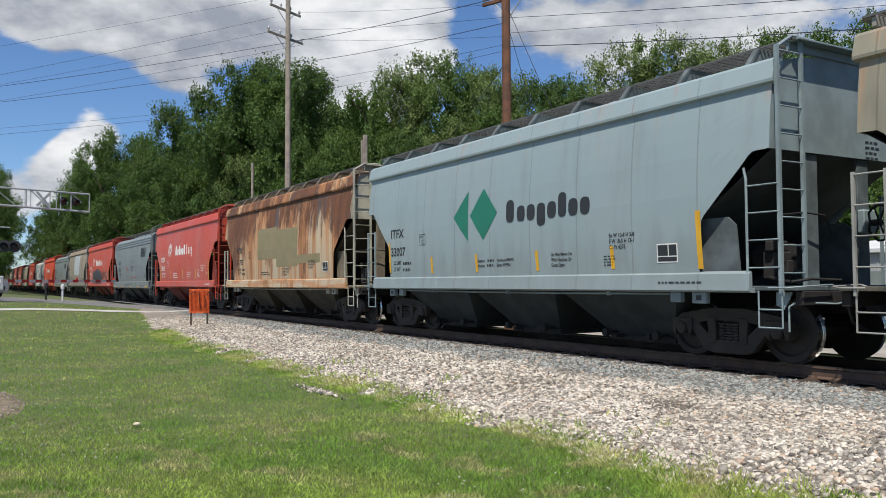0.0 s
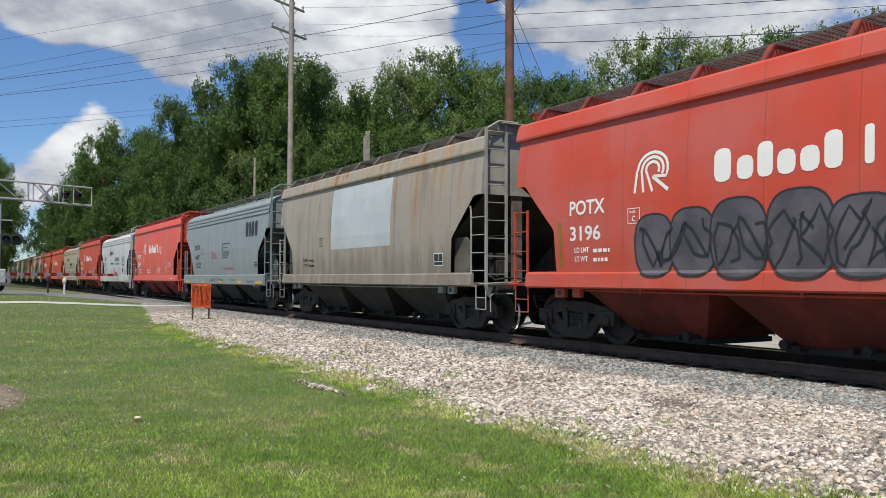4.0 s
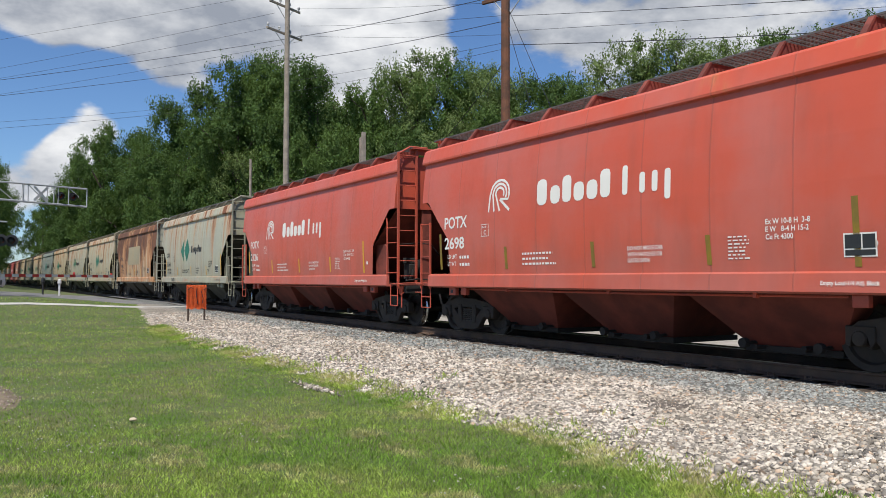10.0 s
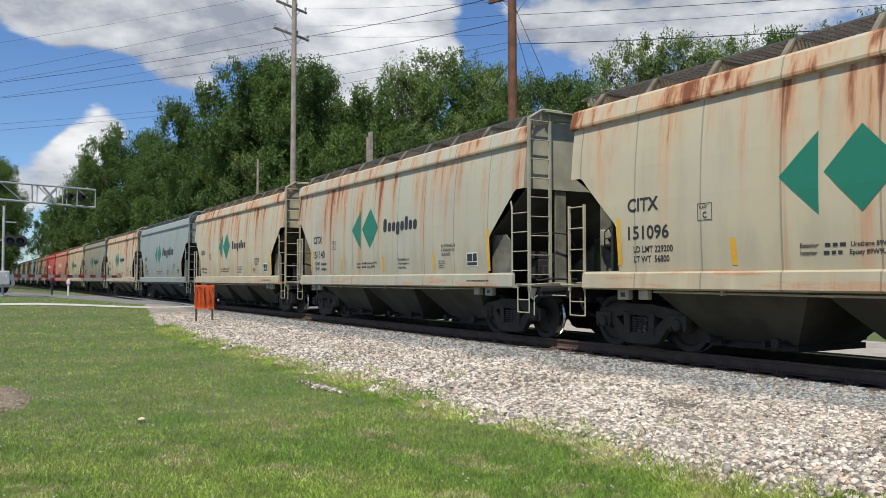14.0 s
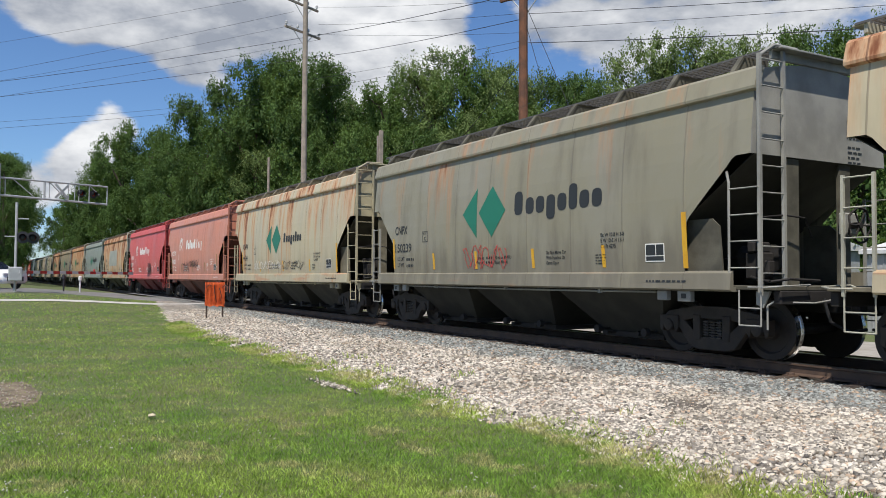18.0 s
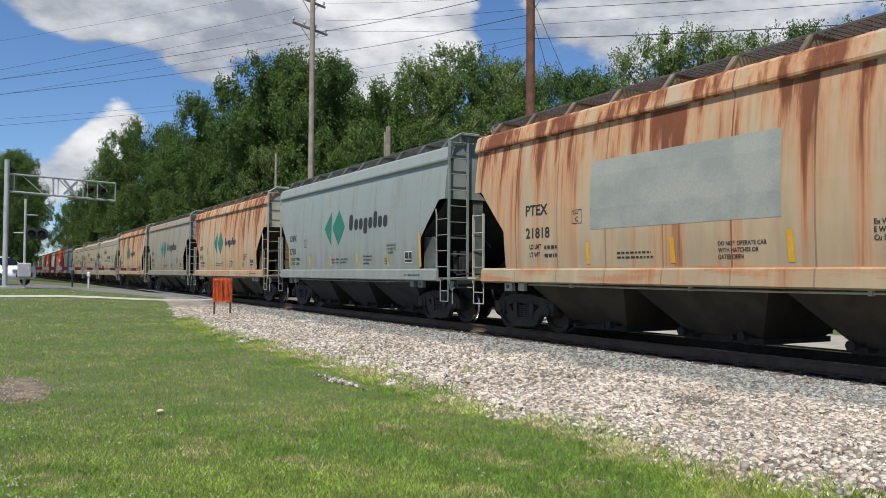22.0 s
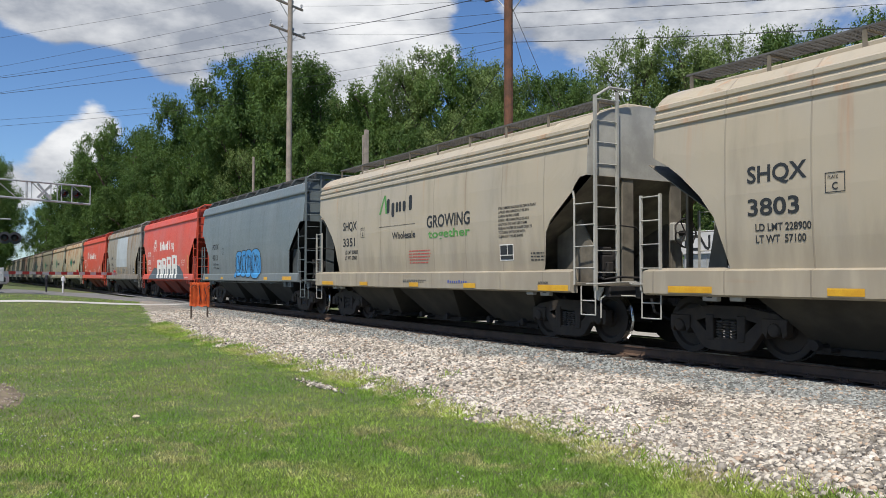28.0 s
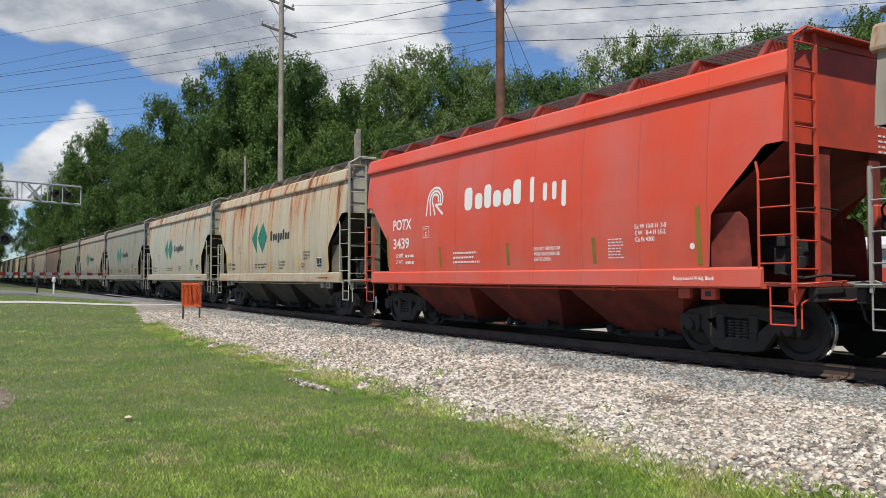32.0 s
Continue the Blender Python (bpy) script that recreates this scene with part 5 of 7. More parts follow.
def gate():
    x0, y0 = at_az(2.0, 45.5)
    z0 = ground_height(x0, y0)
    ob = new("crossing_gate")
    ob.location = (x0, y0, z0)
    q = bmesh.new()
    tube(q, (0, 0, 0), (0, 0, 1.55 + 45.5 * math.tan(radians(4.55)) - z0), 0.065, 10)
    tube(q, (0, 0, 3.65), (-0.1, 0.55, 3.65), 0.035, 8)
    part("mast", fixed(q), M_GALV, ob, "galvanised mast")
    q = bmesh.new()
    box(q, -0.25, 0.25, -0.3, 0.3, 0.55, 1.25)
    part("gate_mechanism", bevel(q, 0.04, 2), M_GALV, ob, "grey gate machine housing")
    q = bmesh.new()
    tube(q, (0, -0.5, 2.75), (0, 0.75, 2.75), 0.03, 8)
    part("lamp_bar", fixed(q), M_GALV, ob)
    for dy in (0.3, 0.75):
        lamp_head(ob, Vector((0.05, dy, 2.72)), Vector((1, -0.15, 0)), 1.0)
        lamp_head(ob, Vector((-0.05, dy, 2.72)), Vector((-1, 0.15, 0)), 1.0)
    ex, ey = at_az(8.86, 51.3)
    s, e = Vector((0.25, 0.15, 1.72 - z0)), Vector((ex - x0, ey - y0, 1.70 - z0))
    n = 19
    side = (e - s).normalized().cross(Vector((0, 0, 1)))
    for k in range(n):
        a, b = s.lerp(e, k / n), s.lerp(e, (k + 1) / n)
        q = bmesh.new()
        h = 0.075
        vs = []
        for p in (a, b):
            for sy, sz in ((-1, -1), (1, -1), (1, 1), (-1, 1)):
                vs.append(q.verts.new(p + side * 0.03 * sy + Vector((0, 0, h * sz))))
        for f in ((3, 2, 1, 0), (4, 5, 6, 7), (0, 1, 5, 4), (1, 2, 6, 5), (2, 3, 7, 6), (3, 0, 4, 7)):
            q.faces.new([vs[i] for i in f])
        part("gate_arm_stripe", fixed(q), M_RED if k % 2 else M_WHITE, ob)
    q = bmesh.new()
    prism(q, [(-0.9, 0.95), (-0.2, 0.75), (-0.1, 1.0), (-0.85, 1.15)], 1, -0.25, -0.1)
    part("counterweight", bevel(q, 0.02), M_GALV, ob)
    for f in (0.62, 0.98):
        q = bmesh.new()
        p = s.lerp(e, f)
        box(q, p.x - 0.05, p.x + 0.05, p.y - 0.05, p.y + 0.05, p.z + 0.075, p.z + 0.20)
        part("arm_lamp", bevel(q, 0.015), M_RED, ob)
    tagged(ob, "lowered red and white striped crossing gate", "crossing gate")


gate()
for azm, dist in ((4.75, 54.0), (5.7, 54.5)):
    x0, y0 = at_az(azm, dist)
    q = bmesh.new()
    z0 = ground_height(x0, y0)
    lathe(q, [(0.05, z0 - 0.05), (0.06, z0 + 0.75), (0.12, z0 + 0.78), (0.10, z0 + 1.0), (0.03, z0 + 1.05)], (x0, y0, 0), 2, 10)
    tagged(link("marker_post", fixed(q), M_BLACK if azm < 5 else M_WHITE), "short dark marker post beside the road" if azm < 5 else "short pale marker post beside the road", "post")


# ---- signal hut, name board and shed beyond the track ----
def name_board():
    ob = new("name_board")
    x0, x1, y = -18.8, -14.9, 20.0
    ob.location = ((x0 + x1) / 2, y, ground_height(-17, y))
    w, g = x1 - x0, ob.location.z
    q = bmesh.new()
    box(q, -w / 2, w / 2, -0.03, 0.03, 2.30 - g, 3.02 - g)
    board = part("board", bevel(q, 0.008), M_WHITE, ob, "white board with dark lettering")
    for x in (-w / 2 + 0.3, w / 2 - 0.3):
        q = bmesh.new()
        tube(q, (x, 0.08, 0), (x, 0.08, 3.0 - g), 0.05, 8)
        part("leg", fixed(q), M_GALV, ob)
    return ob, w, g


board_ob, board_w, board_g = name_board()


def hut(x0, x1, y0, y1, h, label, vents=()):
    ob = new("equipment_hut")
    ob.location = ((x0 + x1) / 2, (y0 + y1) / 2, ground_height((x0 + x1) / 2, y0))
    w, d = (x1 - x0) / 2, (y1 - y0) / 2
    q = bmesh.new()
    box(q, -w, w, -d, d, 0, h)
    part("wall", bevel(q, 0.03), M_GALV, ob, "pale blue-grey metal wall")
    q = bmesh.new()
    prism(q, [(-d - 0.15, h), (d + 0.15, h), (d + 0.15, h + 0.12), (0, h + 0.45), (-d - 0.15, h + 0.12)], 0, -w - 0.15, w + 0.15)
    part("roof", fixed(q), M_WHITE, ob, "white metal roof")
    q = bmesh.new()
    box(q, w * 0.2, w * 0.2 + 0.9, -d - 0.04, -d, 0.1, 2.1)
    part("door", bevel(q, 0.01), M_WHITE, ob)
    for k in range(int(w * 2 / 0.4)):
        q = bmesh.new()
        x = -w + 0.2 + 0.4 * k
        box(q, x - 0.02, x + 0.02, -d - 0.025, -d, 0.05, h - 0.05)
        part("wall_rib", q, M_GALV, ob)
    for v in vents:
        q = bmesh.new()
        lathe(q, [(0.12, h + 0.2), (0.12, h + 0.5), (0.22, h + 0.55), (0.25, h + 0.68), (0.18, h + 0.82), (0.04, h + 0.88)], (v, 0, 0), 2, 14)
        part("roof_vent", fixed(q), M_WHITE, ob, "white round roof ventilator")
    tagged(ob, label, "hut")


hut(-24.6, -18.6, 25.5, 28.5, 2.75, "pale metal equipment hut with a white roof", (1.8, 4.3 - 3.0))
hut(-15.8, -12.6, 24.5, 27.5, 2.5, "white metal storage shed beyond the gravel lane", (0.6,))


# ---- waiting car ----
def suv():
    ob = new("car")
    x0, y0 = at_az(0.45, 55.0)
    ob.location = (x0, y0, ground_height(x0, y0) + 0.04)
    ob.rotation_euler = (0, 0, radians(40))
    prof = [(-2.2, 0.35), (2.15, 0.32), (2.25, 0.55), (2.2, 0.85), (1.95, 1.02), (1.15, 1.10), (0.35, 1.62), (-0.3, 1.70), (-1.5, 1.66), (-2.05, 1.15), (-2.25, 0.95), (-2.3, 0.55)]
    q = bmesh.new()
    prism(q, prof, 1, -0.90, 0.90)
    for v in q.verts:
        if v.co.z > 1.12:
            v.co.y *= 0.80
    bmesh.ops.bevel(q, geom=q.edges[:], offset=0.07, segments=2, affect="EDGES")
    part("body", fixed(q), M_CAR, ob, "glossy white body", True)
    for pts, n in (([(1.05, 1.14), (0.40, 1.56)], "windscreen"),):
        q = bmesh.new()
        vs = [q.verts.new(p) for p in ((1.16, -0.70, 1.16), (1.16, 0.70, 1.16), (0.50, 0.62, 1.60), (0.50, -0.62, 1.60))]
        f = q.faces.new(vs)
        bmesh.ops.solidify(q, geom=[f], thickness=0.02)
        part(n, fixed(q), M_GLASS, ob)
    for s in (-1, 1):
        q = bmesh.new()
        prism(q, [(0.75, 1.15), (0.25, 1.54), (-1.4, 1.56), (-1.75, 1.15)], 1, s * 0.79, s * 0.835)
        part("side_window", fixed(q), M_GLASS, ob)
        q = bmesh.new()
        box(q, 2.08, 2.24, s * 0.62 - 0.2, s * 0.62 + 0.2, 0.78, 0.92)
        part("headlight", bevel(q, 0.02), M_LAMP, ob)
        for x in (-1.35, 1.35):
            q = bmesh.new()
            lathe(q, [(0.18, s * 0.78), (0.34, s * 0.76), (0.36, s * 0.80), (0.36, s * 0.90), (0.33, s * 0.93), (0.22, s * 0.92)], (x, 0, 0.34), 1, 20)
            w = part("wheel", fixed(q), M_BLACK, ob)
            q = bmesh.new()
            lathe(q, [(0.05, s * 0.925), (0.21, s * 0.90), (0.22, s * 0.85)], (x, 0, 0.34), 1, 16)
            part("rim", fixed(q), M_GALV, w)
    q = bmesh.new()
    box(q, 2.2, 2.29, -0.55, 0.55, 0.45, 0.72)
    part("grille", bevel(q, 0.02), M_BLACK, ob)
    tagged(ob, "white sport utility car waiting at the crossing", "car")


M_CAR = material("white_car_enamel", (0.78, 0.79, 0.80), 0.18)
M_LAMP = material("clear_lamp_glass", (0.6, 0.62, 0.65), 0.08)
suv()

# ---- trees ----
def leaf_mesh(name, p, out, size, mat, rng, parent=None):
    """Small folded leaves at the points p, turned mostly outwards and to the light."""
    count = len(p)
    a = rng.normal(size=(count, 3)) + out * 0.5 + np.array([0, 0, -0.5])
    a /= np.linalg.norm(a, axis=1)[:, None]
    nrm = out * 1.1 + rng.normal(size=(count, 3)) * 0.38 + np.array([0, 0, 0.6])
    b = np.cross(a, nrm)
    b /= np.linalg.norm(b, axis=1)[:, None] + 1e-9
    s = size * rng.uniform(0.55, 1.35, count)[:, None]
    up = np.cross(b, a) * s * 0.16
    v = np.stack([p - a * s * 0.5, p + b * s * 0.33 + up, p + a * s * 0.55, p - b * s * 0.33 + up], 1).reshape(-1, 3)
    me = bpy.data.meshes.new(name)
    me.vertices.add(len(v))
    me.vertices.foreach_set("co", v.ravel().astype(np.float32))
    i = np.arange(count) * 4
    f = np.stack([i, i + 1, i + 2, i, i + 2, i + 3], 1).reshape(-1)
    me.loops.add(len(f))
    me.loops.foreach_set("vertex_index", f.astype(np.int32))
    me.polygons.add(count * 2)
    me.polygons.foreach_set("loop_start", (np.arange(count * 2) * 3).astype(np.int32))
    me.update(calc_edges=True)
    return link_mesh(name, me, mat, parent)


def sprays(clumps, count, rng, reach=1.25, thin=0.15, lift=0.25):
    """Leaf points: each clump throws out a number of twigs, and the leaves sit along their outer parts."""
    clumps = np.array(clumps)
    per = 14
    d = rng.normal(size=(len(clumps), per, 3)) + np.array([0, 0, lift])
    d /= np.linalg.norm(d, axis=2)[:, :, None]
    length = rng.uniform(0.6, reach, (len(clumps), per))
    w = np.repeat(clumps[:, 3] ** 2, per)
    k = rng.choice(len(w), count, p=w / w.sum())
    c, r = clumps[k // per, :3], clumps[k // per, 3][:, None]
    way = d.reshape(-1, 3)[k]
    p = c + way * r * (rng.uniform(0.12, 1.0, count) ** 0.55 * length.reshape(-1)[k])[:, None] + rng.normal(size=(count, 3)) * r * thin
    return p, way


def tree(seed, mat, leaves=46000, size=0.022, crown=0.12, upright=0.0, boughs=15, puff=0.082):
    """A tree one metre high, to be scaled: a trunk that forks into limbs, boughs with clumps of leafy twigs."""
    rng, nr = random.Random(seed), np.random.default_rng(seed)
    ob = new("tree")
    b = bmesh.new()
    tube(b, (0, 0, -0.02), (0.005, 0.004, 0.30), 0.028, 9, 0.020)
    tube(b, (0.005, 0.004, 0.30), (0.015, -0.01, 0.82), 0.020, 8, 0.004)
    low = crown
    clumps = []
    for k in range(boughs):
        f = (k + 0.5) / boughs
        z = low + (0.97 - low) * f
        q = (z - low) / (1 - low)
        width = max(0.06, 0.33 * math.sin(math.pi * min(1.0, q) ** 0.8) ** 0.6)
        a = k * 2.4 + rng.uniform(-0.5, 0.5)
        out = width * rng.uniform(0.62, 1.08)
        rise = 0.10 + 0.12 * upright
        tip = Vector((out * math.cos(a), out * math.sin(a), z))
        base = Vector((0, 0, max(0.08, z - rise - out * 0.35)))
        mid = base.lerp(tip, 0.5) + Vector((0, 0, 0.04))
        tube(b, base, mid, 0.009, 6, 0.006)
        tube(b, mid, tip, 0.006, 5, 0.0015)
        for j in range(10):
            g = rng.uniform(0.3, 1.0)
            p = base.lerp(tip, g)
            r = puff * rng.uniform(0.55, 1.1)
            sc = 0.07 * (0.4 + 2 * width)
            clumps.append((p.x + rng.gauss(0, sc), p.y + rng.gauss(0, sc), min(0.97 - 0.4 * r, max(low, p.z + rng.gauss(0, 0.035))), r))
        clumps.append((tip.x, tip.y, min(tip.z, 0.95), puff * rng.uniform(0.5, 0.9)))
    part("trunk", fixed(b), M_BARK, ob, "grey-brown bark")
    p, way = sprays(clumps, leaves, nr, 1.3 + 0.5 * upright, 0.13, 0.2 + 0.9 * upright)
    p[:, 2] = np.minimum(p[:, 2], 1.02)
    leaf_mesh("crown", p, way, size, mat, nr, ob)
    return tagged(ob, "leafy green deciduous tree in full summer leaf", "tree", "trees behind the track")


MOLDS_T = [tree(11, M_LEAF[0], 58000, 0.0112), tree(23, M_LEAF[1], 58000, 0.0115, 0.10, 0.0, 13, 0.095), tree(37, M_LEAF[1], 54000, 0.0115, 0.14, 0.0, 12, 0.090),
           tree(51, M_LEAF[0], 58000, 0.0112, 0.08, 0.1, 15, 0.088), tree(67, M_LEAF[2], 58000, 0.0105, 0.10, 0.7, 17, 0.072), tree(83, M_LEAF[2], 54000, 0.0112, 0.06, 0.05, 14, 0.090)]
own = {}


def plant(x, y, h, wide, kind, turn, slim=0.72):
    mold = MOLDS_T[kind]
    k = min(1.25 * h, max(slim * h, wide / 0.66))
    m = pose(x, y, max(-0.1, ground_height(x, y)) - 0.05, 0, 0, turn) @ Matrix.Diagonal((k, k, h, 1))
    if kind in own:
        return copy_thing(mold, m)
    own[kind] = m
    return mold


# azimuth, distance, height, width of the crown, kind
for i, (azm, dist, h, wide, kind) in enumerate([
    (4.7, 175, 15.2, 5.3, 1), (5.8, 140, 16.7, 4.3, 0), (7.1, 112, 17.9, 4.2, 2), (8.2, 96, 18.4, 5.6, 0), (9.9, 92, 17.8, 4.5, 1), (11.5, 90, 16.7, 3.8, 2), (13.1, 76, 17.4, 4.4, 1), (15.1, 70, 18.5, 3.9, 2),
    (16.8, 66, 19.5, 5.5, 1), (18.7, 66, 18.4, 3.2, 3), (20.1, 64, 18.6, 4.2, 3), (21.9, 62, 17.8, 3.4, 1), (23.8, 68, 17.7, 3.8, 5), (26.0, 56, 15.8, 3.3, 0), (28.8, 53, 16.6, 3.7, 4), (31.7, 52, 16.4, 3.8, 0),
    (34.3, 50, 15.1, 2.4, 4), (36.4, 54, 15.3, 2.6, 3), (38.8, 52, 14.9, 2.5, 1), (40.4, 52, 14.1, 2.2, 0), (44.1, 41, 13.8, 2.8, 4), (47.6, 41, 13.7, 3.0, 4), (50.6, 43, 13.7, 2.7, 4), (54.0, 50, 16.2, 2.1, 1),
    (56.8, 46, 14.8, 2.9, 3), (59.3, 46, 14.9, 3.8, 0), (8.9, 100, 12.5, 6.2, 5), (11.7, 86, 12.8, 5.4, 0), (14.6, 70, 12.3, 4.4, 3), (17.6, 62, 12.1, 4.3, 5), (21.1, 58, 11.8, 4.4, 0), (24.2, 56, 12.1, 3.9, 3),
    (27.4, 50, 11.2, 3.8, 1), (31.0, 48, 11.5, 3.7, 5), (34.6, 46, 11.5, 3.5, 0), (37.8, 46, 11.5, 3.5, 3)]):
    plant(*at_az(azm, dist), h, wide * 1.25, kind, 77 * i)
# woods behind, up to the far end of the track
for i in range(26):
    azm = 5.2 + 2.3 * i
    dist = float(np.interp(azm, (5, 8, 12, 20, 30, 64), (260, 150, 104, 82, 66, 56))) + 4 * (i % 3)
    top = float(np.interp(azm, (5, 8, 10.5, 13.5, 17, 23, 30, 37, 41, 64), (5.0, 7.2, 8.2, 10.0, 12.0, 11.5, 12.5, 11.0, 10.2, 12.0)))
    plant(*at_az(azm, dist), dist * math.tan(radians(top - 0.5 * (i % 2))) + 1.6, dist * (0.085 if azm > 9 else 0.045), (1, 3, 0, 2)[i % 4], 61 * i)
# the row on the near side of the track, beyond the road
for i in range(16):
    x = -98 - 9 * i - 0.5 * i * i
    h = min(24.0, 1.5 - 0.125 * x)
    tagged(plant(x, min(-0.056 * x, 8.9) - 0.24 * h, h, 0.44 * h, (1, 3, 0, 2)[i % 4], 50 * i, 0.6), group="trees beyond the road")
for kind, m in own.items():
    MOLDS_T[kind].matrix_basis = m
rng, nr = random.Random(4), np.random.default_rng(5)
clumps = []
for k in range(420):
    x = -230 + 260 * k / 420 + rng.uniform(-1, 1)
    y = rng.uniform(26.5, 33) if x > -30 else rng.uniform(18.5, 24)
    top = rng.uniform(2.5, 7.5)
    for j in range(3):
        clumps.append((x + rng.gauss(0, 1), y + rng.gauss(0, 1), top * (0.2 + 0.35 * j), rng.uniform(0.8, 1.7)))
p, way = sprays(clumps, 100000, nr)
tagged(leaf_mesh("brush", p, way, 0.26, M_LEAF[1], nr), "dense dark green brush under the trees", "brush", kind="stuff")


# ---- loose ballast stones ----
def stones(name, count, seed, place, smin, smax, mat):
    rng = np.random.default_rng(seed)
    base = np.array([(-1, -1, -1), (1, -1, -1), (1, 1, -1), (-1, 1, -1), (-1, -1, 1), (1, -1, 1), (1, 1, 1), (-1, 1, 1)], float)
    tri = np.array([(0, 2, 1), (0, 3, 2), (4, 5, 6), (4, 6, 7), (0, 1, 5), (0, 5, 4), (1, 2, 6), (1, 6, 5), (2, 3, 7), (2, 7, 6), (3, 0, 4), (3, 4, 7)])
    p = place(rng, count)
    count = len(p)
    v = np.repeat(base[None], count, 0) * rng.uniform(0.45, 1.0, (count, 8, 3))
    v *= rng.uniform(smin, smax, (count, 1, 1)) * rng.uniform(0.6, 1.0, (count, 1, 3))
    q = rng.normal(size=(count, 4))
    q /= np.linalg.norm(q, axis=1)[:, None]
    w, x, y, z = q.T
    rot = np.stack([np.stack([1 - 2 * (y * y + z * z), 2 * (x * y - z * w), 2 * (x * z + y * w)], 1), np.stack([2 * (x * y + z * w), 1 - 2 * (x * x + z * z), 2 * (y * z - x * w)], 1), np.stack([2 * (x * z - y * w), 2 * (y * z + x * w), 1 - 2 * (x * x + y * y)], 1)], 1)
    v = np.einsum("nij,nkj->nki", rot, v) * np.array([1, 1, 0.85]) + p[:, None]
    me = bpy.data.meshes.new(name)
    me.vertices.add(count * 8)
    me.vertices.foreach_set("co", v.reshape(-1).astype(np.float32))
    f = (np.arange(count)[:, None, None] * 8 + tri[None]).reshape(-1)
    me.loops.add(len(f))
    me.loops.foreach_set("vertex_index", f.astype(np.int32))
    me.polygons.add(count * 12)
    me.polygons.foreach_set("loop_start", (np.arange(count * 12) * 3).astype(np.int32))
    me.update(calc_edges=True)
    return link_mesh(name, me, mat)


EDGE_X = np.linspace(-60, 10, 1400)
EDGE_Y = np.array([ballast_edge(x) for x in EDGE_X])


def height_table(x, y):
    return np.array([ballast_z(a, b) if b < TRACK - 1.7 else ground_height(a, b) + 0.02 for a, b in zip(x, y)])


def shoulder(rng, n):
    d = 4.5 * (34 / 4.5) ** rng.uniform(0, 1, n)
    x = -d
    e = np.interp(x, EDGE_X, EDGE_Y)
    spill = rng.exponential(0.12, n) * (rng.uniform(0, 1, n) < 0.06)
    y = e - 0.10 + (TRACK - 0.8 - e) * rng.uniform(0, 1, n) ** 1.1 - spill * 3
    return np.stack([x, y, height_table(x, y) + 0.004], 1)


def near_corner(rng, n):
    x = rng.uniform(-9, -0.5, n)
    e = np.interp(x, EDGE_X, EDGE_Y)
    y = e + (TRACK - 1.0 - e) * rng.uniform(0, 1, n)
    return np.stack([x, y, height_table(x, y) + 0.004], 1)


def all_ballast(rng, n):
    return np.concatenate([shoulder(rng, int(n * 0.7)), near_corner(rng, int(n * 0.3))])


tagged(stones("ballast_stones", 92000, 8, all_ballast, 0.014, 0.040, M_CHIP), "loose angular pale limestone chips", "ballast", kind="stuff")


# ---- grass ----
def blades(name, count, seed, place, lo, hi, width, mat, droop=0.5):
    rng = np.random.default_rng(seed)
    p = place(rng, count)
    count = len(p)
    a = rng.uniform(0, 2 * np.pi, count)
    far = np.clip(np.hypot(p[:, 0], p[:, 1]) / 11.0, 1, 4)
    h = rng.uniform(lo, hi, count) * (0.8 + 0.2 * far)
    w = width * rng.uniform(0.7, 1.4, count) * far
    dx, dy = np.cos(a), np.sin(a)
    lean = rng.uniform(0.1, 1.0, count) * droop * h
    l = rng.uniform(0, 2 * np.pi, count)
    lx, ly = np.cos(l) * lean, np.sin(l) * lean
    v = np.zeros((count, 4, 3))
    v[:, 0] = p + np.stack([-dx * w / 2, -dy * w / 2, np.zeros(count)], 1)
    v[:, 1] = p + np.stack([dx * w / 2, dy * w / 2, np.zeros(count)], 1)
    v[:, 2] = p + np.stack([dx * w * 0.4 + lx * 0.4, dy * w * 0.4 + ly * 0.4, h * 0.6], 1)
    v[:, 3] = p + np.stack([lx, ly, h], 1)
    me = bpy.data.meshes.new(name)
    me.vertices.add(count * 4)
    me.vertices.foreach_set("co", v.reshape(-1).astype(np.float32))
    i = np.arange(count) * 4
    f = np.stack([i, i + 1, i + 2, i, i + 2, i + 3], 1).reshape(-1)
    me.loops.add(len(f))
    me.loops.foreach_set("vertex_index", f.astype(np.int32))
    me.polygons.add(count * 2)
    me.polygons.foreach_set("loop_start", (np.arange(count * 2) * 3).astype(np.int32))
    me.update(calc_edges=True)
    return link_mesh(name, me, mat)


def on_lawn(rng, n):
    d = 4.2 * (48 / 4.2) ** (rng.uniform(0, 1, n) ** 1.25)
    az = np.radians(rng.uniform(-1, 68, n))
    x, y = -d * np.cos(az), d * np.sin(az)
    rest = rng.uniform(0, 1, n) < 0.12       # the lawn round and behind the camera
    x, y = np.where(rest, rng.uniform(-9, 7, n), x), np.where(rest, rng.uniform(-7, 5, n), y)
    e = np.interp(x, EDGE_X, EDGE_Y)
    bare = np.hypot((x + 12.2) / 1.3, (y - 0.35) / 0.42) < rng.uniform(0.7, 1.25, n)
    spill = np.hypot((x + 10.9) / 0.75, (y - 4.45) / 0.13) < rng.uniform(0.5, 1.2, n)
    keep = (y < e + rng.normal(0, 0.10, n) + 0.02) & ~spill & ~((x < -37.95) & (x > -38.7)) & ~((x < -43) & (y > -60)) & ~(bare & (rng.uniform(0, 1, n) < 0.9))
    x, y = x[keep], y[keep]
    return np.stack([x, y, np.array([ground_height(a, b) for a, b in zip(x, y)]) - 0.012], 1)


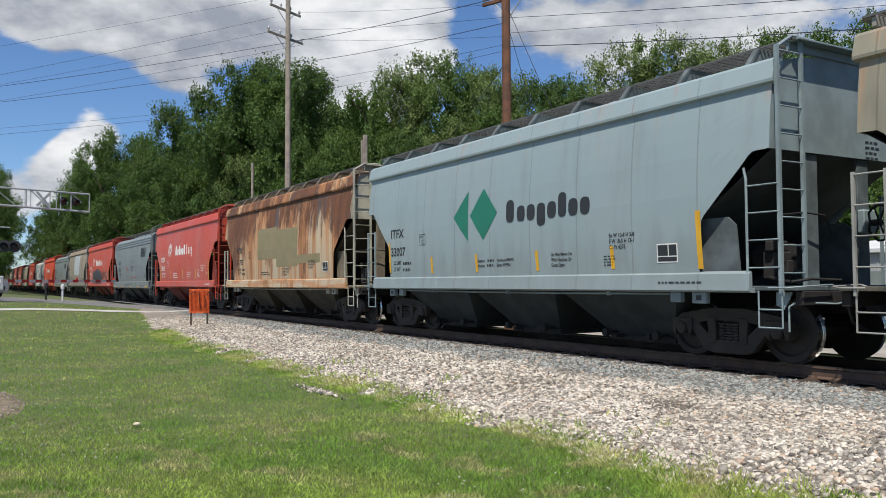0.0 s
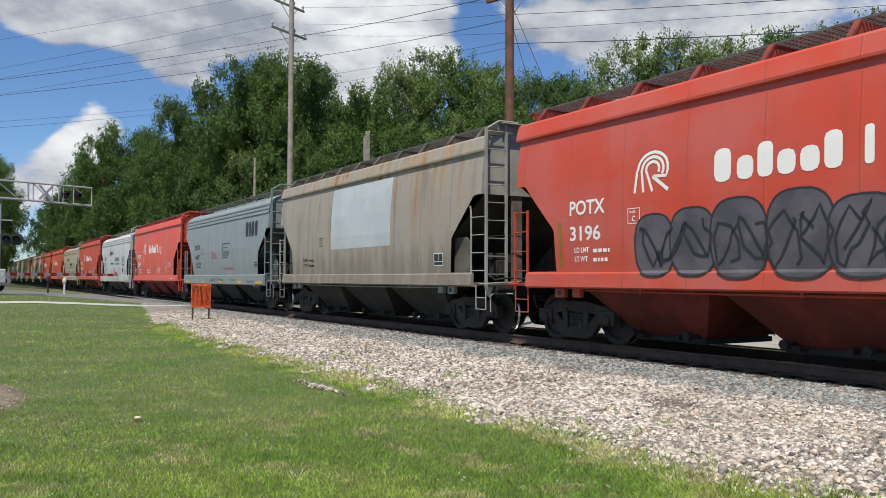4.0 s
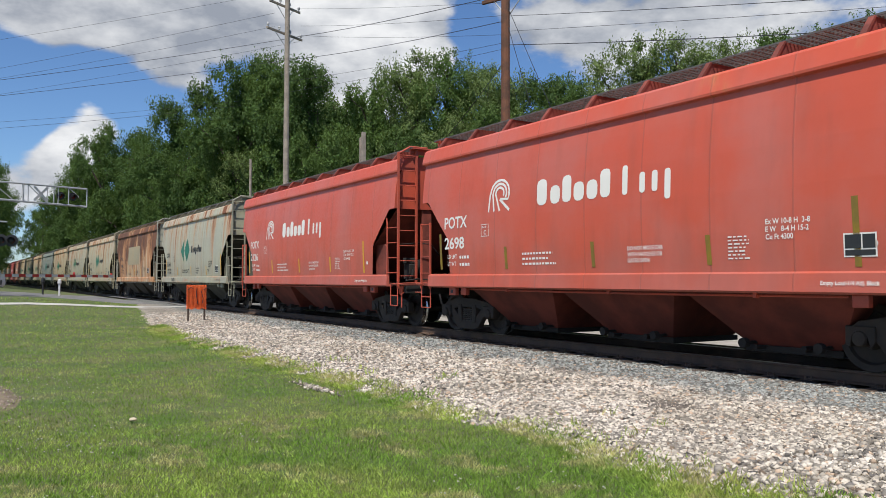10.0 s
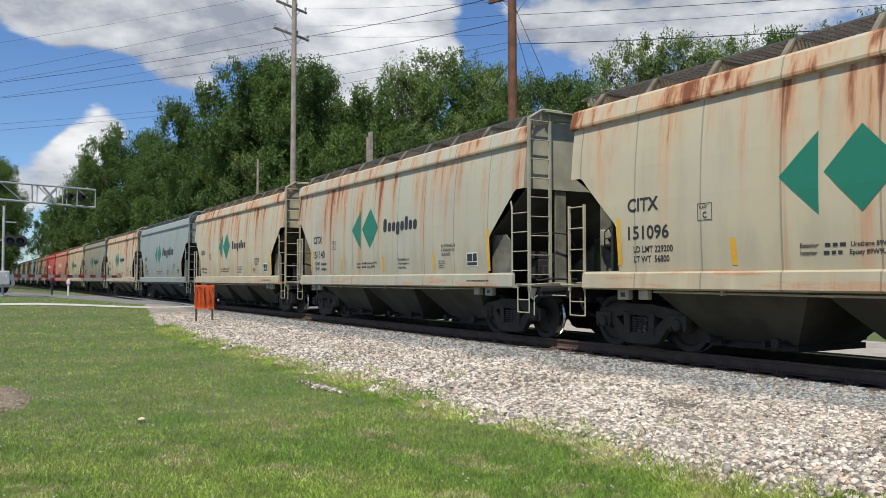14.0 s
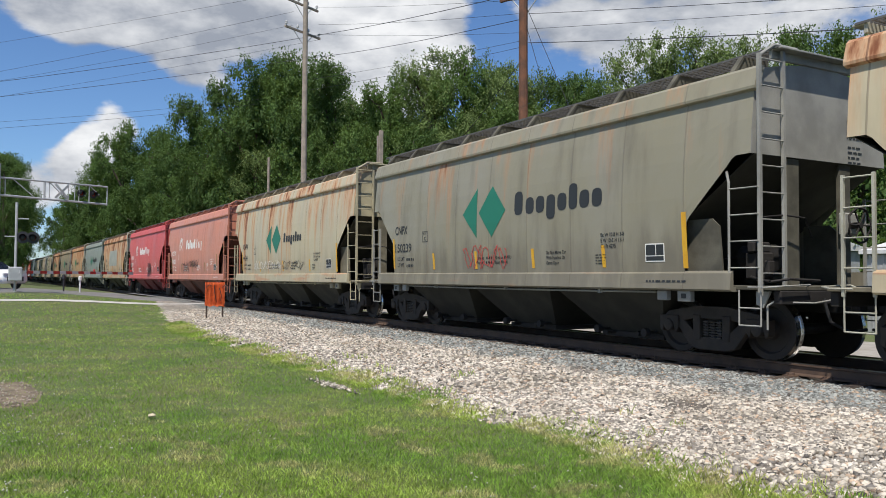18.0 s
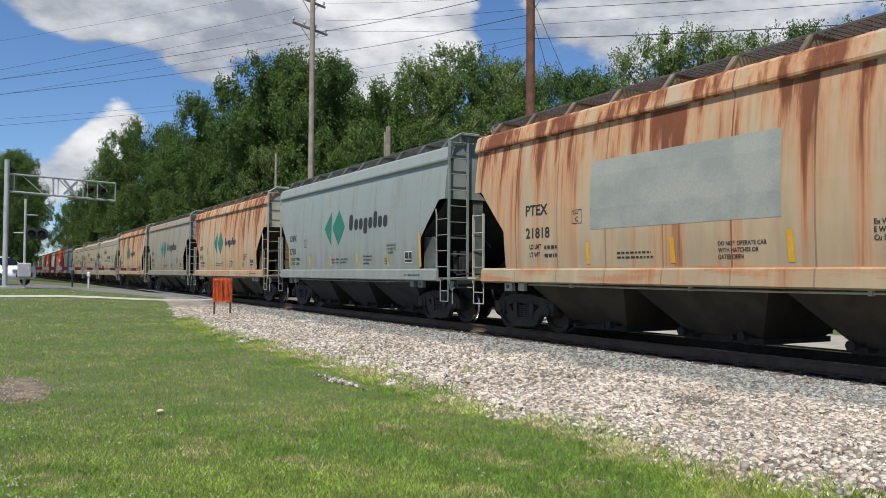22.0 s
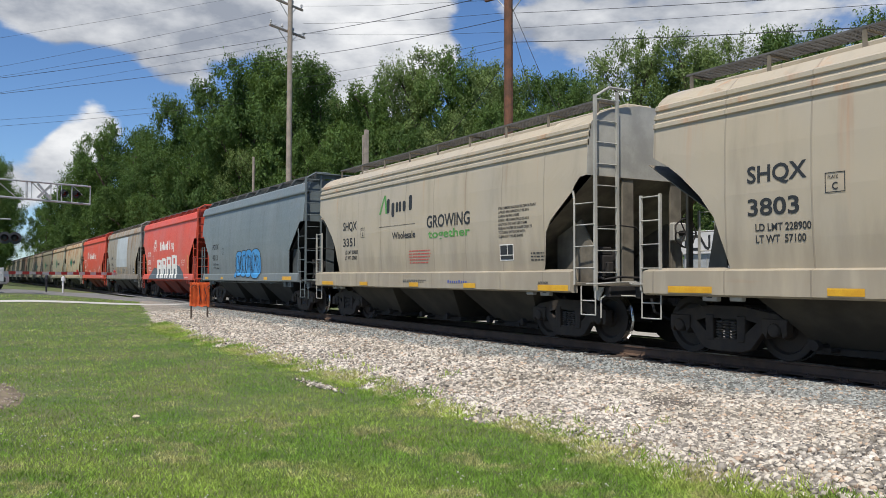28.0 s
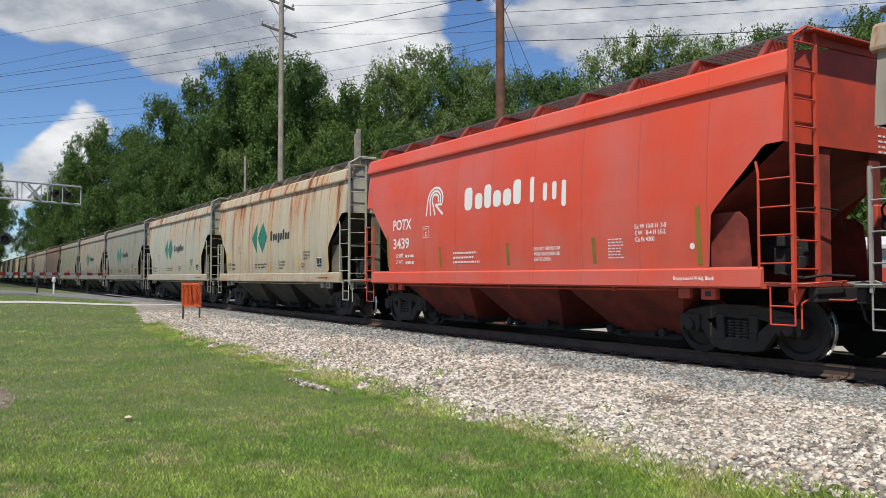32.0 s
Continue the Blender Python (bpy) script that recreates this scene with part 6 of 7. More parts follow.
def along_edge(rng, n):
    x = -3.2 - 24 * rng.uniform(0, 1, n) ** 1.6
    clump = np.array([noise.noise((a * 1.3, 9.0, 0)) for a in x])
    y = np.interp(x, EDGE_X, EDGE_Y) + rng.normal(-0.02, 0.19, n) - 0.05
    keep = clump > -0.25
    x, y = x[keep], y[keep]
    return np.stack([x, y, np.array([ballast_z(a, b) for a, b in zip(x, y)]) - 0.01], 1)


def clover_spots(rng, n):
    d = 4.6 * (22 / 4.6) ** rng.uniform(0, 1, n)
    az = np.radians(1 + 55 * rng.uniform(0, 1, n) ** 1.8)
    x, y = -d * np.cos(az), d * np.sin(az)
    c = np.array([noise.noise((a * 0.45, b * 0.45, 4.0)) for a, b in zip(x, y)])
    keep = (y < np.interp(x, EDGE_X, EDGE_Y) - 0.3) & (c > 0.24 - 0.42 * (y < 1.5))
    x, y = x[keep], y[keep]
    return np.stack([x, y, np.array([ground_height(a, b) for a, b in zip(x, y)]) + 0.05], 1)


def tufts(rng, n):
    c = np.stack([rng.uniform(-14, -3.5, 46), rng.uniform(0.1, 2.6, 46)], 1)
    c[:, 1] = np.interp(c[:, 0], EDGE_X, EDGE_Y) + rng.normal(0, 1, 46) ** 2 * 0.25
    k = rng.integers(0, 46, n)
    x, y = c[k, 0] + rng.normal(0, 0.06, n), c[k, 1] + rng.normal(0, 0.06, n)
    return np.stack([x, y, np.array([ballast_z(a, b) for a, b in zip(x, y)]) - 0.01], 1)


tagged(blades("lawn_grass", 530000, 12, on_lawn, 0.020, 0.042, 0.0044, M_BLADE, 1.0), "short mown green lawn grass", "grass", kind="stuff")
tagged(blades("edge_grass", 44000, 13, along_edge, 0.03, 0.085, 0.0055, M_EDGE, 0.9), "longer bright grass along the ballast edge", "grass", kind="stuff")
tagged(blades("weed_tufts", 900, 15, tufts, 0.05, 0.15, 0.007, M_EDGE, 0.6), "weeds sprouting at the edge of the ballast", "weeds", kind="stuff")
tagged(stones("clover_flowers", 1900, 14, clover_spots, 0.006, 0.011, M_CLOVER), "tiny white clover flowers in the lawn", "clover", kind="stuff")
bm = bmesh.new()
bmesh.ops.create_icosphere(bm, subdivisions=2, radius=0.042)
for v in bm.verts:
    v.co *= 1 + 0.25 * noise.noise(v.co * 14)
    v.co.z *= 0.5
rock = tagged(link("stone", bm, M_SANDSTONE), "single pale stone lying in the lawn", "stone")
rock.location = (-9.35, 1.68, 0.03)

# bare stony patch in the lawn
bm = bmesh.new()
ring = []
for k in range(26):
    a = 2 * math.pi * k / 26
    r = 1 + 0.22 * noise.noise((math.cos(a) * 1.6, math.sin(a) * 1.6, 3))
    ring.append(bm.verts.new((-12.2 + 1.35 * r * math.cos(a), 0.35 + 0.45 * r * math.sin(a), -0.006)))
mid = bm.verts.new((-12.2, 0.35, 0.012))
for k in range(26):
    bm.faces.new((ring[k], ring[(k + 1) % 26], mid))
tagged(link("bare_patch", bm, M_SOIL), "bare brown soil patch with loose stones", "soil", kind="structure")


def on_patch(rng, n):
    a, r = rng.uniform(0, 2 * np.pi, n), rng.uniform(0, 1, n) ** 0.5
    return np.stack([-12.2 + 1.3 * r * np.cos(a), 0.35 + 0.42 * r * np.sin(a), np.full(n, 0.004)], 1)


def on_spot(rng, n):
    x, y = -6.85 + rng.normal(0, 0.22, n), 7.12 + rng.normal(0, 0.13, n)
    return np.stack([x, y, height_table(x, y) + 0.014], 1)


def on_spill(rng, n):
    x, y = -10.9 + rng.normal(0, 0.35, n), 4.45 + rng.normal(0, 0.06, n)
    return np.stack([x, y, np.array([ground_height(a, b) for a, b in zip(x, y)]) + 0.008], 1)


tagged(stones("spilled_stones", 170, 20, on_spill, 0.010, 0.026, M_CHIP), "pale stones spilled into the grass", "stones", kind="stuff")
tagged(stones("patch_stones", 150, 18, on_patch, 0.010, 0.028, M_OLD_CHIP), "loose stones on bare soil", "stones", kind="stuff")
tagged(stones("stained_stones", 230, 19, on_spot, 0.014, 0.034, M_OILY), "dark oil-stained stones on the ballast", "stones", kind="stuff")

# ---- lettering and marks on the car sides ----
def skin_y(z, kind):
    """Just proud of the side sheet or of the side sill at height z."""
    if z >= 1.345:
        return side_y(z, kind) + 0.006
    return float(np.interp(z, (1.03, 1.06, 1.30, 1.345), (1.655, 1.657, 1.640, 1.60))) + (0.0 if kind == "flat" else 0.014)


class Decal:
    """Flat paint on the near side of a car, in x and z, wrapped on the sheet."""

    def __init__(self, dx=0.0):
        self.bm, self.dx = bmesh.new(), dx

    def shape(self, pts):
        vs = [self.bm.verts.new((x, 0, z)) for x, z in pts]
        self.bm.faces.new(vs)
        return self

    def rect(self, x0, x1, z0, z1, slant=0.0):
        return self.shape([(x0 + slant, z0), (x1 + slant, z0), (x1, z1), (x0, z1)])

    def frame_box(self, x0, x1, z0, z1, t):
        self.rect(x0, x1, z0, z0 + t).rect(x0, x1, z1 - t, z1)
        return self.rect(x0, x0 + t, z0 + t, z1 - t).rect(x1 - t, x1, z0 + t, z1 - t)

    def ribbon(self, pts, w):
        """A stroke of width w along a line."""
        pts = [Vector(p) for p in pts]
        left, right = [], []
        for i, p in enumerate(pts):
            d = (pts[min(i + 1, len(pts) - 1)] - pts[max(i - 1, 0)]).normalized()
            n = Vector((-d.y, d.x)) * w / 2
            left.append(self.bm.verts.new((p.x + n.x, 0, p.y + n.y)))
            right.append(self.bm.verts.new((p.x - n.x, 0, p.y - n.y)))
        for i in range(len(pts) - 1):
            self.bm.faces.new((left[i], left[i + 1], right[i + 1], right[i]))
        return self

    def text(self, words, x0, z0, cap, x1=None):
        """Letters with this cap height; x1 fits the width."""
        me = glyphs(words)
        xs = [v.co.x for v in me.vertices]
        lo, hi = min(xs), max(xs)
        k = cap / 0.70
        kx = (x1 - x0) / (hi - lo) if x1 is not None else k * 0.92
        n = len(self.bm.verts)
        self.bm.from_mesh(me)
        self.bm.verts.ensure_lookup_table()
        for v in self.bm.verts[n:]:
            v.co = (x0 + (v.co.x - lo) * kx, 0, z0 + v.co.y * k)
        return self

    def bars(self, x0, x1, z0, z1, lines, seed=0):
        """Writing too small to read."""
        rng = random.Random(seed + int(x0 * 100))
        h = (z1 - z0) / lines
        for k in range(lines):
            z, x = z1 - h * (k + 1) + h * 0.2, x0
            end = x1 - rng.uniform(0, 0.25) * (x1 - x0)
            while x < end:
                w = rng.uniform(0.04, 0.11)
                self.rect(x, min(end, x + w), z, z + h * 0.40)
                x += w + 0.03
        return self

    def word(self, letters, x0, x1, base, xh, stroke, tall=0.45):
        """A wordmark as a row of plain rounded blocks: x small, T tall, p hanging, C large, i narrow."""
        wide = {"i": 0.55, "C": 1.25, "T": 0.9}
        total = sum(wide.get(c, 1.0) for c in letters)
        x = x0
        for c in letters:
            step = (x1 - x0) * wide.get(c, 1.0) / total
            w = min(step * 0.80, stroke * 3.6)
            a, b = x + (step - w) / 2, x + (step + w) / 2
            self.pill(a, b, base - (xh * 0.42 if c == "p" else 0), base + xh * (1 + tall * (c in "TC")))
            x += step
        return self

    def pill(self, x0, x1, z0, z1):
        """A block with rounded corners."""
        r = min(x1 - x0, z1 - z0) * 0.35
        pts = []
        for cx, cz, a0 in ((x1 - r, z0 + r, -90), (x1 - r, z1 - r, 0), (x0 + r, z1 - r, 90), (x0 + r, z0 + r, 180)):
            pts += [(cx + r * math.cos(radians(a0 + k)), cz + r * math.sin(radians(a0 + k))) for k in (0, 45, 90)]
        return self.shape(pts)

    def done(self, name, car, mat, kind, label="", lift=0.0):
        b = self.bm
        zs = [v.co.z for v in b.verts]
        for z in [1.06, 1.30, 1.345] + [1.5 + 0.15 * k for k in range(18)]:
            if min(zs) < z < max(zs):
                bmesh.ops.bisect_plane(b, geom=b.verts[:] + b.edges[:] + b.faces[:], plane_co=(0, 0, z), plane_no=(0, 0, 1))
        for v in b.verts:
            v.co.y = -skin_y(v.co.z, kind) - lift
            v.co.x += self.dx
        for f in b.faces:
            f.normal_update()
            if f.normal.y > 0:
                f.normal_flip()
        return part(name, b, mat, car, label)


GLYPHS = {}


def glyphs(words):
    if words not in GLYPHS:
        cu = bpy.data.curves.new("letters", "FONT")
        cu.body, cu.resolution_u, cu.offset = words, 3, 0.020
        ob = bpy.data.objects.new("letters", cu)
        GLYPHS[words] = bpy.data.meshes.new_from_object(ob)
        bpy.data.objects.remove(ob)
    return GLYPHS[words]


def marks(car, kind, mat, name, number, limits=None, x=-4.68, z=2.36, cap=0.25, seed=0, wide=1.0):
    """Reporting marks, number, load limits and the plate box."""
    if name:
        Decal().text(name, x, z, cap, x + 0.235 * wide * len(name)).done("reporting_mark", car, mat, kind, "painted reporting mark")
    if number:
        Decal().text(number, x, z - 0.46, cap, x + 0.205 * wide * len(number)).done("car_number", car, mat, kind, "painted car number")
    d = Decal()
    if limits:
        d.text("LD LMT " + limits[0], x + 0.12, z - 0.68, 0.10).text("LT WT  " + limits[1], x + 0.12, z - 0.84, 0.10)
    else:
        d.text("LD LMT", x + 0.12, z - 0.68, 0.09).text("LT WT", x + 0.12, z - 0.84, 0.09).bars(x + 0.62, x + 1.05, z - 0.88, z - 0.56, 2, seed)
    d.done("weight_lettering", car, mat, kind)
    if name and number:
        b = Decal().text(name, 0.62, 3.62, 0.13).text(number, 0.62, 3.42, 0.13).bars(0.64, 1.0, 3.02, 3.34, 4, seed).bm
        for v in b.verts:
            v.co = (6.366, v.co.x, v.co.z)
        part("end_lettering", b, mat, car, "small marks on the end sheet")
    d = Decal()
    px = x + (1.20 if kind == "round" else 1.5)
    d.frame_box(px, px + 0.28, z - 0.24, z + 0.02, 0.012)
    d.text("C", px + 0.10, z - 0.20, 0.09).text("PLATE", px + 0.04, z - 0.06, 0.04)
    d.done("plate_box", car, mat, kind)


def stripes(car, kind, mat, spots, dx=0.0):
    for x, z0, z1, w in spots:
        Decal(dx).rect(x - w / 2, x + w / 2, z0, z1, 0.03 if z1 - z0 > 0.3 else 0.0).done("reflector", car, mat, kind, "yellow reflective strip")


def panel_box(car, kind, x, z, s=0.30):
    Decal().rect(x, x + s * 1.45, z, z + s).done("data_panel", car, M_WHITE_TEXT, kind, "black and white data panel")
    d = Decal()
    d.rect(x + 0.02, x + s * 0.78, z + s * 0.36, z + s - 0.02).rect(x + s * 0.84, x + s * 1.45 - 0.02, z + s * 0.36, z + s - 0.02).rect(x + 0.02, x + s * 1.45 - 0.02, z + 0.02, z + s * 0.30)
    d.done("data_panel", car, M_DARK_TEXT, kind, "", 0.003)


M_DULL_YELLOW = surface("dulled_yellow_strip", (0.30, 0.20, 0.02), (0.22, 0.15, 0.03), 4.0, 0.6, 60.0, 0.05, 0.002)
M_GRAFF_GREY = surface("grey_spray_paint", (0.13, 0.12, 0.13), (0.07, 0.065, 0.075), 2.0, 0.6, 40.0, 0.02, 0.001)
M_GRAFF_BLUE = surface("blue_spray_paint", (0.05, 0.30, 0.66), (0.08, 0.36, 0.72), 2.0, 0.5, 40.0, 0.02, 0.001)
M_SLATE = surface("slate_overspray", (0.10, 0.13, 0.15), (0.14, 0.16, 0.17), 2.0, 0.6, 40.0, 0.02, 0.001)
M_PATCH = surface("stained_patch_paint", (0.40, 0.36, 0.23), (0.46, 0.36, 0.21), 2.2, 0.6, 30.0, 0.02, 0.002)
M_PATCH_OLIVE = surface("olive_patch_paint", (0.27, 0.235, 0.125), (0.33, 0.26, 0.14), 2.2, 0.65, 30.0, 0.02, 0.002)
M_PATCH_GREY = surface("grey_patch_paint", (0.34, 0.36, 0.32), (0.44, 0.44, 0.38), 1.6, 0.55, 30.0, 0.02, 0.002)
M_PATCH_WHITE = surface("pale_blue_patch_paint", (0.56, 0.60, 0.60), (0.48, 0.51, 0.50), 1.0, 0.5, 30.0, 0.02, 0.002)


def potash(car, number, limits, ink=M_WHITE_TEXT, strip=None, dx=0.0, mx=-4.68):
    k = "flat"
    marks(car, k, ink, "POTX", number, limits, mx)
    d = Decal(dx)
    for j in range(3):
        r = 0.30 - 0.085 * j
        cx, cz, foot = -2.62, 2.98, -3.02 + 0.20 * j
        pts = [(foot, 2.62), (cx - r * 1.15, cz)] + [(cx + 1.1 * r * math.cos(a), cz + 0.92 * r * math.sin(a)) for a in np.linspace(math.pi, -0.5, 12)]
        if j == 0:
            pts += [(cx + 0.02, cz - 0.12)]
        d.ribbon(pts, 0.05)
    d.ribbon([(-2.62, 2.86), (-2.28, 2.62)], 0.06)
    d.done("emblem", car, ink, k, "pale striped emblem")
    d = Decal(dx)
    d.word("CxTxxT", -1.44, 0.70, 2.63, 0.34, 0.085)
    d.word("Cxip", 0.80, 2.15, 2.63, 0.34, 0.035)
    d.done("wordmark", car, ink, k, "plain pale wordmark blocks")
    d = Decal(dx)
    for j, s in enumerate(("DO NOT MOVE CAR", "WITH HATCHES OR", "GATES OPEN")):
        d.text(s, 1.07, 1.70 - 0.10 * j, 0.065)
    d.done("notice_lettering", car, ink, k)
    d = Decal(dx)
    for j, s in enumerate(("Ex W 10-8 H  3-8", "E W   8-4 H 15-2", "Cu Ft 4300")):
        d.text(s, 3.76, 1.98 - 0.105 * j, 0.072)
    d.done("size_lettering", car, ink, k)
    Decal(dx).text("Empty Load-1/4 Adj. Block", 4.6, 1.15, 0.055).done("brake_lettering", car, ink, k)
    Decal(dx).bars(3.12, 3.50, 1.50, 1.86, 7, 3).done("small_lettering", car, ink, k)
    Decal(dx).bars(-1.85, -0.75, 1.48, 1.78, 3, 4).done("small_lettering", car, ink, k)
    m = strip or M_YELLOW
    stripes(car, k, m, [(-2.42, 1.43, 1.88, 0.09), (0.20, 1.43, 1.88, 0.09), (2.75, 1.43, 1.88, 0.09), (5.06, 1.38, 2.26, 0.09), (-4.98, 1.44, 2.25, 0.09)], dx)
    Decal().shape([(4.80 + 0.05 * math.cos(a), 1.66 + 0.05 * math.sin(a)) for a in np.linspace(0, 2 * math.pi, 15)[:-1]]).done("round_badge", car, ink, k)


def diamonds(car, name, number, limits, ink=M_DARK_TEXT, x=-5.0, strip=None, style="old"):
    k = "flat"
    marks(car, k, ink, name, number, limits, x, 2.33, 0.21, 0, 0.74)
    cz = 2.60 if style == "old" else 2.64
    dx = 0.36 if style == "new" else 0.0
    d = Decal(dx)
    d.shape([(-1.93, cz), (-1.33, cz - 0.55), (-1.33, cz + 0.55)])
    d.shape([(-1.25, cz), (-0.73, cz - 0.55), (-0.21, cz), (-0.73, cz + 0.55)])
    d.done("diamond_emblem", car, M_GREEN_TEXT, k, "two green diamond shapes")
    x1, base, xh, w = {"old": (1.98, 2.45, 0.24, 0.055), "wide": (2.70, 2.40, 0.31, 0.075), "new": (2.86, 2.50, 0.33, 0.08)}[style]
    Decal(dx).word("CxxpxTxx", 0.05, x1, base, xh, w).done("wordmark", car, ink, k, "plain dark wordmark blocks")
    d = Decal()
    for j, s in enumerate(("Do Not Move Car", "With Hatches Or", "Gates Open")):
        d.text(s, 0.95 if style == "old" else 1.55, 1.68 - 0.10 * j, 0.062)
    d.done("notice_lettering", car, ink, k)
    d = Decal()
    for j, s in enumerate(("Ex W 10-8 H 3-8", "E W 10-5 H 13-1", "Cu Ft 4275")):
        d.text(s, 3.15, 1.95 - 0.10 * j, 0.066)
    d.done("size_lettering", car, ink, k)
    x0 = -1.62 if style == "old" else -0.95
    d = Decal().text("Exterior", x0, 1.62, 0.062).bars(x0 + 0.36, x0 + 0.66, 1.60, 1.72, 1, 5).text("Urethane 89W9U", x0 + 0.72, 1.62, 0.062)
    d.text("Interior", x0, 1.52, 0.062).bars(x0 + 0.34, x0 + 0.64, 1.50, 1.62, 1, 6).text("Epoxy 89W9U", x0 + 0.70, 1.52, 0.062)
    d.done("paint_lettering", car, ink, k)
    Decal().bars(3.0, 3.3, 1.46, 1.66, 4, 6).done("small_lettering", car, ink, k)
    Decal().bars(4.3, 5.3, 1.15, 1.22, 1, 7).done("small_lettering", car, ink, k)
    spots = (-2.72, 0.03, 2.75) if style == "old" else (-2.95, -1.03, 1.10, 3.20)
    stripes(car, k, strip or M_YELLOW, [(a, 1.41, 1.80, 0.09) for a in spots] + [(5.10, 1.38, 2.26, 0.10), (-5.10, 1.44, 2.22, 0.09)])
    panel_box(car, k, 4.25, 1.49)


SLOGAN = "GROWING"


def growers(car, number, limits, ink=M_DARK_TEXT, dx=0.0):
    k = "round"
    marks(car, k, ink, "SHQX", number, limits, -4.78 + dx, 2.54, 0.23)
    Decal(dx).word("TpiixC"[:6], -2.05, -0.52, 2.86, 0.26, 0.045).done("wordmark", car, ink, k, "plain dark wordmark blocks")
    Decal(dx).shape([(-2.44, 2.86), (-2.34, 2.86), (-2.10, 3.34), (-2.16, 3.34)]).shape([(-2.16, 3.34), (-2.06, 3.34), (-1.96, 2.86), (-2.06, 2.86)]).done("leaf_emblem", car, M_LIME_TEXT, k, "green leaf-like strokes")
    Decal(dx).rect(-2.42, -0.45, 2.515, 2.525).text("Wholesale", -1.68, 2.18, 0.17, -0.44).done("lettering", car, ink, k)
    Decal(dx).text(SLOGAN, 0.13, 2.38, 0.28, 2.03).done("slogan", car, ink, k, "dark painted slogan")
    d = Decal(dx)
    for j, s in enumerate(("STRATHMORE RAILPLEX EXTERIOR PAINT", "APPLIED ARI-PARAGOULD 06-2015", "CARBOLINE 892 LINING", "APPLIED ARI-PARAGOULD 05-2015", "CAUTION: DO NOT USE STEAM,", "BOILING WATER OR SHARP OBJECTS", "TO CLEAN, ENTER CAR WITH", "CLEAN SOFT SOLED SHOES.")):
        d.text(s, 3.12, 2.60 - 0.083 * j, 0.052)
    d.done("paint_lettering", car, ink, k)
    Decal(dx).bars(4.2, 4.65, 1.52, 1.72, 3, 8).done("small_lettering", car, ink, k)
    Decal(dx).bars(-1.0, 0.2, 1.08, 1.16, 2, 9).done("small_lettering", car, ink, k)
    Decal(dx).text("LIFT HERE", 5.0, 1.25, 0.045).done("lift_lettering", car, ink, k)
    Decal(dx).text("JACK HERE", 4.5, 1.08, 0.05).done("lift_lettering", car, ink, k)
    Decal(dx).text("together", 0.19, 2.13, 0.19, 2.03).done("slogan", car, M_LIME_TEXT, k, "green painted slogan")
    Decal(dx).bars(-0.77, 0.29, 1.53, 1.89, 5, 10).done("warning_text", car, M_RED_TEXT, k, "red warning text")
    Decal(dx).word("Cxxxx Cxxx".replace(" ", ""), 1.13, 1.98, 1.08, 0.05, 0.016).done("maker_mark", car, M_BLUE_TEXT, k)
    stripes(car, k, M_YELLOW, [(-5.35, 0.98, 1.08, 0.86), (-2.82, 0.98, 1.08, 0.5), (0.03, 0.98, 1.08, 0.46), (2.55, 0.98, 1.08, 0.48), (5.42, 0.96, 1.07, 0.9)])
    panel_box(car, k, 3.15 + dx, 1.55, 0.33)


def steel(car, number, limits, dx=0.0):
    k = "round"
    marks(car, k, M_DARK_TEXT, "POTX", number, limits, -4.45 + dx, 2.50, 0.24)
    Decal(dx).word("CTCC", 3.41, 4.96, 2.80, 0.40, 0.13).done("wordmark", car, M_DARK_TEXT, k, "bold plain dark wordmark blocks")
    d = Decal(dx)
    for j, s in enumerate(("HEMPEL 45500/55030 EXTERIOR PAINT", "05-20", "HEMPEL FX4 37300 LINING", "05-20", "CAUTION: DO NOT USE STEAM,", "BOILING WATER OR SHARP OBJECTS", "TO CLEAN, ENTER CAR WITH", "CLEAN SOFT SOLED SHOES.")):
        d.text(s, 0.12, 2.62 - 0.083 * j, 0.052)
    d.text("CAUTION:", -0.4, 1.12, 0.06).bars(0.05, 0.5, 1.08, 1.18, 2, 2).bars(-1.6, -0.6, 1.06, 1.2, 2, 3).bars(4.45, 4.95, 1.62, 1.84, 3, 4).text("2 INCH TREAD COBO SHOES", 3.7, 1.05, 0.05)
    d.done("lettering", car, M_DARK_TEXT, k)
    d = Decal(dx)
    d.text("DO NOT HAMMER ON CAR", 0.29, 1.56, 0.085, 1.69)
    for j, s in enumerate(("WARNING", "DO NOT APPLY VIBRATORS", "TO ANY PART OF CAR BODY", "EXCEPT VIBRATOR BRACKETS", "USE ON LOADED CAR ONLY")):
        d.text(s, -1.55, 2.31 - 0.07 * j, 0.046)
    d.done("warning_text", car, M_RED_TEXT, k, "red warning text")
    Decal(dx).word("CxxxxxCxxx", 1.42, 2.21, 1.11, 0.07, 0.018).done("maker_mark", car, M_LIME_TEXT, k)
    stripes(car, k, M_YELLOW, [(-5.35, 0.98, 1.08, 0.8), (-2.6, 0.98, 1.08, 0.46), (0.35, 0.98, 1.08, 0.46), (3.0, 0.98, 1.08, 0.5), (5.5, 0.98, 1.08, 0.8)])


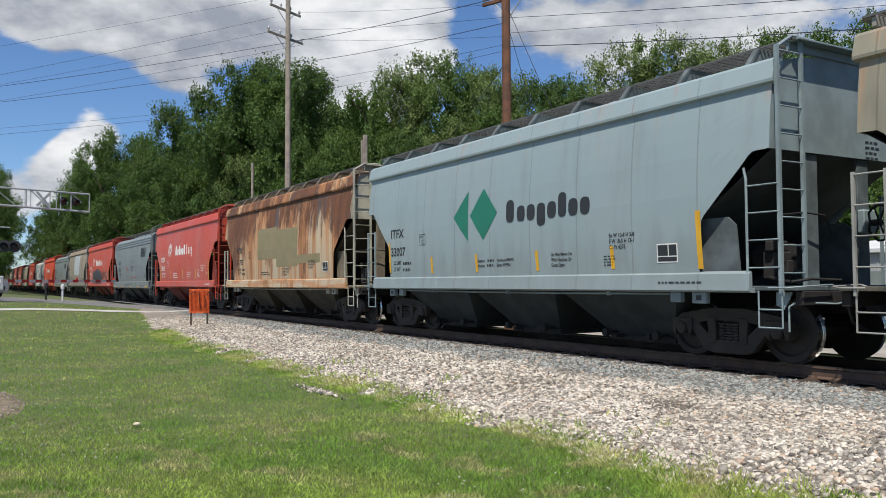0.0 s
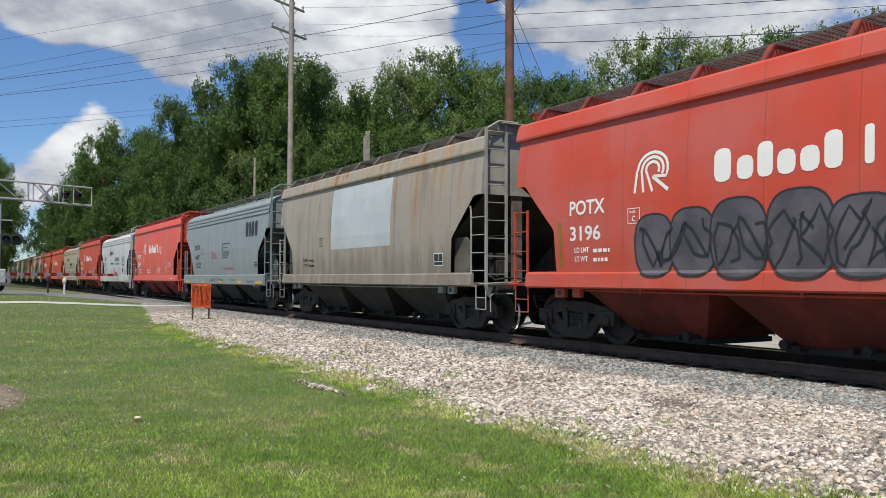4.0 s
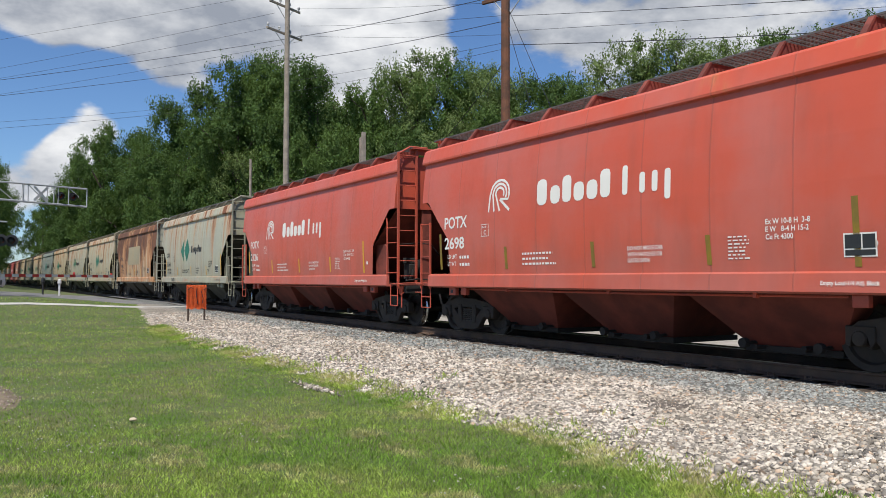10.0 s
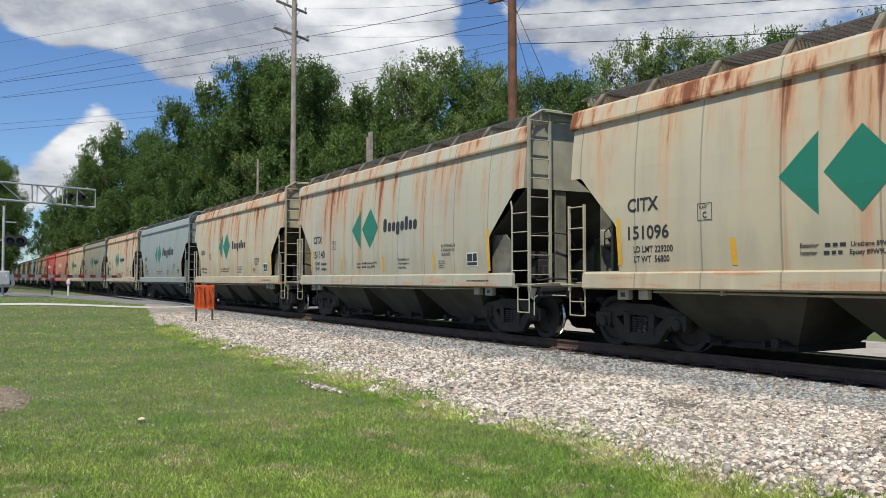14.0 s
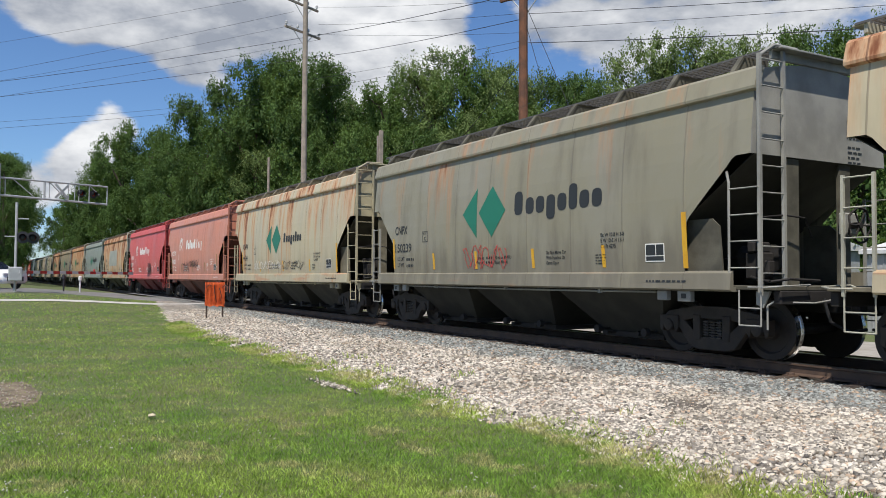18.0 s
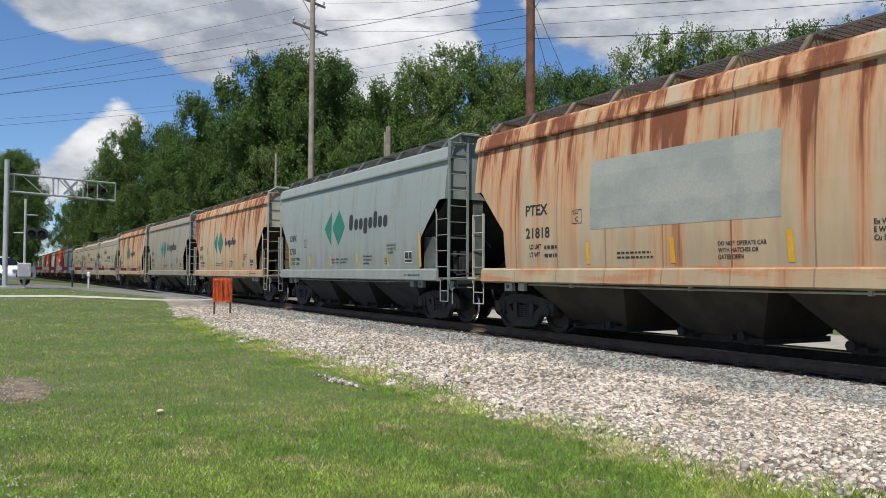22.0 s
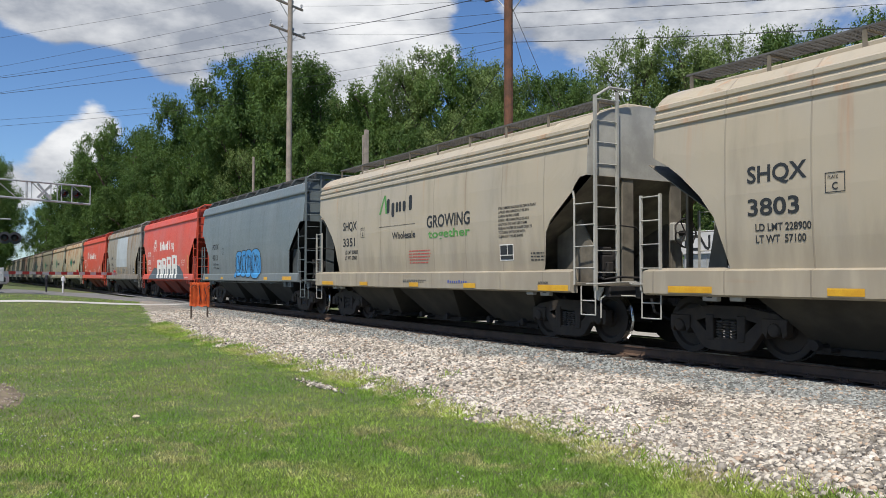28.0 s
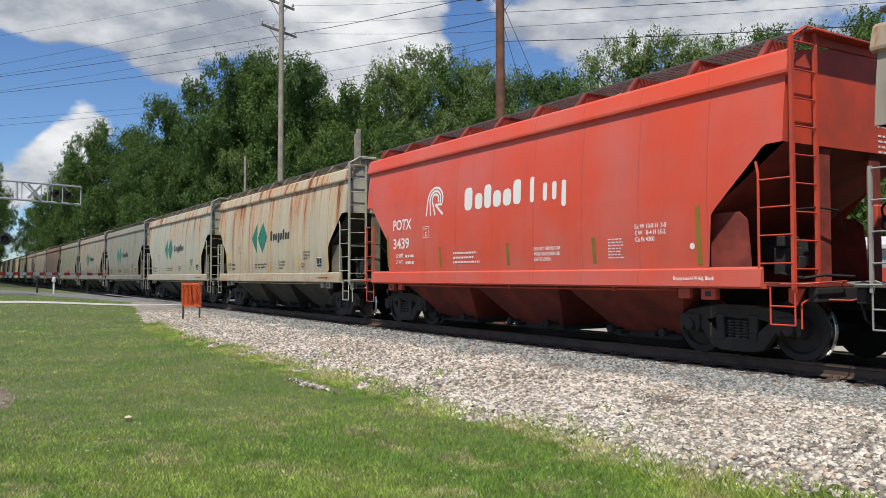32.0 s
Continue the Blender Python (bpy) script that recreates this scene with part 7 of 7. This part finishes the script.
def scribble(car, x0, x1, z0, z1, seed, mat=M_DARK_TEXT, w=0.035, loops=7, lift=0.004):
    """A sprayed tangle that cannot be read."""
    rng = random.Random(seed)
    d = Decal()
    for k in range(loops):
        cx, cz = x0 + (x1 - x0) * (k + 0.5) / loops, (z0 + z1) / 2
        a, pts = rng.uniform(0, 6), []
        for j in range(14):
            a += rng.uniform(0.3, 0.8) * (1 if k % 2 else -1)
            pts.append((cx + (x1 - x0) / loops * 0.65 * math.cos(a) * rng.uniform(0.5, 1), cz + (z1 - z0) * 0.5 * math.sin(a * 1.3) * rng.uniform(0.5, 1)))
        d.ribbon(pts, w)
    d.done("graffiti", car, mat, "flat", "sprayed scribble", lift)


def bubbles(car, shapes, fill, line, lift=0.003):
    """Round bulging spray-paint shapes with an outline."""
    for i, (cx, cz, rx, rz) in enumerate(shapes):
        ring = [(cx + rx * math.copysign(abs(math.cos(a)) ** 0.7, math.cos(a)), cz + rz * math.copysign(abs(math.sin(a)) ** 0.75, math.sin(a))) for a in np.linspace(0, 2 * math.pi, 29)[:-1]]
        Decal().shape(ring).done("graffiti", car, fill, "flat", "sprayed bulging shape", lift + 0.0012 * i)
        Decal().ribbon(ring + ring[:2], 0.035).done("graffiti", car, line, "flat", "", lift + 0.0012 * i + 0.0006)


def patch(car, x0, x1, z0, z1, mat, label, skew=0.0):
    Decal().shape([(x0, z0), (x1, z0 + skew), (x1, z1 + skew), (x0, z1)]).done("paint_patch", car, mat, "flat", label, -0.003)


C = [c for c, _ in CARS]
diamonds(C[1], "ITFX", "33007", None, style="wide")
marks(C[2], "flat", M_DARK_TEXT, "PTEX", "21735", None, -4.56, 2.38, 0.2, 0, 0.8)
patch(C[2], -1.98, 0.10, 2.06, 3.18, M_PATCH_OLIVE, "yellow-grey repaint patch")
patch(C[2], 0.10, 2.16, 1.76, 3.06, M_PATCH_OLIVE, "yellow-grey repaint patch")
patch(C[2], 2.16, 4.1, 1.84, 2.12, M_PATCH_OLIVE, "yellow-grey repaint strip")
panel_box(C[2], "flat", 4.3, 1.55)
potash(C[3], "3661", ("229900", "56100"))
steel(C[4], "4329", ("228600", "56900"), 0.07)
potash(C[5], "3196", None, strip=M_DULL_YELLOW)
bubbles(C[5], [(-2.6, 1.75, 0.42, 0.5), (-1.8, 1.78, 0.45, 0.52), (-0.95, 1.80, 0.5, 0.58), (0.05, 1.82, 0.52, 0.6), (0.95, 1.75, 0.5, 0.52), (1.5, 1.6, 0.3, 0.35)], M_GRAFF_GREY, M_DARK_TEXT)
scribble(C[5], 1.7, 4.3, 1.5, 2.25, 3, w=0.03, loops=10)
scribble(C[5], -2.9, 1.5, 1.35, 2.2, 31, w=0.04, loops=9, lift=0.014)
patch(C[6], -1.83, 2.1, 2.06, 3.85, M_PATCH_WHITE, "pale repaint patch")
marks(C[6], "flat", M_DARK_TEXT, "", "", None, -4.22, 2.42, 0.2, 4)
panel_box(C[6], "flat", 4.35, 1.5)
steel(C[7], "4407", ("227800", "58200"), 0.2)
potash(C[8], "3948", None, strip=M_DULL_YELLOW)
growers(C[9], "2295", None, dx=0.2)
potash(C[10], "3620", None, dx=-0.1)
scribble(C[10], -3.3, -2.5, 1.35, 1.9, 5, w=0.04, loops=3)
scribble(C[10], -0.9, 0.05, 1.2, 2.0, 6, w=0.04, loops=3)
scribble(C[10], 3.5, 5.0, 1.36, 1.95, 7, w=0.035, loops=5)
growers(C[11], "3613", None)
potash(C[12], "2698", None, strip=M_DULL_YELLOW, dx=-0.5, mx=-5.29)
panel_box(C[12], "flat", 4.4, 1.5)
potash(C[13], "2126", None, dx=-0.5, mx=-5.28)
diamonds(C[14], "CITX", "151641", ("229000", "57000"))
scribble(C[14], -3.8, -3.1, 1.08, 1.28, 9, w=0.025, loops=3)
marks(C[15], "flat", M_DARK_TEXT, "PTEX", "21865", None, -4.5, 2.42, 0.2, 0, 0.85)
patch(C[15], -1.89, 1.83, 2.10, 3.22, M_PATCH, "yellow-grey repaint patch")
panel_box(C[15], "flat", 4.15, 1.55)
stripes(C[15], "flat", M_YELLOW, [(-2.0, 1.42, 1.82, 0.09), (0.3, 1.42, 1.82, 0.09), (2.2, 1.42, 1.82, 0.09)])
diamonds(C[16], "CITX", "151096", ("229200", "56800"), x=-4.86)
diamonds(C[17], "CITX", "151140", None, x=-4.89)
diamonds(C[18], "CEFX", "", None)
diamonds(C[19], "CNPX", "1152", ("229500", "56500"), x=-4.6, style="new")
diamonds(C[20], "CEFX", "302728", None, x=-4.9)
diamonds(C[21], "CNPX", "150239", None, style="new")
scribble(C[21], -1.5, 0.2, 1.38, 2.0, 21, M_RED_TEXT, 0.02, 5)
diamonds(C[22], "CNPX", "4434", None)
scribble(C[22], -3.4, -0.2, 1.45, 1.85, 22, M_WHITE_TEXT, 0.02, 9)
scribble(C[22], 0.0, 2.2, 1.45, 1.80, 23, M_DARK_TEXT, 0.018, 6)
potash(C[23], "1103", None, strip=M_DULL_YELLOW, dx=-0.27, mx=-5.05)
scribble(C[23], -2.4, -1.0, 1.38, 2.0, 24, w=0.035, loops=5)
scribble(C[23], -0.9, 1.2, 1.65, 2.1, 25, w=0.04, loops=6)
panel_box(C[23], "flat", 4.21, 1.5)
potash(C[24], "2390", ("229400", "56600"), strip=M_DULL_YELLOW, dx=-0.38, mx=-5.18)
scribble(C[24], 1.2, 2.5, 1.12, 1.75, 34, w=0.03, loops=6)
scribble(C[24], 1.25, 2.4, 1.25, 2.15, 26, w=0.03, loops=7, lift=0.008)
panel_box(C[24], "flat", 4.5, 1.5)
marks(C[25], "flat", M_DARK_TEXT, "PTEX", "21818", None, -4.33, 2.40, 0.20, 0, 0.78)
patch(C[25], -2.31, 1.77, 2.03, 3.27, M_PATCH_GREY, "yellow-grey repaint patch")
stripes(C[25], "flat", M_YELLOW, [(-2.4, 1.4, 1.8, 0.09), (-0.3, 1.4, 1.82, 0.1), (1.9, 1.4, 1.85, 0.1), (5.1, 1.4, 2.2, 0.1)])
panel_box(C[25], "flat", 4.3, 1.5)
diamonds(C[26], "CNPX", "1710", ("229900", "56100"), style="new")
diamonds(C[27], "CNPX", "3745", ("228100", "57900"), x=-4.89)
diamonds(C[28], "CNPX", "150218", ("230000", "56000"), x=-4.78, style="new")
diamonds(C[29], "CITX", "150920", None)
growers(C[30], "", None, dx=0.3)
growers(C[31], "3803", ("228900", "57100"), dx=0.47)
growers(C[32], "3351", ("229000", "57000"), dx=0.47)
marks(C[33], "flat", M_DARK_TEXT, "POTX", "4213", None, -4.5, 2.38, 0.22)
bubbles(C[33], [(-0.95, 1.3, 0.16, 0.14), (-0.55, 1.72, 0.46, 0.50), (0.10, 1.72, 0.42, 0.52), (0.72, 1.72, 0.46, 0.54), (1.55, 1.70, 0.62, 0.56)], M_GRAFF_BLUE, M_DARK_TEXT)
scribble(C[33], -1.0, 2.0, 1.3, 2.15, 33, w=0.035, loops=7, lift=0.014)
stripes(C[33], "flat", M_YELLOW, [(-5.3, 1.1, 1.2, 0.5), (-2.9, 1.1, 1.2, 0.3), (2.8, 1.1, 1.2, 0.4), (5.0, 1.1, 1.22, 0.9)])
potash(C[34], "3570", None, dx=-0.15, mx=-4.8)
Decal().shape([(-4.4, 1.08), (4.4, 1.08), (3.9, 1.40), (3.2, 1.72), (2.7, 1.80), (-2.2, 1.66), (-3.0, 1.72), (-3.9, 1.40)]).done("graffiti", C[34], M_SLATE, "flat", "slate-grey sprayed patch", 0.001)
d = Decal()
for x0, x1, z1 in ((-2.17, -0.95, 2.14), (-0.85, 0.15, 2.20), (0.28, 1.35, 2.26), (1.50, 2.65, 2.32)):
    w = x1 - x0
    d.rect(x0, x0 + w * 0.34, 1.12, z1).rect(x1 - w * 0.32, x1, 1.12, z1 - 0.03).rect(x0 + w * 0.34, x1 - w * 0.32, 1.62, 1.86).rect(x0 + w * 0.34, x1 - w * 0.32, z1 - 0.16, z1)
d.done("graffiti", C[34], M_WHITE_TEXT, "flat", "white sprayed block shapes", 0.005)
marks(C[35], "flat", M_DARK_TEXT, "NAHX", "20493", None, -4.22, 2.42, 0.2, 0, 0.85)
for i in (2, 15, 25, 35):
    d = Decal()
    for j, words in enumerate(("DO NOT OPERATE CAR", "WITH HATCHES OR", "GATES OPEN")):
        d.text(words, 0.65, 1.66 - 0.10 * j, 0.062)
    d.done("notice_lettering", C[i], M_DARK_TEXT, "flat")
    d = Decal()
    for j, words in enumerate(("Ex W 10-8 H 3-8", "E W 10-5 H 13-1", "Cu Ft 4275")):
        d.text(words, 3.12, 1.86 - 0.10 * j, 0.066)
    d.done("size_lettering", C[i], M_DARK_TEXT, "flat")
    Decal().bars(-1.6, -0.6, 1.48, 1.64, 2, i).done("paint_lettering", C[i], M_DARK_TEXT, "flat")
patch(C[35], -2.07, 2.03, 1.86, 3.86, M_PATCH_WHITE, "pale blue-white repaint patch")
stripes(C[35], "flat", M_YELLOW, [(-2.1, 1.4, 1.84, 0.09), (-0.1, 1.4, 1.84, 0.09), (2.1, 1.4, 1.84, 0.09), (5.05, 1.38, 2.24, 0.1)])
panel_box(C[35], "flat", 4.32, 1.46)
potash(C[36], "3439", None, strip=M_DULL_YELLOW, dx=-0.15, mx=-4.82)
for i in (0, 37, 38, 39, 40, 46, 50):
    diamonds(C[i], "", "", None)

# what sets single cars apart
for i, words in ((1, "pale ice-blue hopper car with green diamonds and yellow strips"), (2, "cream hopper car with brown rust and yellow-grey patches"),
                 (5, "bright red hopper car with grey bubble graffiti"), (6, "dirty tan hopper car with a pale repaint patch"), (10, "red hopper car with small black sprayed tags"),
                 (15, "brown-rusted cream hopper car with a yellow-grey patch"), (21, "grimy olive-grey hopper car with green diamonds"), (22, "rust-streaked cream hopper car with thin scribbles"),
                 (23, "sun-faded salmon hopper car with black sprayed tags"), (24, "sun-faded rose-red hopper car with a black sprayed tag"), (25, "rust-streaked tan hopper car with a grey repaint patch"),
                 (27, "cream hopper car with long orange rust streaks"), (33, "dark slate-grey hopper car with blue bubble graffiti"), (34, "bright red hopper car with white block graffiti"),
                 (35, "dirty tan hopper car with a pale blue-white patch")):
    tagged(C[i], words, "freight car", "hopper cars of the train")

# the station name on the board beyond the track
d = Decal()
d.text("Charlotte", -0.05, 2.44, 0.42, 1.85)
for v in d.bm.verts:
    v.co.z -= board_g
    v.co.y = -0.036
part("lettering", d.bm, M_DARK_TEXT, board_ob)
d = Decal()
d.ribbon([(-1.0, 2.45), (-1.45, 2.45), (-1.55, 2.55), (-1.55, 2.75), (-1.45, 2.85), (-1.05, 2.85), (-0.95, 2.80), (-0.75, 2.50), (-0.65, 2.45), (-0.60, 2.5), (-0.60, 2.88)], 0.09)
for v in d.bm.verts:
    v.co.z -= board_g
    v.co.y = -0.036
part("emblem", d.bm, M_DARK_TEXT, board_ob, "plain dark bent-line emblem")
tagged(board_ob, "white station name board on two legs", "sign")



# ---- moving things ----
def motions():
    ticks = [float(t) for t in range(0, 33)]
    for car, x in CARS:
        walk(car, [(t, pose(x + run(t), TRACK, RAIL)) for t in ticks])
        # the wheels turn as the car rolls past, from 55 m off until it has left
        first = next((k for k in range(961) if x + run(k / 30) > -55), None)
        last = next((k for k in range(961) if x + run(k / 30) > 7), 960)
        if first is None or last <= first:
            continue
        for w in [o for o in car.children_recursive if o.name.startswith("wheelset")]:
            rest = w.location.copy()
            turned = lambda k: Matrix.Translation(rest) @ Matrix.Rotation((run(k / 30) - run(first / 30)) / WR, 4, "Y")
            rows = [(k / 30, turned(k)) for k in range(first, last + 1)]
            if first > 0:
                rows.insert(0, (0.0, turned(first)))
            if last < 960:
                rows.append((32.0, turned(last)))
            walk(w, rows)


motions()
